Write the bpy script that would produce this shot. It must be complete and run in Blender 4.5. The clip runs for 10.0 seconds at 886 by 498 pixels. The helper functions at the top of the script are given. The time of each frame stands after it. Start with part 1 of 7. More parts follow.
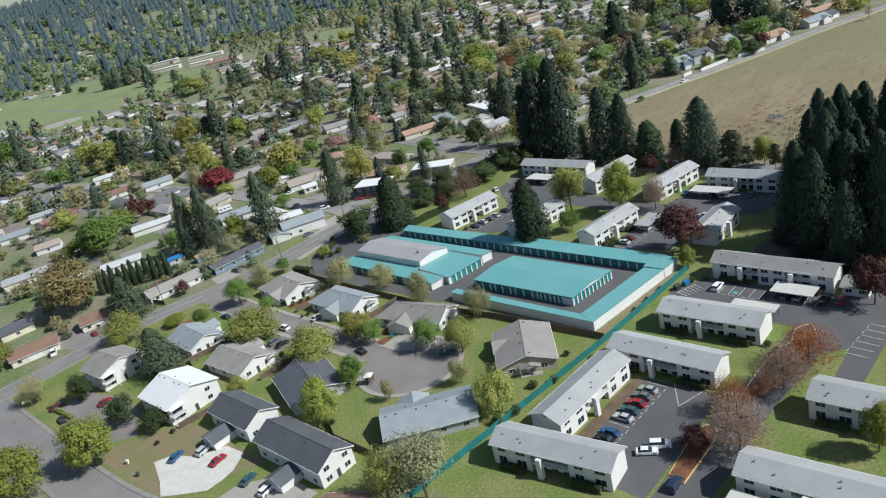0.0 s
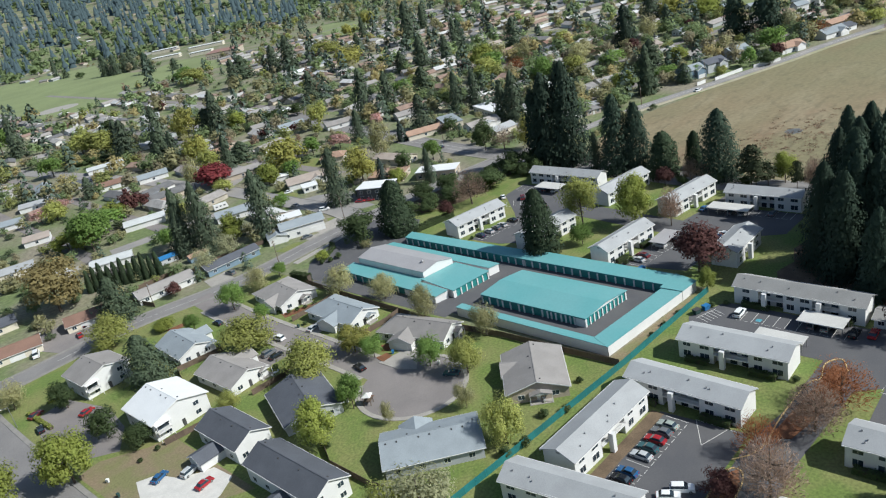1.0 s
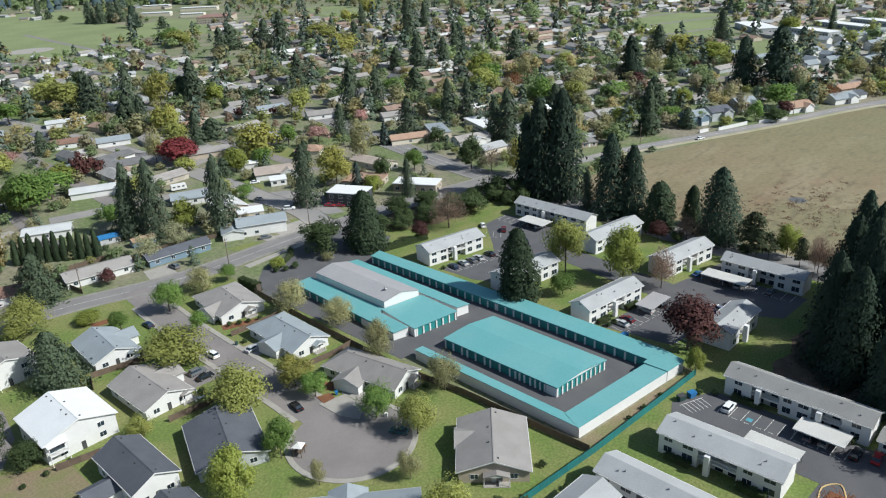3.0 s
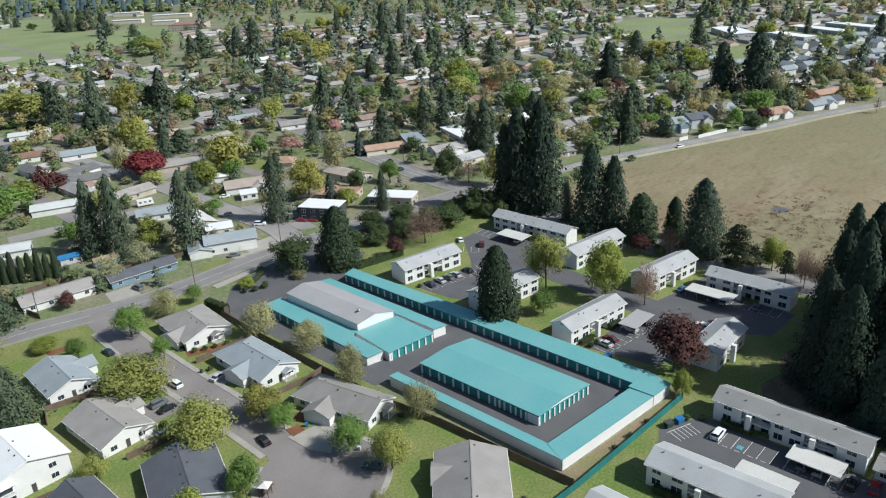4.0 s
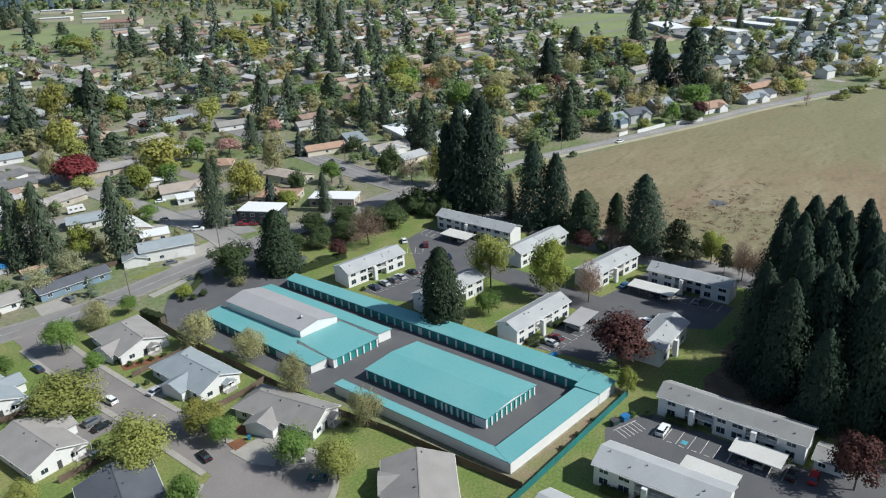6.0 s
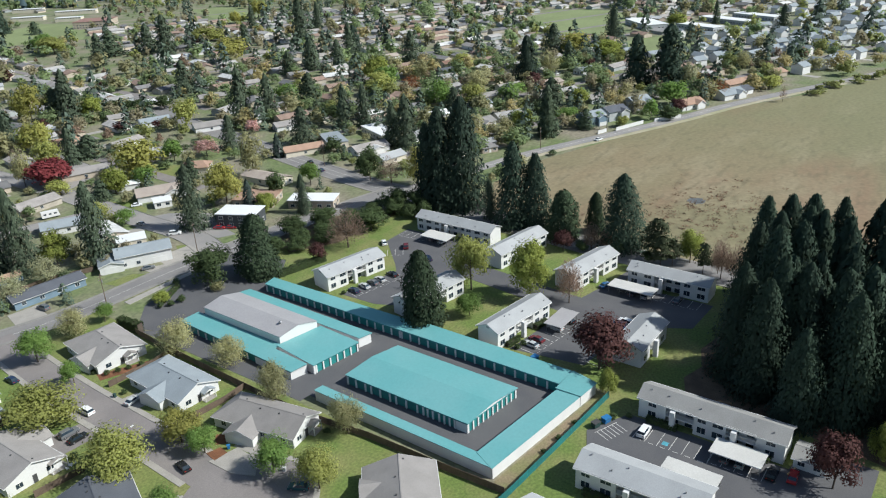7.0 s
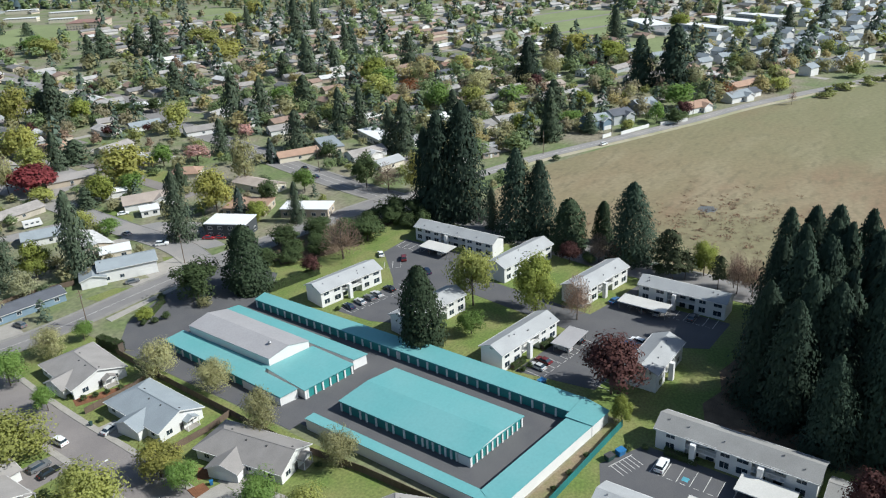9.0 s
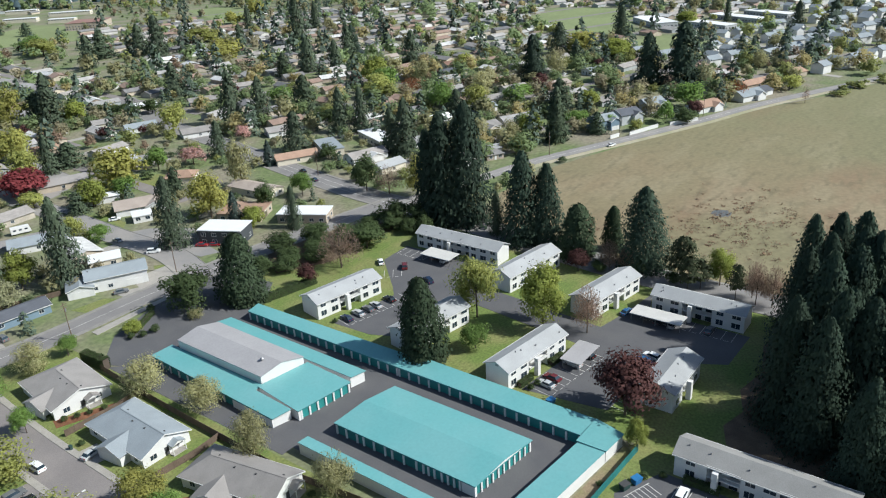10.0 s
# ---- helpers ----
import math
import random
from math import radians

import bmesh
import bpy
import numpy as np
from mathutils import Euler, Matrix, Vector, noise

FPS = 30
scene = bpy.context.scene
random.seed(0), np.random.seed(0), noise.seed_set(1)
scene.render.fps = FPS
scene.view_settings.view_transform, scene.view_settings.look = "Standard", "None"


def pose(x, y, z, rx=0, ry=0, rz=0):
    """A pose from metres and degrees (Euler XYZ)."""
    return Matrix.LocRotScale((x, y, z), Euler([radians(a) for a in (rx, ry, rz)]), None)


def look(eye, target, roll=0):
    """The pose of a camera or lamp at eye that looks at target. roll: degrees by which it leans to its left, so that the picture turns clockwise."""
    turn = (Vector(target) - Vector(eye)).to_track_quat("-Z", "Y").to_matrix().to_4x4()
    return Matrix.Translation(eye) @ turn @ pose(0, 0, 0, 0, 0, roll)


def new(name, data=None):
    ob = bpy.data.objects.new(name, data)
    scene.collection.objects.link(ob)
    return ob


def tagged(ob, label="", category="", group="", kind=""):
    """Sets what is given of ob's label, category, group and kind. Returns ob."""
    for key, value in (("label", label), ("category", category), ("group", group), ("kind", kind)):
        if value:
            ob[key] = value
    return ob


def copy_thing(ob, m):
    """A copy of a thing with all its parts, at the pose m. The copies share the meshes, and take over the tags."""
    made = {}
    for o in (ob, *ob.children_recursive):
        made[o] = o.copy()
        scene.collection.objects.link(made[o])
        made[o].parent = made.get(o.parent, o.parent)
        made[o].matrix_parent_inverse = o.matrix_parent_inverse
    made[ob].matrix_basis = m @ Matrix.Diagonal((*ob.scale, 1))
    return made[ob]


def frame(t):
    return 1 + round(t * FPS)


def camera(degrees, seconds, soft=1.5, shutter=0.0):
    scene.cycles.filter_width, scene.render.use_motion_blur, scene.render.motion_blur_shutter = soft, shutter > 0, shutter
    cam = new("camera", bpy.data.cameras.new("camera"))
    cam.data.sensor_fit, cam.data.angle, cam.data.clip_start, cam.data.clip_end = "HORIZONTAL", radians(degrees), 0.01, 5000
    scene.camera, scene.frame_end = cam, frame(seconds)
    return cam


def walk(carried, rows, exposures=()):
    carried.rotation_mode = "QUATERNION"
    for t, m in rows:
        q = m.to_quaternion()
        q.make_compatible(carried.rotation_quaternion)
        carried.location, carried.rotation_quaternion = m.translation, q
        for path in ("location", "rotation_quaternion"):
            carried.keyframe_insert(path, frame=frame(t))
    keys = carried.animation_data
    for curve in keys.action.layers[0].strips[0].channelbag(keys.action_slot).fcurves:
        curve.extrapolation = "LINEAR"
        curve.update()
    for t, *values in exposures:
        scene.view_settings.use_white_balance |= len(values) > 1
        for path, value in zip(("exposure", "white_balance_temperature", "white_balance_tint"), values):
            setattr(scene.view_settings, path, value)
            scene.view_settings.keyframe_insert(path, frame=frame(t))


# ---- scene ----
cam = camera(60.5, 10.0, soft=1.15)
PATH = [
    (0, (-150.793, -118.073, 104.314), (-149.549, -116.703, 103.555), -14.1),
    (0.5, (-147.592, -112.318, 104.405), (-146.351, -110.947, 103.643), -14.2),
    (1, (-143.767, -107.155, 104.571), (-142.518, -105.795, 103.802), -12.1),
    (1.5, (-139.616, -102.794, 104.545), (-138.361, -101.443, 103.771), -10.4),
    (1.7, (-137.625, -101.039, 104.451), (-136.369, -99.691, 103.675), -9.9),
    (1.8, (-136.582, -100.072, 104.421), (-135.313, -98.736, 103.642), -8.2),
    (1.9, (-135.533, -99.054, 104.398), (-134.237, -97.749, 103.612), -4.8),
    (2, (-134.528, -98.046, 104.383), (-133.225, -96.749, 103.597), -3.4),
    (2.5, (-129.798, -93.321, 104.371), (-128.498, -92.019, 103.587), -2.8),
    (2.7, (-127.988, -91.505, 104.393), (-126.692, -90.199, 103.608), -2.9),
    (3.8, (-118.404, -83.772, 104.416), (-117.063, -82.503, 103.644), -3.0),
    (4, (-117.114, -83.096, 104.406), (-115.772, -81.831, 103.633), -3.0),
    (4.5, (-115.39, -82.171, 104.325), (-114.052, -80.903, 103.549), -3.0),
    (5, (-115.036, -81.88, 104.461), (-113.697, -80.617, 103.68), -3.0),
    (5.5, (-114.759, -81.975, 104.66), (-113.412, -80.722, 103.874), -3.0),
    (5.6, (-114.59, -81.975, 104.714), (-113.234, -80.734, 103.926), -3.1),
    (5.7, (-114.41, -81.982, 104.768), (-113.035, -80.762, 103.979), -3.1),
    (5.8, (-114.266, -81.996, 104.825), (-112.853, -80.822, 104.034), -2.9),
    (6, (-114.05, -82.03, 104.992), (-112.622, -80.873, 104.202), -2.8),
    (6.2, (-113.726, -81.973, 105.137), (-112.299, -80.818, 104.345), -2.8),
    (7.3, (-111.722, -81.103, 106.619), (-110.261, -79.996, 105.817), -2.9),
    (7.5, (-111.172, -80.49, 106.676), (-109.711, -79.384, 105.875), -2.8),
    (8, (-108.992, -78.582, 106.216), (-107.533, -77.475, 105.414), -2.9),
    (8.5, (-105.765, -76.157, 105.347), (-104.307, -75.046, 104.547), -2.9),
    (9, (-101.891, -73.239, 104.433), (-100.435, -72.125, 103.634), -3.0),
    (9.5, (-97.476, -70.177, 103.424), (-96.022, -69.059, 102.625), -3.1),
    (10, (-92.57, -66.851, 102.505), (-91.121, -65.729, 101.704), -3.3),
]
walk(cam, [(t, look(eye, target, roll)) for t, eye, target, roll in PATH], ((0, 0.33, 6120, 5), (0.5, 0.41, 6120, 5), (4, 0.41, 6120, 5), (6, 0.40, 6120, 5), (7.5, 0.50, 6120, 5), (10, 0.53, 6120, 5)))

# ---- light ----
SUN = Vector((0.46, -0.98, 1.0)).normalized()
world = bpy.data.worlds.new("sky")
scene.world = world
world.use_nodes = True
wn = world.node_tree.nodes
sky = wn.new("ShaderNodeTexSky")
sky.sky_type, sky.sun_disc = "NISHITA", False
sky.sun_elevation, sky.sun_rotation = math.asin(SUN.z), math.atan2(SUN.x, SUN.y)
sky.air_density, sky.dust_density, sky.ozone_density = 1.0, 1.0, 1.5
wn["Background"].inputs["Strength"].default_value = 0.072
world.node_tree.links.new(sky.outputs[0], wn["Background"].inputs["Color"])
lamp = bpy.data.lights.new("sun", "SUN")
lamp.energy, lamp.angle, lamp.color = 4.2, radians(0.55), (1.0, 0.965, 0.915)
new("sun", lamp).matrix_world = look(SUN * 300, (0, 0, 0))


# ---- materials ----
def mat(name, color, rough=0.8, spread=0.25, grain=6.0, patch=0.25, bump=0.15, metal=0.0, rnd=0.0, other=None, island=0.0):
    """A surface with grain and patches in metres, a second colour in the patches, and a spread by object or by loose piece."""
    m = bpy.data.materials.new(name)
    m.use_nodes = True
    n, l = m.node_tree.nodes, m.node_tree.links
    b = n["Principled BSDF"]
    b.inputs["Roughness"].default_value, b.inputs["Metallic"].default_value = rough, metal
    geo = n.new("ShaderNodeNewGeometry")
    fine, wide = n.new("ShaderNodeTexNoise"), n.new("ShaderNodeTexNoise")
    for tex, size, det in ((fine, grain, 4.0), (wide, patch, 5.0)):
        tex.inputs["Scale"].default_value, tex.inputs["Detail"].default_value = size, det
        l.new(geo.outputs["Position"], tex.inputs["Vector"])
    mix = n.new("ShaderNodeMix")
    mix.data_type = "RGBA"
    c2 = other or tuple(v * (1 - spread) for v in color)
    mix.inputs["A"].default_value, mix.inputs["B"].default_value = (*color, 1), (*c2, 1)
    ramp = n.new("ShaderNodeMapRange")
    ramp.inputs["From Min"].default_value, ramp.inputs["From Max"].default_value = 0.38, 0.62
    l.new(wide.outputs["Fac"], ramp.inputs["Value"])
    l.new(ramp.outputs["Result"], mix.inputs["Factor"])
    val = n.new("ShaderNodeMapRange")
    val.inputs["From Min"].default_value, val.inputs["From Max"].default_value = 0.25, 0.75
    val.inputs["To Min"].default_value, val.inputs["To Max"].default_value = 1 - spread, 1 + spread
    l.new(fine.outputs["Fac"], val.inputs["Value"])
    fac = val.outputs["Result"]
    for on, src in ((rnd, "object"), (island, "island")):
        if on:
            r = n.new("ShaderNodeMapRange")
            r.inputs["To Min"].default_value, r.inputs["To Max"].default_value = 1 - on, 1 + on
            o = n.new("ShaderNodeObjectInfo").outputs["Random"] if src == "object" else geo.outputs["Random Per Island"]
            l.new(o, r.inputs["Value"])
            k = n.new("ShaderNodeMath")
            k.operation = "MULTIPLY"
            l.new(fac, k.inputs[0]), l.new(r.outputs["Result"], k.inputs[1])
            fac = k.outputs[0]
    hsv = n.new("ShaderNodeHueSaturation")
    l.new(mix.outputs["Result"], hsv.inputs["Color"])
    l.new(fac, hsv.inputs["Value"])
    l.new(hsv.outputs["Color"], b.inputs["Base Color"])
    if bump:
        bp = n.new("ShaderNodeBump")
        bp.inputs["Strength"].default_value, bp.inputs["Distance"].default_value = bump, 0.05
        l.new(fine.outputs["Fac"], bp.inputs["Height"])
        l.new(bp.outputs["Normal"], b.inputs["Normal"])
    return m


def palette(name, colors, rough=0.85, grain=3.0, bump=0.2):
    """A surface whose colour is picked for each object out of a few."""
    m = mat(name, colors[0], rough, 0.16, grain, 0.3, bump)
    n, l = m.node_tree.nodes, m.node_tree.links
    cr = n.new("ShaderNodeValToRGB")
    cr.color_ramp.interpolation = "CONSTANT"
    while len(cr.color_ramp.elements) < len(colors):
        cr.color_ramp.elements.new(0.5)
    for i, c in enumerate(colors):
        cr.color_ramp.elements[i].position, cr.color_ramp.elements[i].color = i / len(colors), (*c, 1)
    l.new(n.new("ShaderNodeObjectInfo").outputs["Random"], cr.inputs["Fac"])
    mix = next(k for k in n if k.bl_idname == "ShaderNodeMix")
    dark = n.new("ShaderNodeMix")
    dark.data_type, dark.blend_type = "RGBA", "MULTIPLY"
    dark.inputs["Factor"].default_value, dark.inputs["B"].default_value = 1.0, (0.8, 0.8, 0.8, 1)
    l.new(cr.outputs["Color"], dark.inputs["A"])
    l.new(cr.outputs["Color"], mix.inputs["A"])
    l.new(dark.outputs["Result"], mix.inputs["B"])
    return m


def leafy(name, color, thin=0.5, dry=None, spread=0.17):
    """Leaves that let some light through, each leaf cluster a little different, each tree too."""
    m = bpy.data.materials.new(name)
    m.use_nodes = True
    n, l = m.node_tree.nodes, m.node_tree.links
    b = n["Principled BSDF"]
    b.inputs["Roughness"].default_value = 0.75
    b.inputs["Specular IOR Level"].default_value = 0.2
    geo, info = n.new("ShaderNodeNewGeometry"), n.new("ShaderNodeObjectInfo")
    mix = n.new("ShaderNodeMix")
    mix.data_type = "RGBA"
    mix.inputs["A"].default_value = (*color, 1)
    mix.inputs["B"].default_value = (*(dry or (color[0] * 1.2, color[1] * 1.08, color[2] * 0.95)), 1)
    noise_tex = n.new("ShaderNodeTexNoise")
    noise_tex.inputs["Scale"].default_value = 0.35
    l.new(geo.outputs["Position"], noise_tex.inputs["Vector"])
    l.new(noise_tex.outputs["Fac"], mix.inputs["Factor"])
    hsv = n.new("ShaderNodeHueSaturation")
    v1, v2, k = n.new("ShaderNodeMapRange"), n.new("ShaderNodeMapRange"), n.new("ShaderNodeMath")
    k.operation = "MULTIPLY"
    v1.inputs["To Min"].default_value, v1.inputs["To Max"].default_value = 1 - spread, 1 + spread
    v2.inputs["To Min"].default_value, v2.inputs["To Max"].default_value = 0.8, 1.2
    l.new(geo.outputs["Random Per Island"], v1.inputs["Value"])
    l.new(info.outputs["Random"], v2.inputs["Value"])
    l.new(v1.outputs["Result"], k.inputs[0]), l.new(v2.outputs["Result"], k.inputs[1])
    l.new(k.outputs[0], hsv.inputs["Value"])
    l.new(mix.outputs["Result"], hsv.inputs["Color"])
    l.new(hsv.outputs["Color"], b.inputs["Base Color"])
    tr, ms = n.new("ShaderNodeBsdfTranslucent"), n.new("ShaderNodeMixShader")
    ms.inputs["Fac"].default_value = thin
    l.new(hsv.outputs["Color"], tr.inputs["Color"])
    l.new(b.outputs[0], ms.inputs[1]), l.new(tr.outputs[0], ms.inputs[2])
    l.new(ms.outputs[0], n["Material Output"].inputs["Surface"])
    return m


M = dict(
    ground=mat("ground", (0.125, 0.16, 0.06), 0.95, 0.35, 0.6, 0.035, 0.3, other=(0.215, 0.19, 0.135)),
    lawn=mat("lawn", (0.122, 0.17, 0.038), 0.95, 0.34, 1.6, 0.09, 0.4, other=(0.185, 0.19, 0.065)),
    drylawn=mat("dry_lawn", (0.17, 0.165, 0.07), 0.95, 0.25, 2.0, 0.15, 0.3, other=(0.21, 0.16, 0.10)),
    field=mat("field_grass", (0.22, 0.172, 0.098), 0.95, 0.16, 0.5, 0.011, 0.1, other=(0.19, 0.168, 0.09)),
    tuft=mat("tuft", (0.19, 0.12, 0.07), 0.95, 0.3, 2.0, 0.3, 0.2, island=0.4),
    sport=mat("sports_turf", (0.20, 0.235, 0.10), 0.95, 0.15, 0.3, 0.02, 0.2),
    gravel=mat("gravel_verge", (0.38, 0.335, 0.24), 0.95, 0.2, 1.5, 0.1, 0.2, other=(0.3, 0.285, 0.17)),
    mulch=mat("bark_mulch", (0.20, 0.085, 0.04), 0.95, 0.3, 6.0, 0.5, 0.4),
    soil=mat("soil", (0.15, 0.105, 0.065), 0.95, 0.3, 4.0, 0.3, 0.4),
    asphalt=mat("asphalt", (0.088, 0.087, 0.092), 0.9, 0.14, 5.0, 0.12, 0.2, other=(0.105, 0.102, 0.104)),
    road=mat("worn_asphalt", (0.215, 0.203, 0.193), 0.9, 0.14, 4.0, 0.1, 0.2, other=(0.185, 0.174, 0.168)),
    street=mat("street_asphalt", (0.19, 0.17, 0.162), 0.9, 0.14, 4.0, 0.1, 0.2, other=(0.22, 0.197, 0.186)),
    paleroad=mat("pale_asphalt", (0.28, 0.258, 0.238), 0.9, 0.12, 4.0, 0.1, 0.2, other=(0.23, 0.22, 0.212)),
    paletan=mat("pale_tan_shingle", (0.36, 0.30, 0.255), 0.9, 0.12, 5.0, 0.25, 0.3, rnd=0.1),
    concrete=mat("concrete", (0.34, 0.315, 0.28), 0.85, 0.12, 4.0, 0.4, 0.2),
    bright=mat("bright_concrete", (0.57, 0.545, 0.50), 0.85, 0.1, 4.0, 0.4, 0.2),
    walk=mat("old_concrete", (0.25, 0.235, 0.215), 0.9, 0.14, 4.0, 0.4, 0.2),
    paint=mat("road_paint", (0.62, 0.60, 0.56), 0.7, 0.25, 8.0, 0.9, 0.1),
    yellowkerb=mat("yellow_kerb", (0.62, 0.44, 0.20), 0.75, 0.2, 5.0, 0.5, 0.1),
    bluepaint=mat("blue_paint", (0.10, 0.36, 0.44), 0.7, 0.2, 6.0, 0.8, 0.1),
    white=mat("white_siding", (0.66, 0.65, 0.63), 0.7, 0.07, 5.0, 0.3, 0.1),
    metalwhite=mat("white_metal", (0.70, 0.69, 0.67), 0.5, 0.05, 4.0, 0.25, 0.05),
    carroof=mat("carport_roof", (0.54, 0.525, 0.49), 0.6, 0.08, 3.0, 0.2, 0.05),
    teal=mat("teal_roof", (0.13, 0.34, 0.34), 0.5, 0.06, 1.5, 0.08, 0.04, other=(0.155, 0.355, 0.355)),
    tealtrim=mat("teal_trim", (0.03, 0.24, 0.25), 0.5, 0.08, 3.0, 0.3, 0.05),
    door=mat("teal_door", (0.03, 0.21, 0.20), 0.5, 0.08, 2.0, 0.3, 0.1, rnd=0.12),
    fence=mat("teal_fence", (0.02, 0.15, 0.15), 0.6, 0.15, 3.0, 0.4, 0.1, rnd=0.1),
    greymetal=mat("grey_metal_roof", (0.36, 0.345, 0.345), 0.55, 0.08, 2.0, 0.12, 0.05),
    aproof=mat("pale_shingle", (0.36, 0.365, 0.365), 0.9, 0.10, 5.0, 0.2, 0.3, rnd=0.06),
    # darker, warmer than pale_shingle; on the annex it stands for tree shade
    dimroof=mat("dim_shingle", (0.275, 0.268, 0.255), 0.9, 0.12, 5.0, 0.2, 0.3),
    dark=mat("dark_shingle", (0.095, 0.101, 0.117), 0.9, 0.14, 5.0, 0.25, 0.3, rnd=0.08),
    greyr=mat("grey_shingle", (0.285, 0.264, 0.247), 0.9, 0.12, 5.0, 0.25, 0.3, rnd=0.1),
    bluer=mat("blue_grey_shingle", (0.27, 0.30, 0.318), 0.9, 0.10, 5.0, 0.25, 0.3, rnd=0.08),
    brownr=mat("brown_shingle", (0.22, 0.13, 0.095), 0.9, 0.14, 5.0, 0.25, 0.3, rnd=0.1),
    paleroof=mat("pale_roof", (0.52, 0.53, 0.52), 0.8, 0.1, 3.0, 0.2, 0.15),
    whiter=mat("white_roof", (0.73, 0.73, 0.72), 0.6, 0.05, 3.0, 0.2, 0.1),
    tanr=mat("tan_roof", (0.37, 0.24, 0.17), 0.9, 0.14, 4.0, 0.25, 0.3, rnd=0.1),
    redroof=mat("red_brown_roof", (0.27, 0.155, 0.125), 0.9, 0.12, 1.0, 0.1, 0.2),
    cream=mat("cream_siding", (0.62, 0.56, 0.45), 0.8, 0.08, 4.0, 0.3, 0.1),
    tansiding=mat("tan_siding", (0.44, 0.37, 0.29), 0.8, 0.1, 4.0, 0.3, 0.1),
    greysiding=mat("grey_siding", (0.42, 0.43, 0.44), 0.8, 0.1, 4.0, 0.3, 0.1),
    darksiding=mat("dark_siding", (0.055, 0.062, 0.068), 0.8, 0.1, 4.0, 0.3, 0.1),
    bluesiding=mat("blue_siding", (0.17, 0.24, 0.30), 0.8, 0.1, 4.0, 0.3, 0.1),
    trimw=mat("white_trim", (0.68, 0.67, 0.645), 0.6, 0.05, 6.0, 0.5, 0.05),
    glass=mat("window_glass", (0.03, 0.045, 0.06), 0.08, 0.2, 2.0, 0.5, 0.0, rnd=0.3),
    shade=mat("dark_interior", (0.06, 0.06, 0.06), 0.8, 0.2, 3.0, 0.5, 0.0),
    wood=mat("fence_wood", (0.14, 0.10, 0.072), 0.9, 0.2, 6.0, 0.5, 0.3, rnd=0.15),
    bark=mat("bark", (0.11, 0.085, 0.065), 0.95, 0.25, 8.0, 0.8, 0.5, rnd=0.15),
    twig=mat("twig", (0.19, 0.145, 0.115), 0.9, 0.2, 8.0, 0.8, 0.0, island=0.3),
    steel=mat("grey_steel", (0.32, 0.32, 0.33), 0.45, 0.1, 6.0, 0.5, 0.05, metal=0.6),
    tyre=mat("tyre", (0.025, 0.025, 0.025), 0.9, 0.1, 8.0, 0.5, 0.1),
    lampglass=mat("lamp_glass", (0.65, 0.63, 0.58), 0.2, 0.05, 8.0, 0.5, 0.0),
    redglass=mat("red_lamp", (0.35, 0.02, 0.015), 0.25, 0.05, 8.0, 0.5, 0.0),
    water=mat("water", (0.13, 0.13, 0.12), 0.35, 0.1, 1.0, 0.3, 0.02),
    dumpblue=mat("blue_steel", (0.03, 0.16, 0.36), 0.5, 0.12, 5.0, 0.6, 0.1),
    dumpgreen=mat("green_steel", (0.025, 0.06, 0.055), 0.5, 0.12, 5.0, 0.6, 0.1),
    farroof=palette("mixed_shingle", [(0.25, 0.235, 0.22), (0.34, 0.325, 0.31), (0.15, 0.147, 0.147), (0.29, 0.20, 0.155), (0.48, 0.47, 0.455), (0.22, 0.21, 0.205), (0.34, 0.31, 0.285), (0.30, 0.30, 0.30), (0.60, 0.59, 0.57), (0.40, 0.38, 0.36)]),
    farwall=palette("mixed_siding", [(0.66, 0.64, 0.60), (0.46, 0.41, 0.34), (0.70, 0.69, 0.67), (0.36, 0.38, 0.38), (0.55, 0.47, 0.37), (0.40, 0.33, 0.27)]),
)
# the field: worn brown patches and mowing streaks over the dry grass
fn, fl = M["field"].node_tree.nodes, M["field"].node_tree.links
base = next(k for k in fn if k.bl_idname == "ShaderNodeMix")
pos = next(k for k in fn if k.bl_idname == "ShaderNodeNewGeometry").outputs["Position"]
last = base.outputs["Result"]
for size, turn, lo, hi, tint, amount in ((0.02, (0, 0, 0.4), 0.5, 0.62, (0.215, 0.14, 0.085), 0.75), (0.045, (0, 0, -0.35), 0.5, 0.62, (0.255, 0.215, 0.13), 0.65), (0.3, (0, 0, -0.35), 0.52, 0.68, (0.125, 0.105, 0.06), 0.55)):
    mapping, tex, ramp, over = fn.new("ShaderNodeMapping"), fn.new("ShaderNodeTexNoise"), fn.new("ShaderNodeMapRange"), fn.new("ShaderNodeMix")
    mapping.inputs["Rotation"].default_value, mapping.inputs["Scale"].default_value = turn, (0.35, 1.0, 1.0)
    tex.inputs["Scale"].default_value, tex.inputs["Detail"].default_value = size, 5.0
    ramp.inputs["From Min"].default_value, ramp.inputs["From Max"].default_value, ramp.inputs["To Max"].default_value = lo, hi, amount
    over.data_type = "RGBA"
    over.inputs["B"].default_value = (*tint, 1)
    fl.new(pos, mapping.inputs["Vector"]), fl.new(mapping.outputs["Vector"], tex.inputs["Vector"])
    fl.new(tex.outputs["Fac"], ramp.inputs["Value"]), fl.new(ramp.outputs["Result"], over.inputs["Factor"])
    fl.new(last, over.inputs["A"])
    last = over.outputs["Result"]
split, ramp, over = fn.new("ShaderNodeSeparateXYZ"), fn.new("ShaderNodeMapRange"), fn.new("ShaderNodeMix")  # greener towards the far end
ramp.inputs["From Min"].default_value, ramp.inputs["From Max"].default_value, ramp.inputs["To Max"].default_value = 190, 400, 0.75
over.data_type = "RGBA"
over.inputs["B"].default_value = (0.165, 0.168, 0.078, 1)
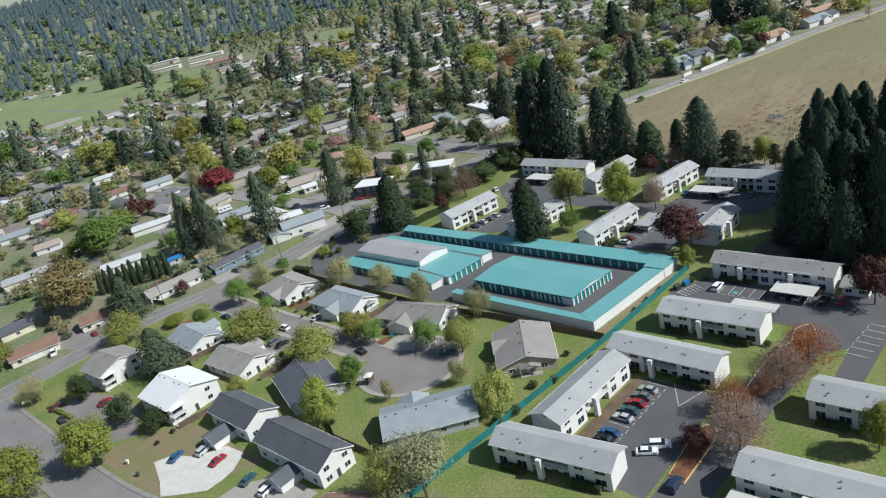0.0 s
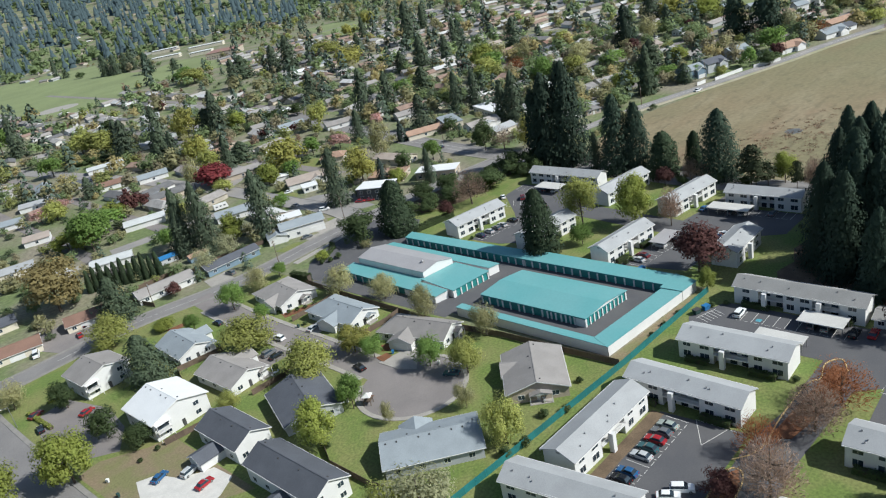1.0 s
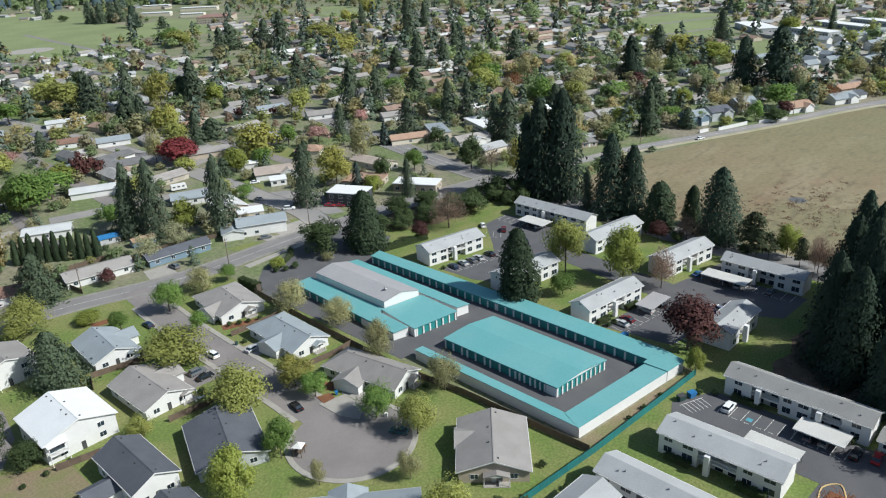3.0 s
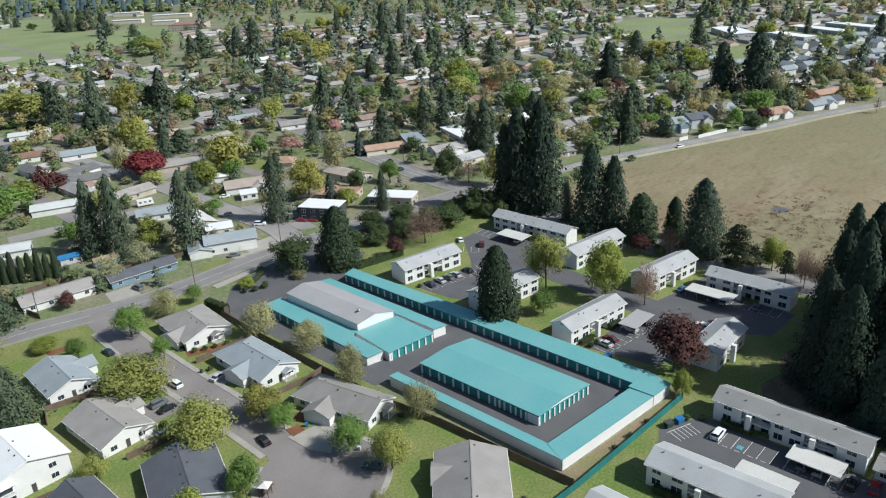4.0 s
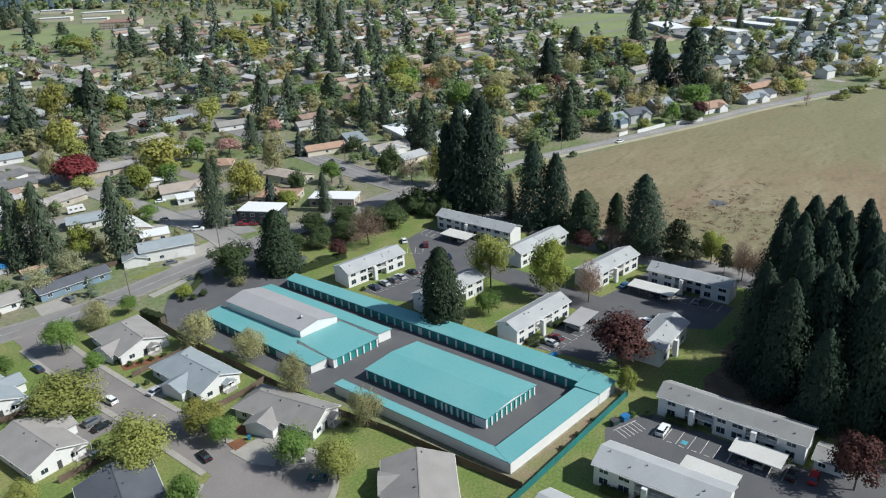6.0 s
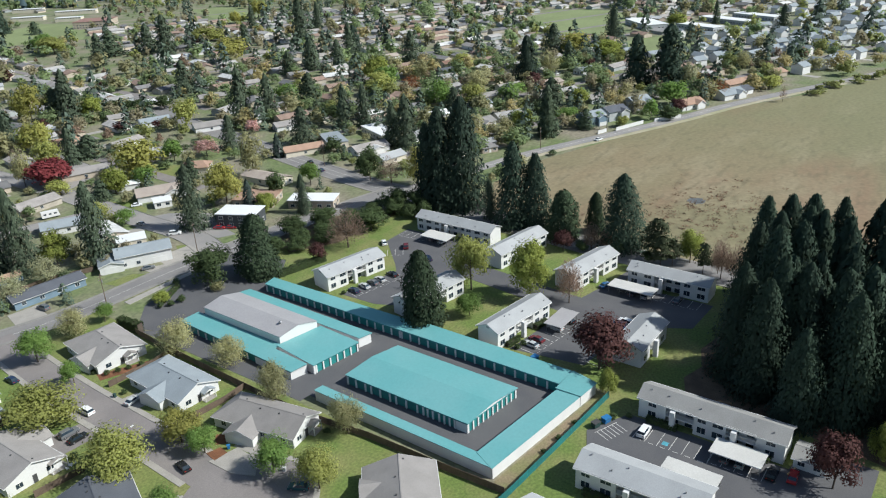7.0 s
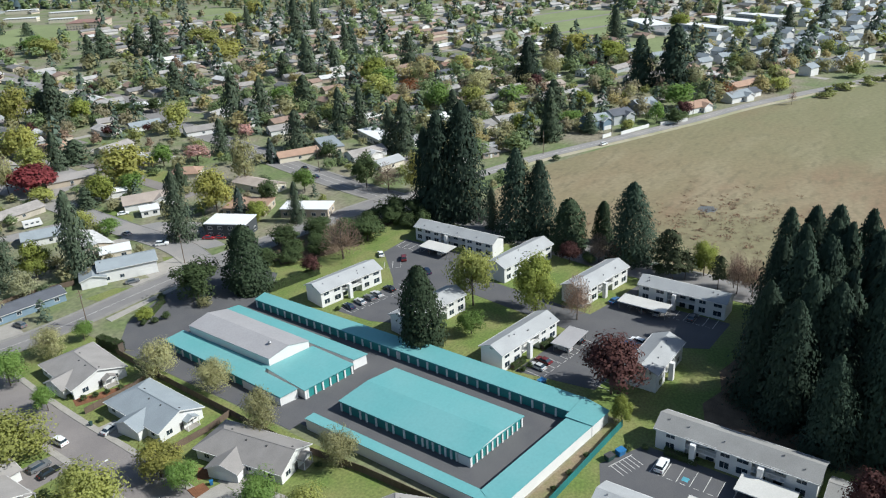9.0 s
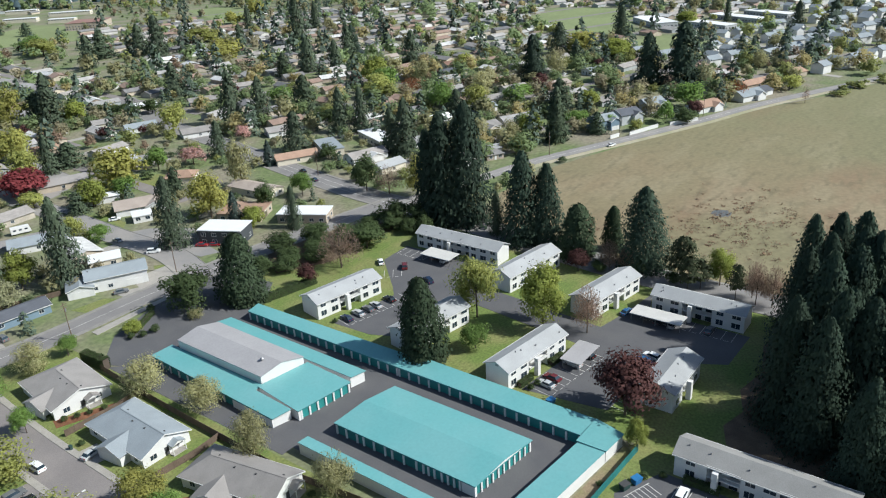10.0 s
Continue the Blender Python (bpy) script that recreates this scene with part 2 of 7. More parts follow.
fl.new(pos, split.inputs["Vector"]), fl.new(split.outputs["X"], ramp.inputs["Value"]), fl.new(ramp.outputs["Result"], over.inputs["Factor"]), fl.new(last, over.inputs["A"])
fl.new(over.outputs["Result"], next(k for k in fn if k.bl_idname == "ShaderNodeHueSaturation").inputs["Color"])
CARPAINT = dict(
    red=(0.30, 0.02, 0.025), darkred=(0.12, 0.025, 0.03), white=(0.75, 0.75, 0.74), silver=(0.45, 0.46, 0.46), grey=(0.14, 0.145, 0.15),
    black=(0.015, 0.016, 0.018), blue=(0.03, 0.10, 0.22), navy=(0.02, 0.035, 0.07), sage=(0.33, 0.37, 0.33), teal=(0.04, 0.10, 0.11))
for key, col in CARPAINT.items():
    M["car_" + key] = mat("car_paint_" + key, col, 0.25, 0.03, 4.0, 0.5, 0.0)
LEAF = dict(
    green=leafy("leaf_green", (0.165, 0.265, 0.075)), lime=leafy("leaf_lime", (0.26, 0.31, 0.08)),
    olive=leafy("leaf_olive", (0.33, 0.365, 0.12)), gold=leafy("leaf_gold", (0.315, 0.325, 0.10)),
    silver=leafy("leaf_silver", (0.33, 0.35, 0.22)), crimson=leafy("leaf_crimson", (0.17, 0.04, 0.045), 0.3), plum=leafy("leaf_plum", (0.085, 0.04, 0.038), 0.25),
    cherry=leafy("leaf_cherry", (0.50, 0.33, 0.31)),
    willow=leafy("leaf_willow", (0.33, 0.29, 0.14)), rust=leafy("leaf_rust", (0.27, 0.115, 0.055)),
    sparse=leafy("leaf_sparse", (0.36, 0.365, 0.20)), bare=leafy("leaf_bare", (0.31, 0.235, 0.19)),
    shrub=leafy("leaf_shrub", (0.085, 0.125, 0.055)), cedar=leafy("needle_cedar", (0.07, 0.10, 0.062), 0.12),
    fir=leafy("needle_fir", (0.078, 0.108, 0.072), 0.14), redwood=leafy("needle_redwood", (0.036, 0.060, 0.042), 0.08, spread=0.1),
    conifer=leafy("needle_conifer", (0.04, 0.063, 0.034), 0.1), spruce=leafy("needle_spruce", (0.06, 0.085, 0.075), 0.1),
    # firs of the far hills: blue distance haze put into the base colour
    farfir=leafy("needle_haze_fir", (0.058, 0.09, 0.104), 0.12, spread=0.06),
    pine=leafy("needle_pine", (0.05, 0.065, 0.035), 0.12))


# ---- building blocks ----
def box(bm, x0, y0, z0, x1, y1, z1):
    v = [bm.verts.new(p) for p in ((x0, y0, z0), (x1, y0, z0), (x1, y1, z0), (x0, y1, z0), (x0, y0, z1), (x1, y0, z1), (x1, y1, z1), (x0, y1, z1))]
    for f in ((3, 2, 1, 0), (4, 5, 6, 7), (0, 1, 5, 4), (1, 2, 6, 5), (2, 3, 7, 6), (3, 0, 4, 7)):
        bm.faces.new([v[i] for i in f])
    return bm


def solid(bm, low, high):
    """A closed body between two outlines of as many corners, counter-clockwise from above."""
    a, b = [bm.verts.new(p) for p in low], [bm.verts.new(p) for p in high]
    bm.faces.new(a[::-1]), bm.faces.new(b)
    for i in range(len(a)):
        j = (i + 1) % len(a)
        bm.faces.new((a[i], a[j], b[j], b[i]))
    return bm


def slab(bm, outline, z0, z1):
    return solid(bm, [(x, y, z0) for x, y in outline], [(x, y, z1) for x, y in outline])


def tube(bm, a, b, r0, r1, n=8):
    a, b = Vector(a), Vector(b)
    d = (b - a).normalized()
    u = d.orthogonal().normalized()
    w = d.cross(u)
    ring = lambda c, r: [c + (u * math.cos(t) + w * math.sin(t)) * r for t in (2 * math.pi * i / n for i in range(n))]  # noqa: E731
    return solid(bm, ring(a, r0), ring(b, r1))


def mesh_of(bm, name, material):
    me = bpy.data.meshes.new(name)
    bm.to_mesh(me)
    bm.free()
    me.materials.append(material)
    return me


def part(name, bm, material, parent, label=""):
    ob = new(name, mesh_of(bm, name, material) if isinstance(bm, bmesh.types.BMesh) else bm)
    ob.parent = parent
    return tagged(ob, label)


def thing(name, label, category, place=None, group="", kind=""):
    ob = tagged(new(name), label, category, group, kind)
    if place is not None:
        ob.matrix_basis = place
    return ob


def setting(name, bm, material, label, category):
    return tagged(new(name, mesh_of(bm, name, material)), label, category, "", "structure")


B = bmesh.new


def strip(bm, pts, width, z0, z1, shift=0.0):
    """A band along a line of points; shift moves it to the line's left."""
    P, n = [Vector(p) for p in pts], len(pts)
    left, right = [], []
    for i, p in enumerate(P):
        d = (P[min(i + 1, n - 1)] - P[max(i - 1, 0)]).normalized()
        nrm = Vector((-d.y, d.x))
        left.append(p + nrm * (shift + width / 2))
        right.append(p + nrm * (shift - width / 2))
    for i in range(n - 1):
        slab(bm, [right[i], right[i + 1], left[i + 1], left[i]], z0, z1)
    return bm


def bend(pts, steps=6):
    """A smooth line through the points."""
    P = [Vector(p) for p in pts]
    P = [2 * P[0] - P[1]] + P + [2 * P[-1] - P[-2]]
    out = []
    for i in range(1, len(P) - 2):
        for s in range(steps):
            t = s / steps
            a, b, c, d = P[i - 1:i + 3]
            out.append(0.5 * (2 * b + (c - a) * t + (2 * a - 5 * b + 4 * c - d) * t * t + (3 * b - a - 3 * c + d) * t ** 3))
    return out + [P[-2]]


def disc(cx, cy, r, n=36):
    return [(cx + r * math.cos(2 * math.pi * i / n), cy + r * math.sin(2 * math.pi * i / n)) for i in range(n)]


# ---- ground, far hills, roads ----
def smooth(a, b, v):
    t = min(1.0, max(0.0, (v - a) / (b - a)))
    return t * t * (3 - 2 * t)


def lie(x, y):
    """The height of the land: a plain, with wooded hills far to the north."""
    r, a = math.hypot(x, y), math.degrees(math.atan2(y, x))
    high = 60 + 125 * smooth(20, 62, a) * (1 - smooth(100, 150, a))
    return smooth(1500, 3600, r) * (high + 25 * noise.noise((x / 700, y / 700, 0)))


bm = B()
rings = [0, 60, 140, 260, 420, 650, 950, 1300, 1500, 1750, 2050, 2400, 2800, 3200, 3600, 4100, 4700]
rows = []
for r in rings[1:]:
    rows.append([bm.verts.new((r * math.cos(2 * math.pi * i / 90), r * math.sin(2 * math.pi * i / 90), lie(r * math.cos(2 * math.pi * i / 90), r * math.sin(2 * math.pi * i / 90)))) for i in range(90)])
mid = bm.verts.new((0, 0, 0))
for i in range(90):
    bm.faces.new((mid, rows[0][i], rows[0][(i + 1) % 90]))
    for a, b in zip(rows, rows[1:]):
        bm.faces.new((a[i], b[i], b[(i + 1) % 90], a[(i + 1) % 90]))
setting("ground", bm, M["ground"], "patchy grass and bare earth of the suburb", "ground")


def patch(name, outline, z, material, label, category):
    return setting(name, slab(B(), outline, -0.2, z), M[material], label, category)


patch("lawn", [(-80, -110), (104, -110), (103, 106), (44, 118), (31.5, 99), (31.5, -18.5), (-75, -11)], 0.02, "lawn", "mown green lawn between the apartment blocks", "lawn")
patch("lawn", [(-110, -12), (-12, -16.5), (-12.3, 131.5), (-24, 132), (-62, 143), (-111, 143)], 0.027, "lawn", "mown green lawns of the houses", "lawn")
patch("dry_lawn", [(-109, 44), (-88, 30), (-88, 68), (-94, 70), (-104, 77), (-110, 76)], 0.035, "drylawn", "dry patchy front lawn", "lawn")
patch("field", [(119, 78), (150, 90), (189, 87.5), (221, 77.5), (258, 65), (282, 56.5), (322, 42), (358, 21.5), (395, 4.5), (431, -13), (800, -163), (800, -700), (112, -700), (112, 0)], 0.02, "field", "wide field of dry tan grass", "field")
patch("sports_field", [(120, 790), (165, 735), (200, 745), (262, 800), (330, 800), (345, 760), (430, 880), (415, 985), (365, 955), (345, 935), (345, 1060), (415, 1290), (300, 1400), (160, 1250)], 0.05, "sport", "open green park meadow", "field")
patch("bare_ground", disc(170, 824, 24), 0.08, "concrete", "pale sandy ball-field diamond in the meadow", "ground")
patch("sports_field", [(520, 250), (560, 215), (720, 280), (710, 370), (620, 360)], 0.05, "sport", "green school playing field", "field")
patch("sports_field", [(500, 700), (560, 690), (640, 850), (590, 900)], 0.05, "sport", "green meadow among far trees", "field")
patch("sports_field", [(450, 140), (520, 118), (560, 175), (500, 205)], 0.05, "sport", "green school lawn", "field")
patch("bare_ground", [(41, -34), (47, -31.5), (54, -33.5), (62, -30.5), (72, -32.5), (84, -29.5), (98, -32), (112, -30), (112, -110), (38, -110), (36.5, -80), (39.5, -60), (37, -45)], 0.04, "soil", "bare earth and litter under the grove", "ground")
patch("bare_ground", [(-11, -17.4), (29, -19.4), (29.5, -17.0), (-9.5, -12.9), (-11, -13.2)], 0.045, "drylawn", "strip of dry grass and soil behind the storage wall", "ground")
patch("driveway", [(-11.6, 42), (-6.5, 42), (-6.5, 100), (-12.2, 108)], 0.047, "asphalt", "narrow asphalt drive beside the storage lean-to", "driveway")
patch("bare_ground", [(50, 112), (66, 103), (102, 103), (100, 118), (60, 128)], 0.03, "soil", "shrub bed of bare soil", "ground")

ROAD_A = bend([(-260, 166), (-112, 150), (-62, 147.5), (-23, 137), (24, 135.5), (80, 129), (121, 122)])
ROAD_B = bend([(190, 420), (160, 330), (145, 254), (132, 195), (122, 140), (119, 100), (114, 66), (107.5, 18), (107, -40), (107, -160)])
ROAD_C = bend([(122, 118), (150, 110), (188, 100), (216, 89), (250, 74.5), (290, 58.5), (330, 44.5), (375, 24.5), (440, -6), (640, -88), (900, -190)])
LANE_D = bend([(36, 134), (42, 158), (42, 191), (43, 225), (43, 282), (36, 380), (20, 520)])
LANE_G = bend([(42, 214), (28, 218), (8, 224), (-30, 234)])
LANE_H = bend([(44, 258), (62, 267), (71, 284), (74, 330)])
CLOSE_E = bend([(-38, 141), (-40, 115), (-41, 90), (-41, 65), (-41.5, 36)])
STREET_F = bend([(-117, 152), (-117.5, 110), (-117, 60), (-113, 30), (-108, 0), (-108, -60)])


def road(name, line, width, z, material, label, walks=0.0):
    setting(name, strip(B(), line, width, -0.2, z), M[material], label, "road")
    for side in (-1, 1):
        setting("kerb", strip(B(), line, 0.2, -0.2, z + 0.12, side * (width / 2 + 0.1)), M["walk"], "pale concrete kerb along the road", "kerb")
        if walks:
            setting("pavement", strip(B(), line, walks, -0.2, z + 0.10, side * (width / 2 + 0.2 + walks / 2)), M["walk"], "pale concrete pavement beside the road", "pavement")


road("road", ROAD_A, 8.2, 0.05, "road", "grey worn asphalt road", 1.2)
road("road", ROAD_B, 11.0, 0.058, "road", "wide grey asphalt main road", 1.1)
road("road", ROAD_C, 6.8, 0.066, "paleroad", "grey asphalt road along the field")
road("road", LANE_D, 10.5, 0.054, "paleroad", "quiet pale asphalt side street")
road("road", LANE_G, 8.0, 0.078, "paleroad", "pale asphalt side lane")
road("road", LANE_H, 8.0, 0.082, "paleroad", "pale asphalt side lane")
road("road", STREET_F, 10.5, 0.074, "road", "grey asphalt residential street", 1.1)
setting("road", strip(B(), CLOSE_E, 8.6, -0.2, 0.062), M["street"], "asphalt street of the close", "road")
for side in (-1, 1):
    setting("kerb", strip(B(), [p for p in CLOSE_E if 40.5 < p.y < 131], 0.2, -0.2, 0.17, side * 4.4), M["concrete"], "pale concrete kerb along the close", "kerb")
for side in (-1, 1):
    setting("pavement", strip(B(), [p for p in CLOSE_E if 40.5 < p.y < 130], 1.3, -0.2, 0.16, side * 5.15), M["concrete"], "pale concrete pavement along the close", "pavement")
patch("turning_circle", disc(-42, 26, 13.6), 0.07, "street", "round asphalt end of the close", "road")
kerbring = B()
for i in range(40):
    a0, a1 = radians(118 + i * 7.6), radians(118 + (i + 1) * 7.6)
    slab(kerbring, [(-42 + r * math.cos(a), 26 + r * math.sin(a)) for r, a in ((13.6, a0), (14.9, a0), (14.9, a1), (13.6, a1))], -0.2, 0.17)
setting("pavement", kerbring, M["concrete"], "pale concrete pavement round the turning circle", "pavement")
patch("pavement", [(-4, 126), (24, 128), (24, 130), (-4, 129)], 0.14, "concrete", "pale concrete pavement", "pavement")
lines = thing("road_marking", "worn white lines on the main road", "marking", kind="structure")
for shift in (-1.7, 1.7):
    part("line", strip(B(), ROAD_B[12:34], 0.14, 0.05, 0.068, shift), M["paint"], lines)
part("line", strip(B(), ROAD_A[8:34], 0.12, 0.05, 0.06, 0), M["paint"], lines)
part("line", strip(B(), ROAD_C[4:40], 0.14, 0.05, 0.076, 0), M["paint"], lines)
verge = strip(B(), ROAD_C[10:], 3.4, -0.2, 0.05, -5.2)
setting("verge", verge, M["gravel"], "pale gravel verge along the field", "verge")

# asphalt of the storage yard and of the apartment lots
patch("storage_yard", [(-9.0, -11), (29.5, -15.5), (31, 97), (45, 108), (43, 129), (22, 130), (-2, 121), (-12, 110), (-7, 98), (-7, 46), (-8.6, 42)], 0.05, "asphalt", "dark asphalt yard of the storage site", "yard")
patch("parking_lot", [(-57, -33.2), (-23.5, -33.6), (-22.3, -52.5), (-58, -53.2)], 0.05, "asphalt", "dark asphalt parking lot", "parking lot")
patch("driveway", [(-90, -64), (-90, -54.5), (-24, -53.4), (-12, -55.6), (9, -56.2), (9.5, -24), (15.5, -21), (26, -26.5), (25.9, -61), (35, -61.8), (35, -76), (-9, -76), (-9, -70.5), (4, -70), (0, -65), (-26, -63.4)], 0.055, "asphalt", "dark asphalt drive of the apartments", "driveway")
patch("parking_lot", [(36, 11.8), (59, 9.0), (69, 9.6), (78, 7.6), (97, 4.6), (86.8, 1.5), (86.6, -25.5), (71, -25), (63.8, -11), (39, -8.5)], 0.05, "asphalt", "dark asphalt parking lot", "parking lot")
patch("driveway", [(61, 9.4), (72, 9.0), (76, 49), (66, 49)], 0.058, "asphalt", "dark asphalt drive between the lots", "driveway")
patch("parking_lot", [(36, 73.4), (58, 69.2), (62, 73), (76, 88.5), (88.8, 89), (88.9, 53), (76, 49), (60, 49), (40, 51.5), (36.5, 60)], 0.05, "asphalt", "dark asphalt parking lot", "parking lot")
patch("driveway", [(-102.6, 59.3), (-98.3, 57), (-96.1, 51.1), (-92.3, 47.8), (-89, 46), (-88.5, 38.8), (-93.8, 35.6), (-97.4, 35), (-101.3, 35.2), (-105, 39.7), (-108.5, 44.5), (-105.7, 50.2)], 0.075, "bright", "bright concrete driveway", "driveway")
patch("driveway", [(-108, 12), (-107, 31), (-96.5, 29.5), (-88.5, 22), (-88.5, 9)], 0.075, "concrete", "pale concrete driveway", "driveway")
patch("driveway", [(-111, 86), (-109, 104), (-104.5, 117), (-96, 119), (-91, 100), (-93, 86), (-99, 76)], 0.06, "street", "asphalt parking court beside the houses", "driveway")
patch("driveway", [(-36.6, 74), (-36.6, 81), (-31.5, 80.2), (-31.5, 73)], 0.08, "concrete", "pale concrete driveway", "driveway")
patch("driveway", [(-31.5, 34), (-32, 42), (-27.5, 43), (-26, 35.5)], 0.085, "concrete", "pale concrete driveway", "driveway")
patch("driveway", [(-45.5, 72), (-45.5, 80), (-56, 82), (-56, 72.5)], 0.08, "street", "asphalt driveway", "driveway")
patch("driveway", [(-84, 152), (-60, 153), (-66, 178), (-92, 176)], 0.07, "street", "asphalt court before the brown-roofed houses", "driveway")
patch("driveway", [(-31, 143), (-22, 141.5), (-20, 152), (-29, 153)], 0.07, "concrete", "pale concrete driveway", "driveway")
patch("driveway", [(20, 140), (34, 139), (36, 150), (22, 151)], 0.07, "concrete", "pale concrete driveway", "driveway")
patch("driveway", [(46, 146), (52, 143), (55, 158), (62, 170), (53, 186), (46, 190)], 0.07, "paleroad", "pale asphalt court before the white-roofed house", "driveway")
patch("lawn", [(0, 147.5), (10, 146), (13, 140.8), (2, 140.6)], 0.03, "lawn", "sunny front lawn beside the road", "lawn")
patch("lawn", [(28, 144), (33, 154), (37, 150), (35, 142)], 0.03, "lawn", "front lawn at the street corner", "lawn")
patch("lawn", [(48.5, 196), (48.5, 222), (53, 214), (52, 200)], 0.03, "lawn", "sunny front lawn", "lawn")
patch("lawn", [(82, 238), (94, 252), (98, 240), (88, 222)], 0.03, "lawn", "green back lawn", "lawn")
patch("driveway", [(13.5, 146.5), (23, 142), (21.5, 139.9), (14, 140.1)], 0.08, "concrete", "pale concrete driveway", "driveway")
patch("driveway", [(-38.4, 34.9), (-36.1, 30.1), (-32.2, 33.5), (-31.9, 40.8), (-38.6, 42.4)], 0.19, "concrete", "pale concrete driveway before the twin garage", "driveway")
patch("flower_bed", [(-37.7, 41.5), (-34.4, 41.3), (-33.9, 44.1), (-37.1, 45.1)], 0.2, "mulch", "orange bark mulch bed beside the driveway", "flower bed")
patch("flower_bed", [(-34, 46), (-31, 43), (-29, 46.5), (-31.5, 49)], 0.06, "mulch", "reddish bark mulch bed", "flower bed")
patch("flower_bed", [(-33.6, 93.5), (-19, 87.5), (-18.4, 90), (-32.5, 97)], 0.06, "mulch", "reddish bark mulch bed along a house", "flower bed")
patch("flower_bed", [(-58, 126), (-50, 124.5), (-49.5, 127.5), (-57.5, 129)], 0.06, "mulch", "reddish flower bed", "flower bed")
patch("flower_bed", [(-22, -56.2), (-2, -58), (8, -58.6), (8, -62), (-3, -63.5), (-20, -60)], 0.2, "mulch", "reddish planted island in the drive", "flower bed")
patch("flower_bed", [(-50, -54), (-36, -53), (-33, -55), (-37, -57), (-51, -57.5)], 0.2, "mulch", "reddish planted island in the drive", "flower bed")
patch("flower_bed", [(-51.2, -31.3), (-24, -31.9), (-24, -34.8), (-51.2, -34.4)], 0.067, "soil", "brown planted bed along the apartment wall", "flower bed")
patch("pond", [(x + 0.9 * math.sin(3 * i), y) for i, (x, y) in enumerate(disc(168, 8.2, 3.4, 18))], 0.05, "water", "small pale pool in the field", "pond")


def kerbline(points):
    k = strip(B(), points, 0.25, 0.0, 0.22)
    setting("kerb", k, M["yellowkerb"], "ochre-painted kerb of a planted island", "kerb")


kerbline(bend([(-50, -54.0), (-36, -52.9), (-33, -55), (-37, -57.2), (-51, -57.6)], 4))
kerbline(bend([(-24, -56.5), (-14, -55.8), (-1, -56.3), (2, -58), (8, -57.0), (11, -59.5), (7, -62)], 4))
kerbline(bend([(-31, -52.8), (-27, -55.8), (-21, -56.4)], 3))
kerbline(bend([(24, -61.2), (30, -62.6), (34, -61.6)], 3))


# ---- parking marks ----
def stalls(x, y, angle, n, length=5.2, pitch=2.7, blue=()):
    """A row of parking stalls: lines across, and the line that they start from."""
    ob = thing("stall_marking", "white stall lines painted on the asphalt", "marking", pose(x, y, 0.06, 0, 0, angle), kind="structure")
    for i in range(n + 1):
        part("line", box(B(), i * pitch - 0.06, 0, 0, i * pitch + 0.06, length, 0.012), M["paint"], ob)
    for i in range(n):
        part("dash", box(B(), i * pitch + 0.75, -0.06, 0, i * pitch + 1.95, 0.06, 0.012), M["paint"], ob)
    for i in blue:
        part("badge", box(B(), i * pitch + 0.7, 1.0, 0, i * pitch + 2.0, 2.3, 0.012), M["bluepaint"], ob, "blue painted square")
    return ob


stalls(-51.5, -40.2, -1, 10)
stalls(18.6, -30.5, -90, 6, blue=(0, 2))
stalls(19.2, -46.6, -90, 4)
stalls(37.0, 4.6, -8, 8)
stalls(41.0, -7.6, -8, 4, -5.0)
stalls(37.2, 68.0, -12, 8)
stalls(82.2, 88, -90, 4)
stalls(81.6, 2.0, -90, 9)
stalls(62.5, 84.0, -52, 4)
stalls(2.2, -69.6, -6, 5, -5)
stalls(60.2, -10.2, -8, 2)
hatch = thing("hatched_marking", "white hatched no-parking zone on the asphalt", "marking", pose(15.4, -23.4, 0.062, 0, 0, -22), kind="structure")
for i in range(6):
    part("line", box(B(), 0.5 + i * 1.1, -3.2, 0, 0.64 + i * 1.1, 0.4, 0.012), M["paint"], hatch)
part("line", box(B(), 0, 0.4, 0, 6.6, 0.55, 0.012), M["paint"], hatch)
arrow = thing("triangle_marking", "white painted triangle on the parking lot", "marking", pose(0, 0, 0.062), kind="structure")
for a, b in (((-22.8, -41.5), (-22.9, -50.3)), ((-22.8, -41.5), (-29.8, -46.0)), ((-29.8, -46.0), (-22.9, -48.4))):
    part("line", strip(B(), (a, b), 0.14, 0, 0.012), M["paint"], arrow)


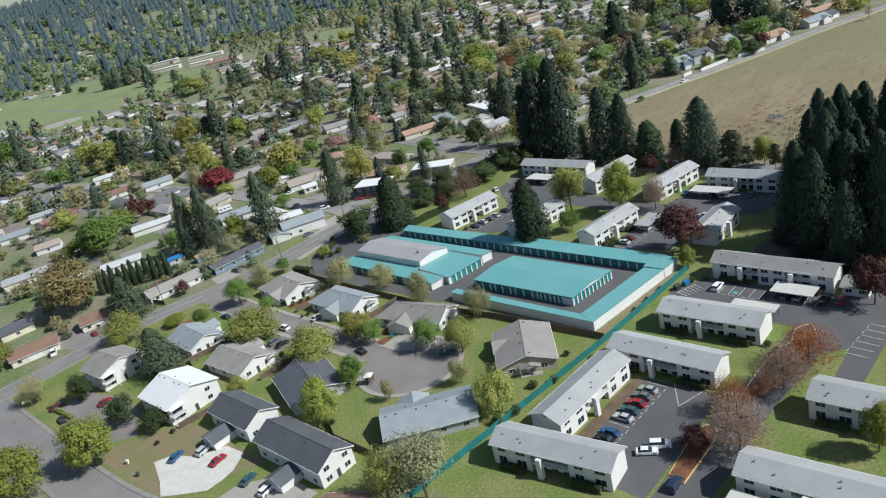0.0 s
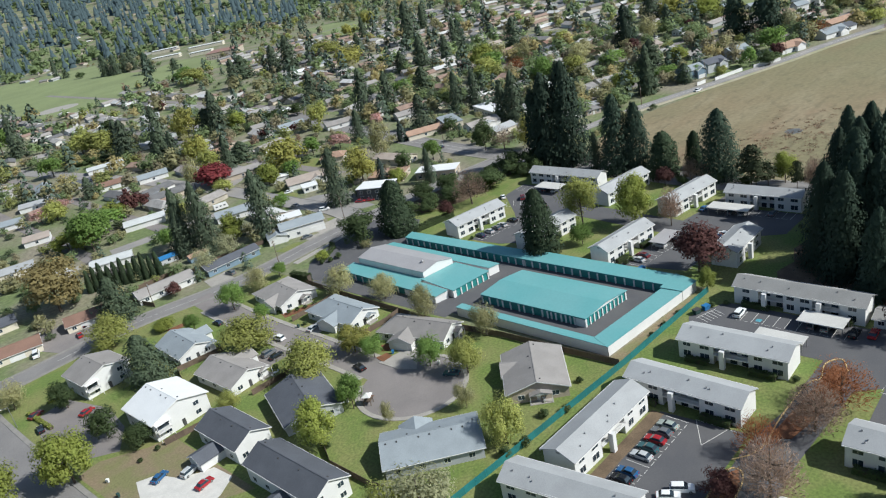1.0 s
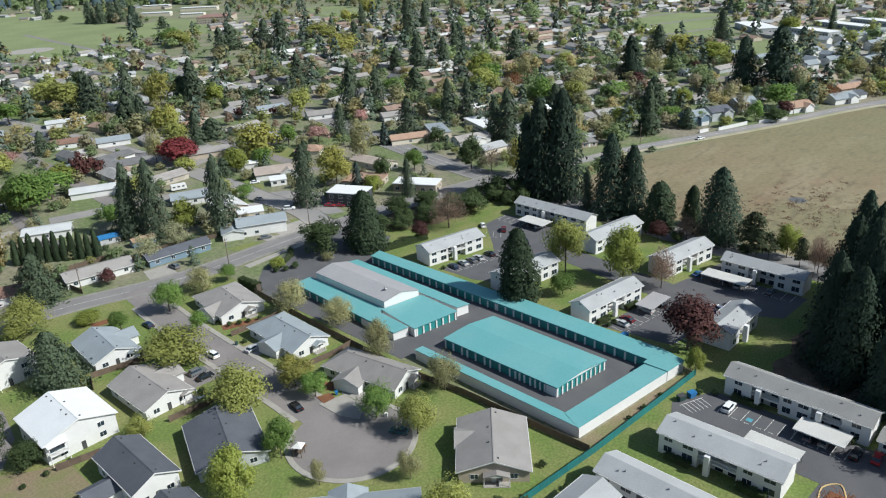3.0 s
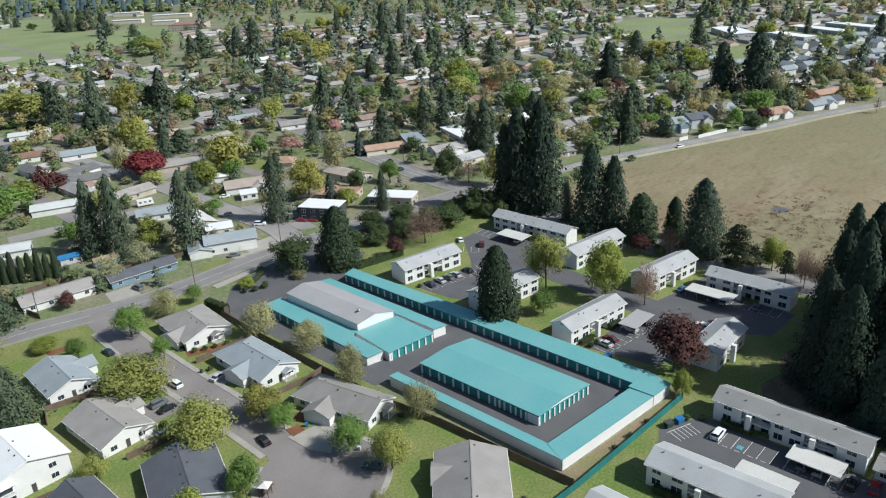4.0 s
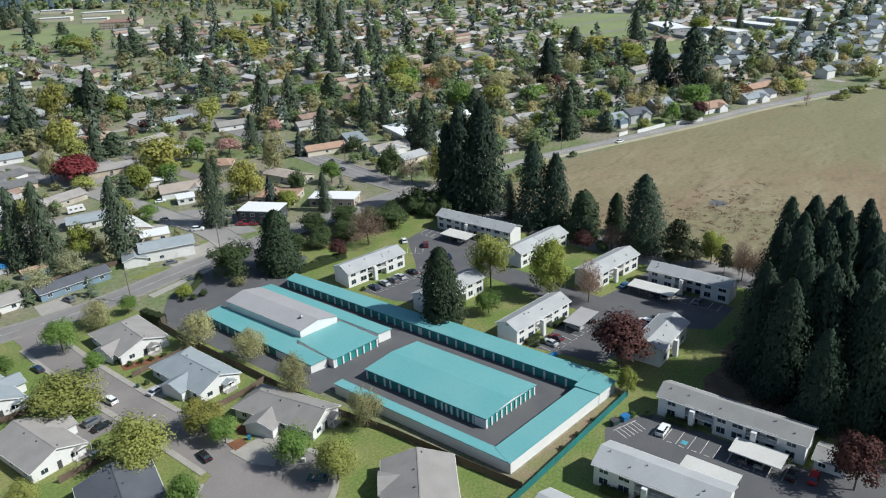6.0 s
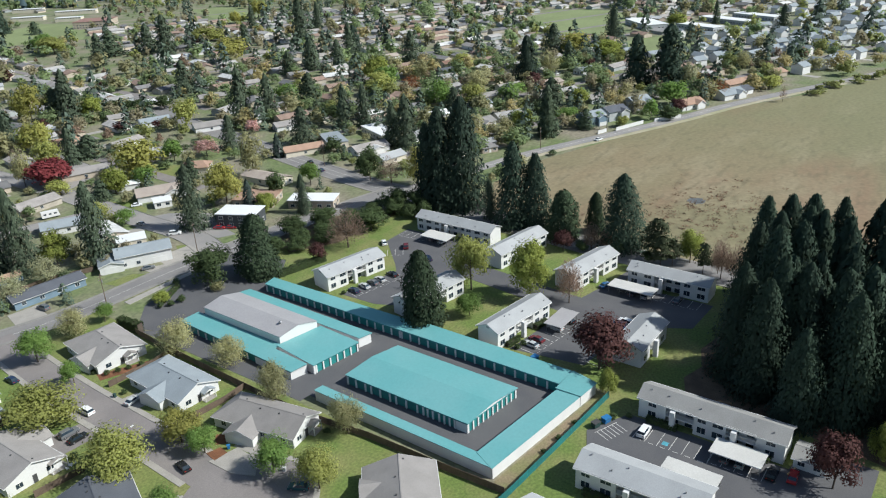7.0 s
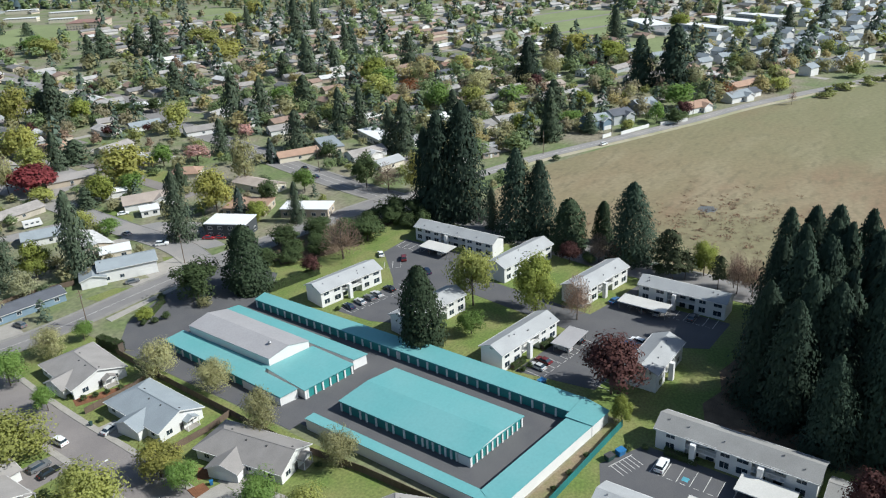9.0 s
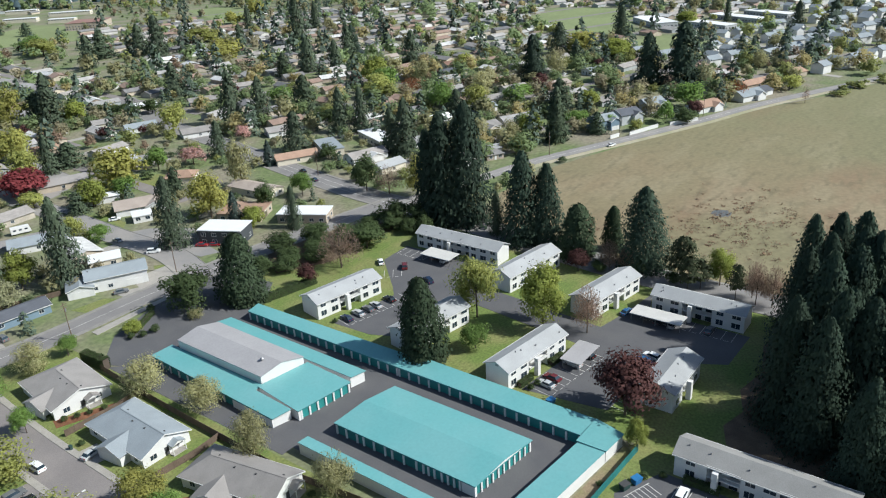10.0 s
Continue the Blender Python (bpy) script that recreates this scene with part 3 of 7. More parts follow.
# ---- the storage site ----
def storage(label, outline, high, doors, roof="teal", over=0.22, ridge=None, blank="metalwhite"):
    """A low storage building. high: heights of the wall at the corners. doors: (edge, first, last, count, lone pillars) along an edge."""
    ob = thing("storage_building", label, "storage building", group="storage buildings")
    P, n = [Vector(p) for p in outline], len(outline)
    core = [p.copy() for p in P]
    for e in {d[0] for d in doors}:
        a, b = P[e], P[(e + 1) % n]
        nrm = Vector((-(b - a).y, (b - a).x)).normalized()
        core[e] += nrm * 0.35
        core[(e + 1) % n] += nrm * 0.35
    part("wall", solid(B(), [(*p, 0) for p in core], [(*p, h - 0.02) for p, h in zip(core, high)]), M[blank], ob)
    c = sum(P, Vector((0, 0))) / n
    out = [p + (p - c).normalized() * over * 1.4 for p in P]
    rb = B()
    if ridge:
        (i, j), rise = ridge
        m0, m1 = (out[i] + out[i + 1]) / 2, (out[j] + out[(j + 1) % n]) / 2
        hz = high[0]
        for q in ([out[(j + 1) % n], out[i], m0, m1], [m0, out[i + 1], out[j], m1]):
            zs = [hz if k not in (m0, m1) else hz + rise for k in q]
            solid(rb, [(*p, z) for p, z in zip(q, zs)], [(*p, z + 0.14) for p, z in zip(q, zs)])
        for p, q, r in ((P[i], P[i + 1], (P[i] + P[i + 1]) / 2), (P[j], P[(j + 1) % n], (P[j] + P[(j + 1) % n]) / 2)):
            d = (q - p).normalized()
            nn = Vector((-d.y, d.x)) * 0.12
            gb = B()
            solid(gb, [(*(p + d * 0.02), hz - 0.05), (*(q - d * 0.02), hz - 0.05), (*(q - d * 0.02 + nn), hz - 0.05), (*(p + d * 0.02 + nn), hz - 0.05)],
                  [(*r, hz + rise - 0.03), (*r, hz + rise - 0.03), (*(r + nn), hz + rise - 0.03), (*(r + nn), hz + rise - 0.03)])
            part("gable", gb, M[blank], ob)
    else:
        solid(rb, [(*p, h) for p, h in zip(out, high)], [(*p, h + 0.13) for p, h in zip(out, high)])
    rf = part("roof", rb, M[roof], ob, "smooth teal metal roof" if roof == "teal" else "grey metal roof")
    for e, s0, s1, count, posts in doors:
        a, b = P[e], P[(e + 1) % n]
        d = (b - a).normalized()
        ang, L = math.degrees(math.atan2(d.y, d.x)), (b - a).length
        h = min(high[e], high[(e + 1) % n])
        m = pose(*a, 0, 0, 0, ang)
        head = part("header", box(B(), 0, 0.0, h - 0.32, L, 0.33, h - 0.03), M["tealtrim"], ob)
        head.matrix_basis = m
        marks = count if isinstance(count, tuple) else [s0 + k * (L - s0 - s1) / count for k in range(count + 1)]
        pm = mesh_of(box(B(), -0.21, 0.0, 0.05, 0.21, 0.34, h - 0.33), "pillar", M["metalwhite"])
        made = {}
        for lo, hi in zip(marks, marks[1:]):
            w = round(hi - lo - 0.43, 2)
            if w not in made:
                made[w] = mesh_of(box(B(), -w / 2, 0.27, 0.06, w / 2, 0.33, h - 0.34), "door", M["door"])
            part("door", made[w], None, ob).matrix_basis = m @ pose((lo + hi) / 2, 0, 0)
        for k in marks:
            part("pillar", pm, None, ob).matrix_basis = m @ pose(min(max(k, 0.22), L - 0.22), 0, 0)
        for lo, hi in ((0, s0 - 0.3), (L - s1 + 0.3, L)):
            if hi - lo > 0.4:
                part("wall_panel", box(B(), lo, 0.01, 0.05, hi, 0.34, h - 0.33), M["metalwhite"], ob).matrix_basis = m
    return ob


storage("long low white storage block with teal roof and many roll-up doors", [(0, 0.5), (17.8, -1.5), (17.8, 35.0), (0, 37.2)], (2.75,) * 4,
        [(0, 0.4, 0.4, 10, 0), (3, 0.2, 3.4, (0.2, 3.0, 6.1, 8.0, 10.9, 14.0, 15.9, 19.0, 22.3, 24.1, 25.4, 26.9, 28.7, 30.2, 31.7, 33.1), 0), (1, 0.3, 0.3, 12, 0)], ridge=((0, 2), 0.9))
storage("very long row of storage units with teal roof and roll-up doors", [(24.8, -9.0), (31.0, -9.6), (31.2, 40), (24.8, 40)], (2.6, 2.9, 2.9, 2.6), [(3, 0.2, 0.2, 16, 0)])
storage("long row of storage units with a narrow teal roof", [(24.8, 40.3), (30.2, 40.3), (29.3, 95.8), (24.9, 95.2)], (2.6, 2.9, 2.9, 2.6), [(3, 0.2, 0.2, 18, 0)])
storage("end row of storage units, plain white outside, teal roof", [(-9.5, -12.3), (22.4, -15.8), (22.3, -9.8), (-6.7, -6.8)], (2.8, 2.8, 2.7, 2.7), [(2, 0.5, 0.5, 9, 0)])
storage("square white corner block of the storage row, teal roof", [(22.6, -15.85), (29.2, -16.5), (30.9, -9.75), (22.5, -9.6)], (3.0, 3.0, 3.0, 3.0), [])
storage("low storage row with blank white back and teal roof", [(-9.55, -12.1), (-6.72, -6.85), (-6.4, 38.9), (-9.2, 39.0)], (2.75, 2.6, 2.6, 2.75), [(1, 0.6, 0.3, 15, 0)])
storage("teal-roofed storage block with framed doors below the grey hall", [(-1.2, 47.6), (13.5, 45.5), (13.9, 60.0), (0.3, 62.4)], (2.75, 2.75, 3.1, 3.1), [(0, 0.9, 0.3, 6, 0)])
storage("narrow teal-roofed storage wing beside the grey hall", [(14.9, 46.6), (19.2, 45.7), (19.7, 96.2), (15.5, 97.2)], (3.0, 2.8, 2.8, 3.0), [(1, 0.6, 0.6, 15, 0)])
storage("low teal-roofed lean-to along the grey hall", [(-6.3, 50.7), (-1.7, 49.6), (-0.9, 62.6), (1.3, 62.7), (1.3, 97.5), (-4.6, 98.3)], (2.5, 2.8, 2.8, 2.9, 2.9, 2.5), [(5, 0.4, 14.0, 9, 0)])
hall = storage("tall white storage hall with a grey metal gable roof", [(1.5, 62.8), (13.3, 60.6), (13.6, 93.6), (1.6, 95.0)], (5.0,) * 4, [], roof="greymetal", over=0.15, ridge=((0, 2), 1.35))
vent = B()
tube(vent, (5.6, 66.6, 5.7), (5.6, 66.6, 6.7), 0.28, 0.28, 12)
tube(vent, (5.6, 66.6, 6.7), (5.6, 66.6, 7.0), 0.5, 0.2, 12)
part("vent", vent, M["steel"], hall, "round grey roof vent")

# the teal fence round the site
fence = thing("boundary_fence", "long teal slatted mesh fence with posts", "fence")
FENCE = [(-108, -8.5), (-74, -12.0), (-11, -17.7), (29.6, -19.8)]
for a, b in zip(FENCE, FENCE[1:]):
    a, b = Vector(a), Vector(b)
    n = max(1, round((b - a).length / 3))
    d = (b - a) / n
    ang = math.degrees(math.atan2(d.y, d.x))
    pm = mesh_of(box(B(), 0.05, -0.02, 0.08, d.length - 0.05, 0.02, 1.95), "panel", M["fence"])
    qm = mesh_of(tube(B(), (0, 0, 0), (0, 0, 2.1), 0.05, 0.05, 6), "post", M["tealtrim"])
    for k in range(n):
        part("panel", pm, None, fence).matrix_basis = pose(*(a + d * k), 0, 0, 0, ang)
        part("post", qm, None, fence).matrix_basis = pose(*(a + d * k), 0)


# ---- windows, apartment blocks ----
def window(parent, x, z, w, h, face=-1, y=0.0, trim="trimw", side=0):
    """A window on a wall that faces -y (or +y) or, with side, -x (or +x): frame, pane and mullion, standing proud of the wall."""
    f, g = B(), B()
    t = 0.09
    box(f, -w / 2 - t, -0.05, -t, w / 2 + t, 0.0, 0), box(f, -w / 2 - t, -0.05, h, w / 2 + t, 0.0, h + t)
    box(f, -w / 2 - t, -0.05, 0, -w / 2, 0.0, h), box(f, w / 2, -0.05, 0, w / 2 + t, 0.0, h), box(f, -0.03, -0.05, 0, 0.03, -0.02, h)
    box(g, -w / 2, -0.018, 0, w / 2, -0.004, h)
    m = pose(x, y, z, 0, 0, 0 if face < 0 else 180) if not side else pose(y, x, z, 0, 0, -90 if side < 0 else 90)
    fr = part("window", f, M[trim], parent)
    fr.matrix_basis = m
    part("pane", g, M["glass"], fr, "dark glass pane")
    return fr


def gable_roof(bm, w, l, z, rise, over, thick=0.18, hip0=0.0, hip1=0.0):
    """A ridge roof along y over a body w wide and l long; hip: how far the ridge stops short at an end."""
    a, b = w / 2 + over, l / 2 + over
    drop = rise * over / (w / 2)
    y0, y1 = -b + hip0, b - hip1
    top = z + rise
    for s in (-1, 1):
        q = [(s * a, -b, z - drop), (s * a, b, z - drop), (0, y1, top), (0, y0, top)]
        q = q if s > 0 else q[::-1]
        solid(bm, q, [(x, y, c + thick) for x, y, c in q])
    for hip, yy, ye in ((hip0, -b, y0), (hip1, b, y1)):
        if hip:
            q = [(-a, yy, z - drop), (a, yy, z - drop), (0, ye, top)]
            q = q if yy < 0 else q[::-1]
            solid(bm, q, [(x, y, c + thick) for x, y, c in q])
    return bm


def gable_body(bm, w, l, z, rise):
    a, b = w / 2, l / 2
    low = [(-a, -b), (a, -b), (a, b), (-a, b)]
    solid(bm, [(x, y, 0) for x, y in low], [(x, y, z) for x, y in low])
    if rise:
        solid(bm, [(-a, -b, z), (a, -b, z), (a, b, z), (-a, b, z)], [(0, -b, z + rise), (0, -b, z + rise), (0, b, z + rise), (0, b, z + rise)])
    return bm


def apartment(label, cx, cy, axis, L, W, bays=1, eave=5.2, fins=1, roof="aproof"):
    """A two-storey block, long along its own x at the angle axis; the balcony front looks to its own -y."""
    ob = thing("apartment_block", label, "apartment block", pose(cx, cy, 0, 0, 0, axis), "apartment blocks")
    over, rise = 0.45, 1.55
    l, w = L - 2 * over, W - 2 * over
    f = -w / 2
    deep = 1.7
    # balcony recesses, as stretches of the front
    cuts = [(-l * 0.16, l * 0.16)] if bays == 1 else [(-l * 0.30, -l * 0.10), (l * 0.12, l * 0.32)]
    body = box(B(), -l / 2, f + deep, 0, l / 2, w / 2, eave)
    xs = [-l / 2] + [v for c in cuts for v in c] + [l / 2]
    for a, b in zip(xs[::2], xs[1::2]):
        box(body, a, f, 0, b, f + deep, eave)
    for s in (-1, 1):
        x0, x1 = sorted((s * l / 2, s * (l / 2 - 0.15)))
        solid(body, [(x0, f, eave), (x1, f, eave), (x1, -f, eave), (x0, -f, eave)], [(x0, 0, eave + rise - 0.05), (x1, 0, eave + rise - 0.05), (x1, 0.01, eave + rise - 0.05), (x0, 0.01, eave + rise - 0.05)])
    part("wall", body, M["white"], ob)
    rb = gable_roof(B(), w, l, eave, rise, over, 0.16)
    for v in rb.verts:
        v.co = Vector((v.co.y, -v.co.x, v.co.z))
    part("roof", rb, M[roof], ob, "pale grey shingle roof")
    for s in (-1, 1):
        part("fascia", box(B(), -L / 2, s * (W / 2 + 0.03) - 0.03, eave - 0.42, L / 2, s * (W / 2 + 0.03) + 0.03, eave - 0.16), M["trimw"], ob)
    for c0, c1 in cuts:
        part("soffit", box(B(), c0, f - 0.3, eave - 0.02, c1, f + deep, eave + 0.05), M["trimw"], ob)
        part("balcony_floor", box(B(), c0 + 0.02, f - 0.35, 2.55, c1 - 0.02, f + deep - 0.01, 2.75), M["trimw"], ob)
        rail = B()
        box(rail, c0 + 0.02, f - 0.33, 3.62, c1 - 0.02, f - 0.27, 3.7)
        k = int((c1 - c0) / 0.45)
        for i in range(k + 1):
            x = c0 + 0.06 + i * (c1 - c0 - 0.12) / k
            box(rail, x - 0.02, f - 0.32, 2.76, x + 0.02, f - 0.28, 3.62)
        part("railing", rail, M["trimw"], ob, "white balcony railing")
        nd = max(2, int((c1 - c0) / 2.6))
        for i in range(nd):
            x = c0 + (i + 0.5) * (c1 - c0) / nd
            for z in (0.12, 2.82):
                part("patio_door", box(B(), x - 0.8, f + deep - 0.05, z, x + 0.8, f + deep - 0.004, z + 2.05), M["glass"], ob, "dark sliding glass door")
        for i in range(fins):
            x = c0 + (i + 0.5) * (c1 - c0) / fins + (0.0 if fins > 1 else -0.2 * (c1 - c0))
            part("stair_wall", box(B(), x - 0.55, f - 1.5, 0, x + 0.55, f - 0.36, eave - 0.45), M["white"], ob, "projecting white stair wall")
    for a, b in zip(xs[::2], xs[1::2]):
        n = max(1, int((b - a) / 3.2))
        for i in range(n):
            x = a + (i + 0.5) * (b - a) / n
            for z in (0.95, 3.65):
                window(ob, x, z - 0.08, 2.2 if i % 2 else 1.8, 1.5, -1, f)
    n = int(l / 3.4)
    for i in range(n):
        x = -l / 2 + (i + 0.5) * l / n
        for z in (0.95, 3.65):
            window(ob, x, z - 0.05, 1.8, 1.4, 1, w / 2)
    for s in (-1, 1):
        part("gutter", box(B(), -L / 2 + 0.05, s * (W / 2 + 0.12) - 0.06, eave - 0.18, L / 2 - 0.05, s * (W / 2 + 0.12) + 0.06, eave - 0.08), M["trimw"], ob)
    rng = random.Random(int(cx * 7 + cy))
    for i in range(5):
        x, y = rng.uniform(-l / 2 + 1, l / 2 - 1), rng.uniform(-w / 2 + 0.8, -0.6)
        z = eave + rise * (1 - abs(y) / (w / 2)) + 0.14
        part("roof_vent", tube(B(), (x, y, z - 0.1), (x, y, z + 0.35), 0.14, 0.14, 8), M["steel"], ob, "small grey roof vent")
    part("attic_vent", box(B(), -l / 2 - 0.03, -0.5, eave + 0.3, -l / 2 - 0.001, 0.5, eave + 0.8), M["steel"], ob)
    return ob


AP = "white two-storey apartment block, grey roof, "
apartment(AP + "sunlit balconies", 45.4, 15.9, -7.5, 23.6, 7.8)
apartment(AP + "balconies over parked cars", 46.9, 79.4, -11, 23.4, 8.8)
apartment(AP + "half hidden by a conifer", 45.8, 46.0, -9, 22.8, 8.4)
apartment(AP + "below tall redwoods", 93.8, 69.5, -90, 33.2, 7.6, 1)
apartment(AP + "behind leafy trees", 86.0, 14.2, -10, 23.5, 8.2)
apartment(AP + "behind a green tree", 89.0, 42.0, -8, 25.0, 8.2)
apartment(AP + "at the field's edge", 90.7, -11.2, -90, 25.6, 7.4)
apartment(AP + "shaded gable beside a plum tree", 53.8, -17.2, 0, 18.0, 8.4)
apartment(AP + "in front of the dark grove", 30.0, -44.0, -90, 32.2, 7.6, 2, roof="dimroof")
apartment(AP + "with roof vents, beside the drive", 2.0, -39.8, -88, 26.0, 8.8)
apartment(AP + "facing a parking lot", -17.6, -37.4, -90, 27.2, 8.2)
apartment(AP + "beside a row of parked cars", -37.7, -27.0, -2, 27.6, 8.7)
apartment(AP + "beside the teal fence", -57.2, -33.4, -82, 27.6, 8.0)
apartment(AP + "by a green lawn", -18.8, -83.5, -88, 27.0, 8.6)
apartment(AP + "along the drive", -44.6, -80.6, -86, 28.6, 8.4)


def carport(x0, y0, x1, y1, label="open carport with a flat white metal roof", roof="carroof"):
    ob = thing("carport", label, "carport", pose((x0 + x1) / 2, (y0 + y1) / 2, 0), "carports")
    a, b = (x1 - x0) / 2, (y1 - y0) / 2
    rb = box(B(), -a, -b, 2.48, a, b, 2.58)
    part("roof", rb, M[roof], ob)
    for e0, e1 in ((-a - 0.05, -a - 0.004), (a + 0.004, a + 0.05)):
        part("edge_trim", box(B(), e0, -b, 2.36, e1, b, 2.6), M["trimw"], ob)
    n = max(2, round(max(a, b) * 2 / 3.5))
    for i in range(n + 1):
        t = -1 + 2 * i / n
        for s in (-0.55, 0.55):
            x, y = (s * a * 1.4, t * (b - 0.3)) if b > a else (t * (a - 0.3), s * b * 1.4)
            part("post", box(B(), x - 0.07, y - 0.07, 0, x + 0.07, y + 0.07, 2.47), M["steel"], ob)
    return ob


carport(79.0, -10.0, 84.4, 4.0)
carport(19.7, -57.0, 25.2, -46.5)
carport(49.0, 3.2, 59.2, 8.8, "open carport with a flat pale grey metal roof", "greymetal")
carport(9.8, -51.5, 13.6, -40.2)
carport(81.6, 66.0, 87.7, 77.6)
carport(-55.0, -79.0, -50.6, -66.8)


# ---- houses ----
def house(label, cx, cy, turn, w, l, eave, rise, roof, wall, over=0.5, hip0=0.0, hip1=0.0, wing=None, garage=None, rows=1, vents=4, porch=None, chimney=False, plain=False):
    """A gabled house: ridge along its own y, gable to its own -y. w, l: size at the eaves.
    wing: (x, y, width, length, eave, rise, turn), a cross gable. garage: (side, place) of a garage door on the -x or +x wall."""
    ob = thing("house", label, "house", pose(cx, cy, 0, 0, 0, turn), "houses")
    bw, bl = w - 2 * over, l - 2 * over
    bd = B()
    if hip0 and hip1:
        gable_body(bd, bw, bl, eave, 0)
    else:
        gable_body(bd, bw, bl, eave, 0)
        a = bw / 2
        for y, hp in ((-bl / 2, hip0), (bl / 2 - 0.15, hip1)):
            if not hp:
                solid(bd, [(-a, y, eave), (a, y, eave), (a, y + 0.15, eave), (-a, y + 0.15, eave)], [(-0.01, y, eave + rise - 0.04), (0.01, y, eave + rise - 0.04), (0.01, y + 0.15, eave + rise - 0.04), (-0.01, y + 0.15, eave + rise - 0.04)])
    part("wall", bd, M[wall], ob)
    part("roof", gable_roof(B(), bw, bl, eave, rise, over, 0.16, hip0, hip1), M[roof], ob)
    top = eave + rise
    if not (hip0 and hip1) and not plain:
        part("ridge_cap", box(B(), -0.12, -l / 2 + hip0 + 0.05, top + 0.13, 0.12, l / 2 - hip1 - 0.05, top + 0.2), M[roof], ob)
    for y, hp in ((-l / 2, hip0), (l / 2, hip1)):
        if not hp and not plain:
            rake = B()
            for s in (-1, 1):
                dz = rise * over / (bw / 2)
                q = [(s * w / 2, y - 0.03, eave - dz - 0.12), (s * w / 2, y + 0.03, eave - dz - 0.12), (0, y + 0.03, top - 0.12), (0, y - 0.03, top - 0.12)]
                q = q if s < 0 else q[::-1]
                solid(rake, [(x, yy, z) for x, yy, z in q], [(x, yy, z + 0.27) for x, yy, z in q])
            part("rake_board", rake, M["trimw"], ob)
    for s in (-1, 1) if not plain else ():
        part("gutter", box(B(), s * (w / 2 + 0.06) - 0.06, -l / 2, eave - rise * over / (bw / 2) - 0.03, s * (w / 2 + 0.06) + 0.06, l / 2, eave - rise * over / (bw / 2) + 0.1), M["trimw"], ob)
    for r in range(rows):
        z = 0.95 + r * 2.65
        for x in ((-bw * 0.28, bw * 0.28) if bw > 7 else (0,)):
            if z + 1.2 < eave + 0.2:
                window(ob, x, z, 1.5, 1.15, -1, -bl / 2)
                if not plain:
                    window(ob, x, z, 1.3, 1.1, 1, bl / 2)
        n = max(2, int(bl / 4.5)) if not plain else 1
        for i in range(n):
            y = -bl / 2 + (i + 0.5) * bl / n
            for s in (-1, 1):
                if z + 1.2 < eave and not (garage and r == 0 and garage[0] == s and abs(y - garage[1]) < 3.2):
                    window(ob, y, z, 1.3, 1.1, -1, s * bw / 2, side=s)
    if garage:
        s, y = garage
        x0, x1 = sorted((s * bw / 2 + s * 0.005, s * bw / 2 + s * 0.06))
        gd = box(B(), x0, y - 2.4, 0.05, x1, y + 2.4, 2.15)
        for k in range(3):
            xx0, xx1 = sorted((s * (bw / 2 + 0.062), s * (bw / 2 + 0.085)))
            box(gd, xx0, y - 2.3, 0.15 + k * 0.7, xx1, y + 2.3, 0.7 + k * 0.7)
        part("garage_door", gd, M["trimw"], ob, "white panelled garage door")
    dr = box(B(), -0.5, -bl / 2 - 0.07, 0.08, 0.45, -bl / 2 - 0.005, 2.1)
    part("door", dr, M["shade" if wall == "white" else "trimw"], ob, "front door")
    if wing:
        x, y, ww, wl, we, wr, wt = wing
        wb = gable_body(B(), ww - 0.8, wl - 0.8, we, 0)
        a, yy = (ww - 0.8) / 2, -(wl - 0.8) / 2
        solid(wb, [(-a, yy, we), (a, yy, we), (a, yy + 0.15, we), (-a, yy + 0.15, we)], [(-0.01, yy, we + wr - 0.04), (0.01, yy, we + wr - 0.04), (0.01, yy + 0.15, we + wr - 0.04), (-0.01, yy + 0.15, we + wr - 0.04)])
        m = pose(x, y, 0, 0, 0, wt)
        wall_ob = part("wing_wall", wb, M[wall], ob)
        wall_ob.matrix_basis = m
        part("wing_roof", gable_roof(B(), ww - 0.8, wl - 0.8, we, wr, 0.4, 0.16), M[roof], ob).matrix_basis = m
        g = part("garage_door", box(B(), -min(2.3, a - 0.5), yy - 0.06, 0.05, min(2.3, a - 0.5), yy - 0.005, 2.15), M["trimw"], ob, "pale garage door")
        g.matrix_basis = m
        wr_ = B()
        for s in (-1, 1):
            q = [(s * (a + 0.4), yy - 0.43, we - wr * 0.4 / a - 0.12), (s * (a + 0.4), yy - 0.37, we - wr * 0.4 / a - 0.12), (0, yy - 0.37, we + wr - 0.12), (0, yy - 0.43, we + wr - 0.12)]
            q = q if s < 0 else q[::-1]
            solid(wr_, q, [(xx, y2, z + 0.27) for xx, y2, z in q])
        part("wing_rake", wr_, M["trimw"], ob).matrix_basis = m
    if porch:
        x, y, pw, pl, pz = porch
        part("porch_roof", gable_roof(B(), pw - 0.4, pl - 0.4, pz, 0.75, 0.2, 0.14), M[roof], ob).matrix_basis = pose(x, y, 0)
        front, yy = (pw - 0.4) / 2, y - pl / 2 + 0.12
        part("porch_gable", solid(B(), [(x - front, yy, pz), (x + front, yy, pz), (x + front, yy + 0.1, pz), (x - front, yy + 0.1, pz)],
                                  [(x - 0.01, yy, pz + 0.7), (x + 0.01, yy, pz + 0.7), (x + 0.01, yy + 0.1, pz + 0.7), (x - 0.01, yy + 0.1, pz + 0.7)]), M["trimw"], ob)
        for sx in (-1, 1):
            part("porch_post", box(B(), x + sx * (pw / 2 - 0.2) - 0.07, y - pl / 2 + 0.1, 0, x + sx * (pw / 2 - 0.2) + 0.07, y - pl / 2 + 0.24, pz), M["trimw"], ob)
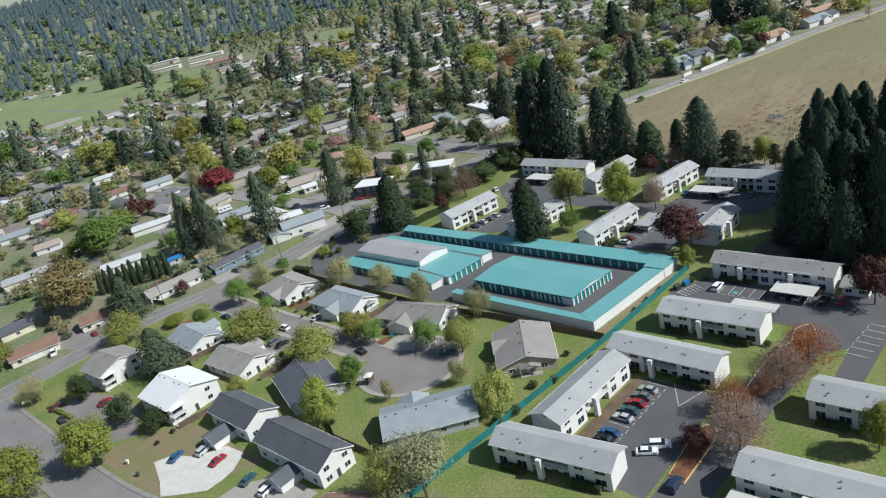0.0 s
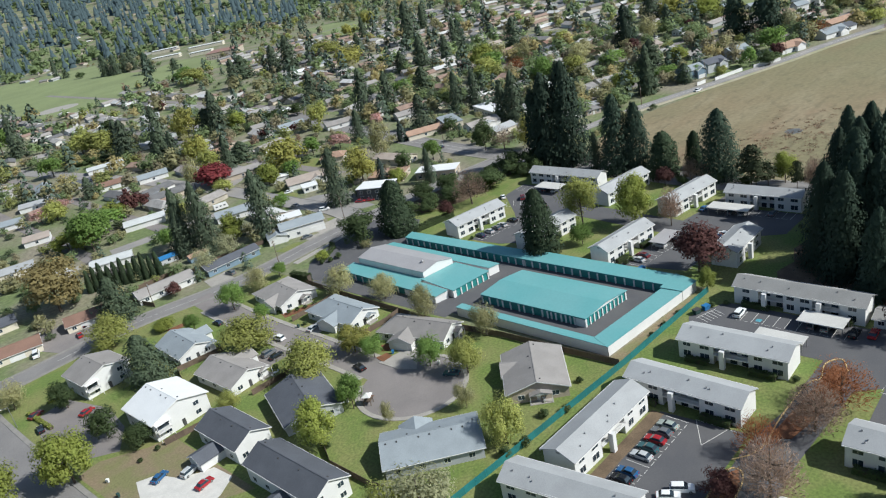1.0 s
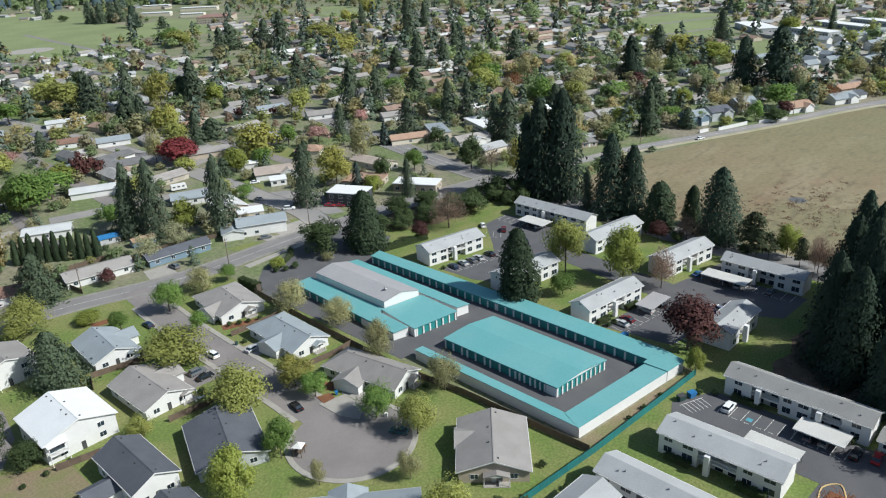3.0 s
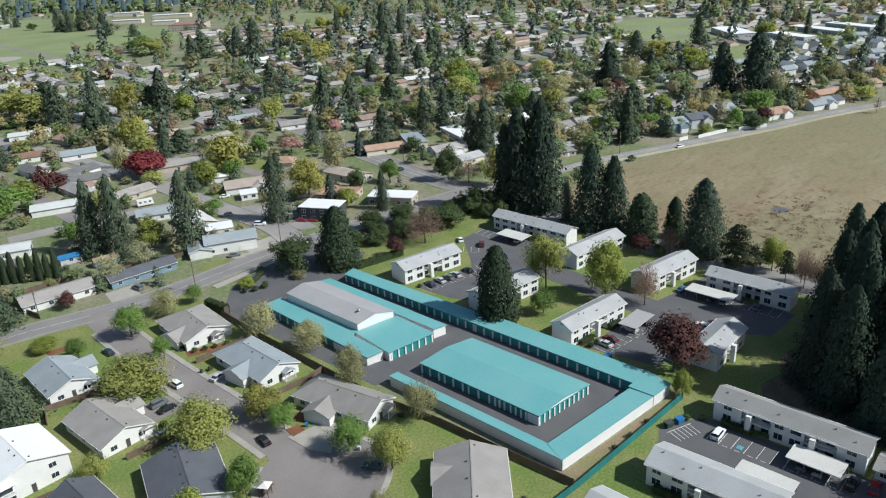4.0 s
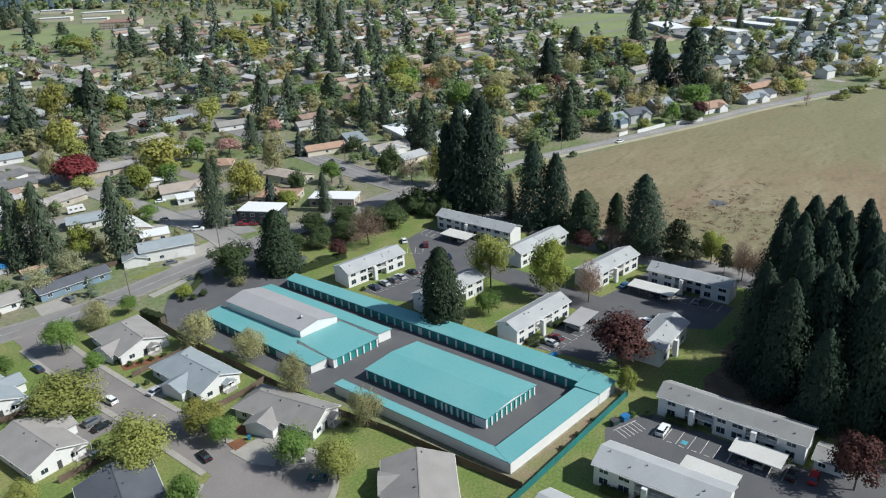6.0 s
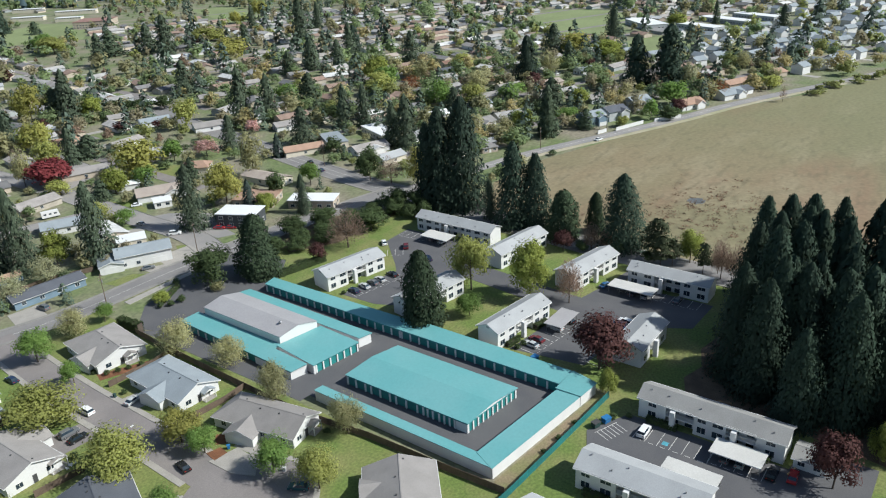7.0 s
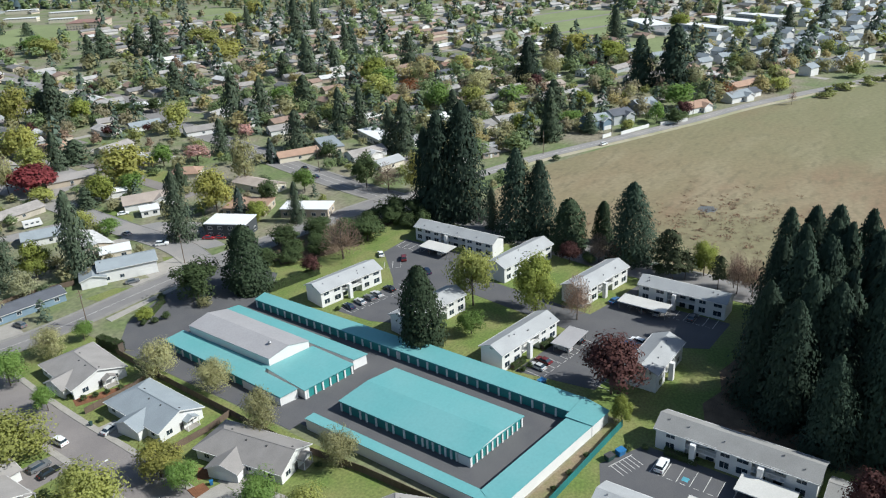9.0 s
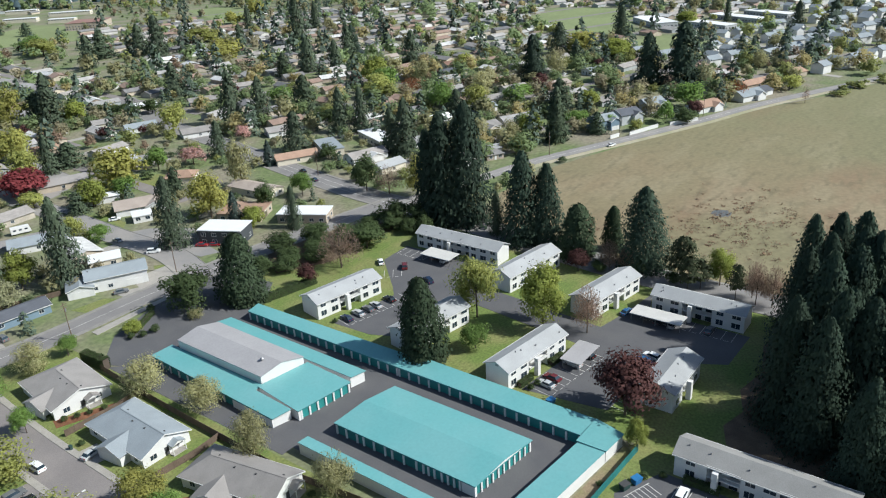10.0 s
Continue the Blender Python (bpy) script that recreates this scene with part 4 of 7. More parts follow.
        part("porch_floor", box(B(), x - pw / 2, y - pl / 2, 0, x + pw / 2, y + pl / 2, 0.15), M["concrete"], ob)
    if chimney:
        part("chimney", box(B(), bw * 0.2, bl * 0.1, eave - 0.5, bw * 0.2 + 0.7, bl * 0.1 + 0.7, top + 0.7), M["brownr"], ob, "brick chimney")
    for i in range(vents):
        y = -bl / 2 + hip0 + 1 + i * (bl - hip0 - hip1 - 2) / max(1, vents - 1)
        x = (-0.9 if i % 3 else 0.9)
        z = eave + rise * (1 - abs(x) / (bw / 2)) + 0.12
        part("roof_vent", box(B(), x - 0.17, y - 0.17, z - 0.08, x + 0.17, y + 0.17, z + 0.2), M["shade"], ob, "small dark roof vent")
    return ob


def balcony(ob, x0, x1, y, z, deep=1.5, high=2.2):
    """A covered corner balcony before a gable wall: dark glass doors, floor, rail and posts."""
    part("patio_door", box(B(), x0 + 0.3, y - 0.06, z + 0.05, x1 - 0.3, y - 0.004, z + 2.05), M["glass"], ob, "dark sliding glass door")
    part("balcony_floor", box(B(), x0, y - deep, z - 0.2, x1, y - 0.07, z), M["trimw"], ob)
    rail = B()
    box(rail, x0, y - deep, z + 0.92, x1, y - deep + 0.06, z + 1.0)
    for i in range(int((x1 - x0) / 0.3)):
        box(rail, x0 + 0.1 + i * 0.3, y - deep + 0.01, z, x0 + 0.14 + i * 0.3, y - deep + 0.05, z + 0.92)
    part("railing", rail, M["trimw"], ob, "white balcony railing")
    for x in (x0, x1 - 0.14):
        part("balcony_post", box(B(), x, y - deep - 0.02, 0, x + 0.14, y - deep + 0.12, z + high), M["trimw"], ob)
    part("balcony_roof", box(B(), x0 - 0.2, y - deep - 0.2, z + high, x1 + 0.2, y - 0.07, z + high + 0.14), M["whiter"], ob)


big = house("big white two-storey house with a bright white roof and corner balcony", -83.6, 77.4, 1, 16.8, 16.8, 5.4, 2.7, "whiter", "white", rows=2, vents=6)
balcony(big, -7.6, -3.6, -7.9, 2.75)
second = house("white two-storey house with grey shingle roof and balcony", -85.5, 117.5, 3, 15.4, 13.8, 5.4, 2.4, "greyr", "white", rows=2, vents=3)
balcony(second, -7.0, -3.0, -6.4, 2.75)
house("white house with charcoal shingle roof and high gable", -80.3, 49.6, 0, 10.6, 18.6, 4.3, 2.3, "dark", "white", rows=1, wing=(-7.4, 0.0, 6.4, 8.5, 2.4, 1.3, -90))
house("tall white house with charcoal roof and sunny gable", -82.2, 21.0, 0, 10.6, 25.8, 4.9, 2.4, "dark", "white", rows=2, wing=(-7.2, -2.0, 6.2, 7.5, 2.4, 1.3, -90))
house("single-storey house under a wide dark blue-grey roof", -62.4, 44.6, -20, 15.6, 19.0, 3.0, 2.5, "dark", "greysiding", vents=6)
house("single-storey white house with weathered grey roof", -63.6, 77.4, 2, 13.0, 18.8, 3.0, 2.3, "greyr", "white", wing=(6.0, 3.2, 7.0, 7.0, 2.7, 1.4, 90), porch=(5.0, -8.6, 4.0, 3.0, 2.6))
house("single-storey white house with blue-grey roof", -61.8, 107.2, -3, 12.6, 17.4, 3.0, 2.3, "bluer", "white", wing=(5.8, 2.5, 7.0, 7.0, 2.7, 1.4, 90), porch=(4.8, -8.2, 4.0, 3.0, 2.6))
house("single-storey white house with brown-grey hipped roof", -24.4, 105.2, -6, 14.6, 20.0, 3.0, 2.4, "greyr", "white", hip1=6.0, wing=(-5.6, -3.0, 8.0, 7.5, 2.7, 1.6, -80), porch=(2.0, -10.2, 3.4, 2.6, 2.5))
house("single-storey white house with pale blue-grey hipped roof", -24.8, 73.8, -1, 12.4, 22.4, 3.0, 2.4, "bluer", "white", hip1=5.5, wing=(-5.2, -2.0, 8.0, 7.5, 2.7, 1.6, -82), porch=(2.0, -11.2, 3.4, 2.6, 2.5))
house("single-storey house with brown-grey roof and twin garage gable", -22.4, 41.7, 11, 11.0, 23.4, 3.0, 2.3, "greyr", "white", hip1=4.5, wing=(-5.4, 1.5, 8.0, 7.0, 2.6, 1.5, -84), porch=(2.0, -11.8, 3.2, 2.4, 2.5))
house("single-storey tan house with a worn grey roof and patio", -25.8, -1.6, -48, 15.4, 18.6, 3.0, 2.4, "greyr", "tansiding", wing=(-5.2, 2.5, 7.6, 6.0, 2.7, 1.5, -90), porch=(0.5, -9.2, 5.5, 2.6, 2.4))
house("single-storey house with a long blue-grey roof", -58.4, 2.6, 49, 13.6, 22.6, 3.0, 2.4, "bluer", "greysiding", wing=(5.0, 3.0, 8.0, 7.0, 2.7, 1.5, 90), vents=9)
house("house with a brown shingle roof beside the driveway", -90, -7, 30, 12.0, 18.0, 3.0, 2.3, "brownr", "tansiding")
# across the road
house("long low white house with a grey roof", -40.5, 162.0, 81, 10.4, 22.6, 2.8, 1.5, "greyr", "white", vents=2)
house("long low dark house with charcoal roof", -14.3, 156.4, 84, 8.4, 23.4, 2.8, 1.3, "dark", "bluesiding", vents=2)
house("low house with brown-red roof and white garage", -68.5, 168.0, 72, 10.5, 15.0, 2.8, 1.8, "brownr", "cream", garage=(-1, 0), vents=1)
house("low house with brown-red roof and long cream wall", -93.1, 169.1, 74, 10.5, 17.0, 2.8, 1.8, "brownr", "cream", garage=(-1, 0), vents=1)
house("split-level white house with pale blue-grey roofs", 19.2, 152.8, 62, 10.5, 19.0, 4.6, 1.6, "bluer", "white", wing=(-2.0, 11.0, 8.5, 9.5, 2.9, 1.2, -90), vents=2, garage=(-1, -5))
house("low house with a worn brown-grey roof and white gable", 65.0, 209.0, 62, 14.0, 21.0, 2.9, 1.9, "paletan", "white", wing=(-4.0, -5.0, 8.0, 8.0, 2.8, 1.5, -90), vents=1, plain=True)
house("low house with a grey shingle roof", 63.6, 268.5, 70, 11.0, 22.0, 2.9, 1.7, "greyr", "tansiding", vents=1, plain=True)
house("long low house with a bright white roof", 60.0, 233.0, 62, 7.5, 18.0, 2.8, 0.7, "whiter", "white", vents=0, plain=True)
house("small house with an orange-tan roof", 96.4, 225.5, 40, 11.0, 14.0, 2.9, 1.9, "tanr", "cream", vents=1, hip0=3.5, hip1=3.5, plain=True)
house("low house with a pale grey roof behind a yard", 21.5, 207.5, 64, 11.0, 20.0, 2.9, 1.6, "bluer", "white", vents=1, plain=True)
house("low house with a tan-brown roof and white end wall", 142.7, 200.5, 62, 11.0, 21.0, 2.9, 1.6, "tanr", "cream", vents=1, plain=True)
house("low house with a pale roof and white gable", 143.0, 328.0, 70, 11.0, 18.0, 2.9, 1.7, "bluer", "white", vents=0, plain=True)
house("low house with a brown-grey roof", 139.0, 357.0, 70, 11.0, 16.0, 2.9, 1.7, "greyr", "cream", vents=0, plain=True)
house("low house with a violet-grey roof and pale gable", 151.5, 286.5, 66, 11.0, 19.0, 2.9, 1.8, "greyr", "white", vents=0, plain=True)
house("small house with an orange roof among trees", 89.0, 332.0, 66, 10.0, 15.0, 2.9, 1.7, "tanr", "tansiding", vents=0, plain=True)
house("low white house with a flat pale roof", -2.6, 254.0, 66, 11.0, 20.0, 2.9, 1.2, "paleroof", "white", vents=0, garage=(-1, -3), plain=True)
house("low house with a dark blue-grey roof", 16.8, 387.0, 70, 11.0, 20.0, 2.9, 1.7, "dark", "greysiding", vents=0, plain=True)
house("low house with a reddish brown roof", 24.8, 355.0, 70, 11.0, 20.0, 2.9, 1.7, "brownr", "white", vents=0, plain=True)
house("low house with a pale grey-green roof and white gable", 43.7, 336.5, 70, 11.0, 18.0, 2.9, 1.8, "bluer", "white", vents=0, plain=True)
house("long low house with a bright roof", 47.0, 412.0, 70, 11.0, 24.0, 2.9, 1.2, "paleroof", "white", vents=0, plain=True)
house("low house with a bright white roof behind tall hedges", -36.5, 217.0, 64, 10.0, 18.0, 2.9, 1.0, "paleroof", "white", vents=0, plain=True)
house("long low house with a pale tan roof", 101.5, 181.0, 4, 10.0, 24.0, 2.9, 1.5, "paletan", "cream", vents=1, plain=True)
house("low house with a pale blue-grey roof", -38.0, 352.0, 64, 11.0, 18.0, 2.9, 1.6, "bluer", "white", vents=0, plain=True)
house("low house with a pale grey roof and long eaves", -12.0, 375.0, 64, 11.0, 20.0, 2.9, 1.5, "aproof", "white", vents=0, plain=True)
house("low house with a pale tan roof among trees", -70.0, 320.0, 64, 11.0, 20.0, 2.9, 1.5, "paletan", "cream", vents=0, plain=True)
house("low house with a pale grey roof", -64.0, 262.0, 70, 11.0, 20.0, 2.9, 1.5, "aproof", "cream", vents=0, plain=True)
house("small shed with a bright blue roof among conifers", -24.0, 190.5, 80, 5.0, 8.0, 2.3, 0.9, "dumpblue", "greysiding", vents=0, over=0.3, plain=True)
house("small shed with an orange-brown roof", -16.8, 177.5, 84, 4.5, 9.0, 2.3, 0.9, "tanr", "bluesiding", vents=0, over=0.3, plain=True)
house("two-storey blue-grey house beside the field road", 256.0, 97.0, 65, 11.0, 14.0, 5.2, 2.0, "bluer", "bluesiding", rows=2, vents=0, wing=(-4.0, -3.0, 6.5, 7.0, 4.6, 1.6, -90), plain=True)
house("two-storey grey house with white trim beside the field road", 272.0, 91.5, 65, 11.0, 14.0, 5.2, 2.0, "dark", "greysiding", rows=2, vents=0, wing=(-4.0, -3.0, 6.5, 7.0, 4.6, 1.6, -90), plain=True)
house("two-storey white-gabled house beside the field road", 299.0, 89.0, 65, 11.0, 14.0, 5.2, 2.2, "bluer", "greysiding", rows=2, vents=0, wing=(-4.0, -3.0, 6.5, 7.0, 4.6, 1.6, -90), plain=True)
house("white house with a tan roof beside the field road", 312.0, 64.5, 66, 11.0, 18.0, 3.2, 2.4, "tanr", "white", vents=0, wing=(-4.0, -4.0, 7.0, 7.0, 3.0, 1.8, -90), plain=True)
house("white gabled house with a grey roof beside the field road", 346.0, 52.0, 66, 11.0, 18.0, 3.2, 2.4, "bluer", "white", vents=0, wing=(-4.0, -4.0, 7.0, 7.0, 3.0, 1.8, -90), plain=True)
house("low house with an orange-brown roof beside the field road", 378.0, 58.0, 66, 11.0, 22.0, 3.0, 1.8, "tanr", "tansiding", vents=0, plain=True)
# the annex roof has tree shade put into its darker colour
house("small annex with a grey roof at the block's end", 30.0, -64.4, 0, 7.0, 7.0, 2.5, 1.0, "dimroof", "white", vents=0)

# houses that stand out between the trees
house("low house with a pale green-grey roof", 112.8, 479.2, -25, 10.0, 25.3, 2.9, 1.7, "bluer", "white", vents=0, plain=True)
house("low house with a pale grey roof", 90.3, 432.4, -115, 10.0, 16.2, 2.9, 1.7, "aproof", "white", vents=0, plain=True)
house("low house with a blue-grey roof", 4.8, 298.3, -115, 10.0, 13.0, 2.9, 1.7, "bluer", "cream", vents=0, plain=True)
house("low white house with a pale roof", 150.2, 550.2, -110, 10.0, 16.6, 2.9, 1.7, "aproof", "white", vents=0, plain=True)
house("low house with a bright roof and cream wall", 175.8, 375.5, -115, 10.0, 17.7, 2.9, 1.7, "whiter", "cream", vents=0, plain=True)
house("low house with a weathered grey shingle roof", 204.2, 351.4, -115, 11.0, 19.1, 2.9, 1.7, "greyr", "tansiding", vents=0, plain=True)
house("low house with a pale roof and white wall", 169.9, 277.5, -115, 10.0, 18.5, 2.9, 1.7, "aproof", "white", vents=0, plain=True)
house("low house with a grey roof and white gable", 172.2, 245.7, -115, 11.0, 13.0, 2.9, 1.7, "greyr", "white", vents=0, plain=True)
house("low house with a weathered grey roof", 196.8, 236.0, -110, 10.0, 13.0, 2.9, 1.7, "greyr", "cream", vents=0, plain=True)
house("low house with a pale roof beside the main road", 152.2, 151.2, -100, 10.0, 14.7, 2.9, 1.7, "aproof", "cream", vents=0, plain=True)
house("low house with a flat bright roof", 229.9, 180.9, 70, 10.0, 13.0, 2.9, 1.7, "whiter", "white", vents=0, plain=True)
house("wide house with a dark blue-grey roof and tan wall", 341.0, 255.4, -110, 13.0, 26.0, 2.9, 1.7, "dark", "tansiding", vents=0, plain=True)
house("low house with a brown shingle roof", 368.1, 271.1, -110, 10.0, 16.3, 2.9, 1.7, "brownr", "cream", vents=0, plain=True)
house("low house with an orange-tan roof", 327.2, 204.7, -110, 11.0, 16.5, 2.9, 1.7, "tanr", "cream", vents=0, plain=True)
house("white gabled house with a pale roof", 262.0, 172.4, -110, 10.0, 13.0, 2.9, 1.7, "bluer", "white", vents=0, plain=True)
house("low house with a grey roof among trees", 283.3, 180.2, -110, 10.0, 13.0, 2.9, 1.7, "greyr", "cream", vents=0, plain=True)
house("low house with a mauve-tan roof", 333.0, 165.0, 70, 11.0, 17.5, 2.9, 1.7, "paletan", "tansiding", vents=0, plain=True)
house("low house with a pale tan roof", 371.8, 338.3, -110, 10.0, 19.1, 2.9, 1.7, "paletan", "white", vents=0, plain=True)
house("grey-roofed house with a white gable", 440.8, 298.6, -25, 11.0, 26.0, 2.9, 1.7, "greyr", "white", vents=0, plain=True)
house("grey house behind the field road", 304.6, 119.0, -110, 11.0, 13.0, 2.9, 1.7, "greyr", "greysiding", vents=0, plain=True)
house("tan-roofed house behind the field road", 328.7, 117.0, 70, 11.0, 13.0, 2.9, 1.7, "paletan", "cream", vents=0, plain=True)
house("white house with a pale blue-grey roof", 380.2, 162.9, -110, 11.0, 13.0, 2.9, 1.7, "bluer", "white", vents=0, plain=True)
house("white-gabled house with a dark roof", 359.5, 49.4, 70, 11.0, 13.0, 2.9, 1.7, "dark", "white", vents=0, plain=True)
house("white house with a blue-grey roof", 486.5, 77.7, -110, 12.0, 15.5, 2.9, 1.7, "bluer", "white", vents=0, plain=True)
house("long low house with a grey shingle roof", 463.4, 56.2, -115, 12.0, 17.4, 2.9, 1.7, "greyr", "greysiding", vents=0, plain=True)
house("long low house with an orange-brown roof", 417.3, 46.8, -115, 12.0, 18.5, 2.9, 1.7, "tanr", "tansiding", vents=0, plain=True)
house("cream house with an orange-tan roof", 355.6, 71.5, -110, 11.0, 13.0, 2.9, 1.7, "tanr", "cream", vents=0, plain=True)
house("low grey-roofed house among trees", 376.5, 465.5, -110, 11.0, 16.8, 2.9, 1.7, "greyr", "white", vents=0, plain=True)
house("low house with a bright white roof", 301.9, 522.1, -110, 11.0, 20.0, 2.9, 1.7, "whiter", "white", vents=0, plain=True)
house("low house with a pale blue-grey roof", 333.8, 528.3, -110, 11.0, 18.3, 2.9, 1.7, "bluer", "white", vents=0, plain=True)
house("long low house with a pale blue-grey roof", 3.7, 408.1, -20, 10.0, 26.0, 2.9, 1.7, "bluer", "white", vents=0, plain=True)
house("low house with a violet-grey roof", 42.7, 528.6, -115, 10.0, 18.4, 2.9, 1.7, "greyr", "cream", vents=0, plain=True)
house("low house with a pale shingle roof", -39.0, 299.7, -115, 10.0, 13.0, 2.9, 1.7, "paletan", "white", vents=0, plain=True)
house("low house with a dark grey roof beside the willow", -89.4, 199.9, -100, 10.0, 13.0, 2.9, 1.7, "dark", "cream", vents=0, plain=True)


# ---- garden fences, hedges, poles ----
def board_fence(points, high=1.8, label="weathered wooden board fence between gardens"):
    ob = thing("garden_fence", label, "fence", None, "garden fences")
    for a, b in zip(points, points[1:]):
        a, b = Vector(a), Vector(b)
        n = max(1, round((b - a).length / 2.4))
        d = (b - a) / n
        m = math.degrees(math.atan2(d.y, d.x))
        pm = mesh_of(box(B(), 0.06, -0.03, 0.08, d.length - 0.06, 0.03, high), "panel", M["wood"])
        qm = mesh_of(box(B(), -0.06, -0.06, 0, 0.06, 0.06, high + 0.1), "post", M["wood"])
        for k in range(n):
            part("panel", pm, None, ob).matrix_basis = pose(*(a + d * k), 0, 0, 0, m)
            part("post", qm, None, ob).matrix_basis = pose(*(a + d * k), 0, 0, 0, m)
    return ob


board_fence([(-13.6, 112), (-14.8, 88), (-15.2, 70), (-15.6, 37), (-13.4, 18), (-12.6, -6), (-12.0, -16.8)], 1.9, "dark weathered board fence behind the gardens")
board_fence([(-91, 66.2), (-81, 64.2), (-72, 64)])
board_fence([(-66, 63.8), (-56, 62.8), (-49.5, 66)])
board_fence([(-72, 92), (-70, 98), (-56, 95)])
board_fence([(-34, 88.5), (-22, 88), (-15.5, 89)])
board_fence([(-32, 58.5), (-22, 57.5), (-15.2, 58)])
board_fence([(-70, 28), (-74, 20), (-74, 6), (-70, -8)])
board_fence([(-50, 152), (-54, 176), (-30, 174)])
board_fence([(-28, 166), (-10, 166), (4, 160)])
for a, b in (((239.2, 84.4), (245.5, 82.7)), ((249.1, 78.9), (269.2, 72.6)), ((274.5, 68.5), (289.7, 59.7))):
    w = thing("garden_wall", "low bright white garden wall along the road", "wall", None, "white garden walls")
    part("wall", strip(B(), (a, b), 0.3, 0, 1.7), M["trimw"], w)
    part("coping", strip(B(), (a, b), 0.42, 1.7, 1.78), M["trimw"], w)


def pole(x, y, h, arms=1, label="tall wooden utility pole with crossarm"):
    ob = thing("utility_pole", label, "pole", pose(x, y, 0, 0, 0, 20), "utility poles")
    part("pole", tube(B(), (0, 0, -0.3), (0, 0, h), 0.16, 0.1, 8), M["wood"], ob)
    for i in range(arms):
        part("crossarm", box(B(), -1.1, -0.06, h - 0.9 - i, 1.1, 0.06, h - 0.76 - i), M["wood"], ob)
        for x2 in (-0.9, 0.9):
            part("insulator", tube(B(), (x2, 0, h - 0.76 - i), (x2, 0, h - 0.55 - i), 0.05, 0.04, 6), M["steel"], ob)
    part("transformer", tube(B(), (0.3, 0, h - 2.9), (0.3, 0, h - 2.0), 0.22, 0.22, 10), M["steel"], ob, "grey transformer drum")
    return ob


def lamp_post(x, y, h, turn):
    ob = thing("street_lamp", "grey steel street lamp with a single arm", "lamp", pose(x, y, 0, 0, 0, turn), "street lamps")
    part("pole", tube(B(), (0, 0, -0.2), (0, 0, h), 0.1, 0.06, 8), M["steel"], ob)
    part("arm", tube(B(), (0, 0, h - 0.1), (1.8, 0, h + 0.15), 0.05, 0.04, 6), M["steel"], ob)
    part("head", box(B(), 1.6, -0.15, h + 0.08, 2.3, 0.15, h + 0.22), M["trimw"], ob, "pale lamp head")
    return ob


pole(-9.5, 129.2, 12, 2)
pole(34.0, 142.5, 11)
pole(-50, 152.5, 11)
pole(131, 174, 13)
pole(203, 97.5, 11)
pole(246, 82.8, 11)
pole(300, 60.5, 11)
lamp_post(113.0, 117.5, 8, 60)
lamp_post(-46.5, 60, 6, 0)
lamp_post(-110.5, 118, 7, 180)
sign = thing("entrance_sign", "small pale sign board on two posts", "sign", pose(3.0, 121.5, 0, 0, 0, 12))
part("board", box(B(), -1.2, -0.06, 0.9, 1.2, 0.06, 2.2), M["cream"], sign)
for sx in (-1, 1):
    part("post", box(B(), sx - 0.06, 0.07, 0, sx + 0.06, 0.19, 2.2), M["wood"], sign)


def hedge(x0, y0, x1, y1, wide, high, label, kind="shrub"):
    """A clipped hedge: a leafy block along a line."""
    rng = np.random.default_rng(int(abs(x0 * 13 + y0 * 7)))
    a, b = np.array([x0, y0]), np.array([x1, y1])
    L = float(np.linalg.norm(b - a))
    n = int(60 * (L * high + L * wide + wide * high))
    d, s = (b - a) / L, np.array([-(b - a)[1], (b - a)[0]]) / L
    u, v, w = rng.uniform(0, L, n), rng.uniform(-1, 1, n), rng.uniform(0.03, 1, n)
    face = rng.integers(0, 3, n)
    v = np.where(face == 0, 1.0, np.where(face == 1, -1.0, v))
    w = np.where(face == 2, 1.0, w)
    c = np.concatenate([a + np.outer(u, d) + np.outer(v * wide / 2, s), (w * high * (1 + 0.06 * np.sin(u * 2.3)))[:, None]], 1) + rng.normal(size=(n, 3)) * 0.09
    nr = np.concatenate([np.outer(np.where(face < 2, v, 0), s), np.where(face == 2, 1.0, 0.3)[:, None]], 1) + 0.3 * rng.normal(size=(n, 3))
    ob = thing("hedge", label, "hedge", None, "hedges")
    part("foliage", mesh_from("foliage", [cards(c, nr, 0.2, rng)], LEAF[kind]), None, ob)
    part("core", strip(B(), (a + d * 0.2, b - d * 0.2), wide * 0.75, 0, high * 0.92), M["bark"], ob)
    return ob


def patio_set(x, y, turn):
    ob = thing("patio_set", "white garden table with two chairs on a patio", "garden furniture", pose(x, y, 0.16, 0, 0, turn))
    part("tabletop", tube(B(), (0, 0, 0.7), (0, 0, 0.74), 0.55, 0.55, 14), M["trimw"], ob)
    part("table_leg", tube(B(), (0, 0, 0), (0, 0, 0.7), 0.05, 0.05, 8), M["trimw"], ob)
    for s in (-1, 1):
        part("chair_seat", box(B(), s * 1.0 - 0.25, -0.25, 0.4, s * 1.0 + 0.25, 0.25, 0.46), M["trimw"], ob)
        part("chair_back", box(B(), s * 1.25 - 0.03, -0.25, 0.47, s * 1.25 + 0.03, 0.25, 0.95), M["trimw"], ob)
        for dx in (-0.2, 0.2):
            for dy in (-0.2, 0.2):
                part("chair_leg", box(B(), s + dx - 0.025, dy - 0.025, 0, s + dx + 0.025, dy + 0.025, 0.4), M["trimw"], ob)


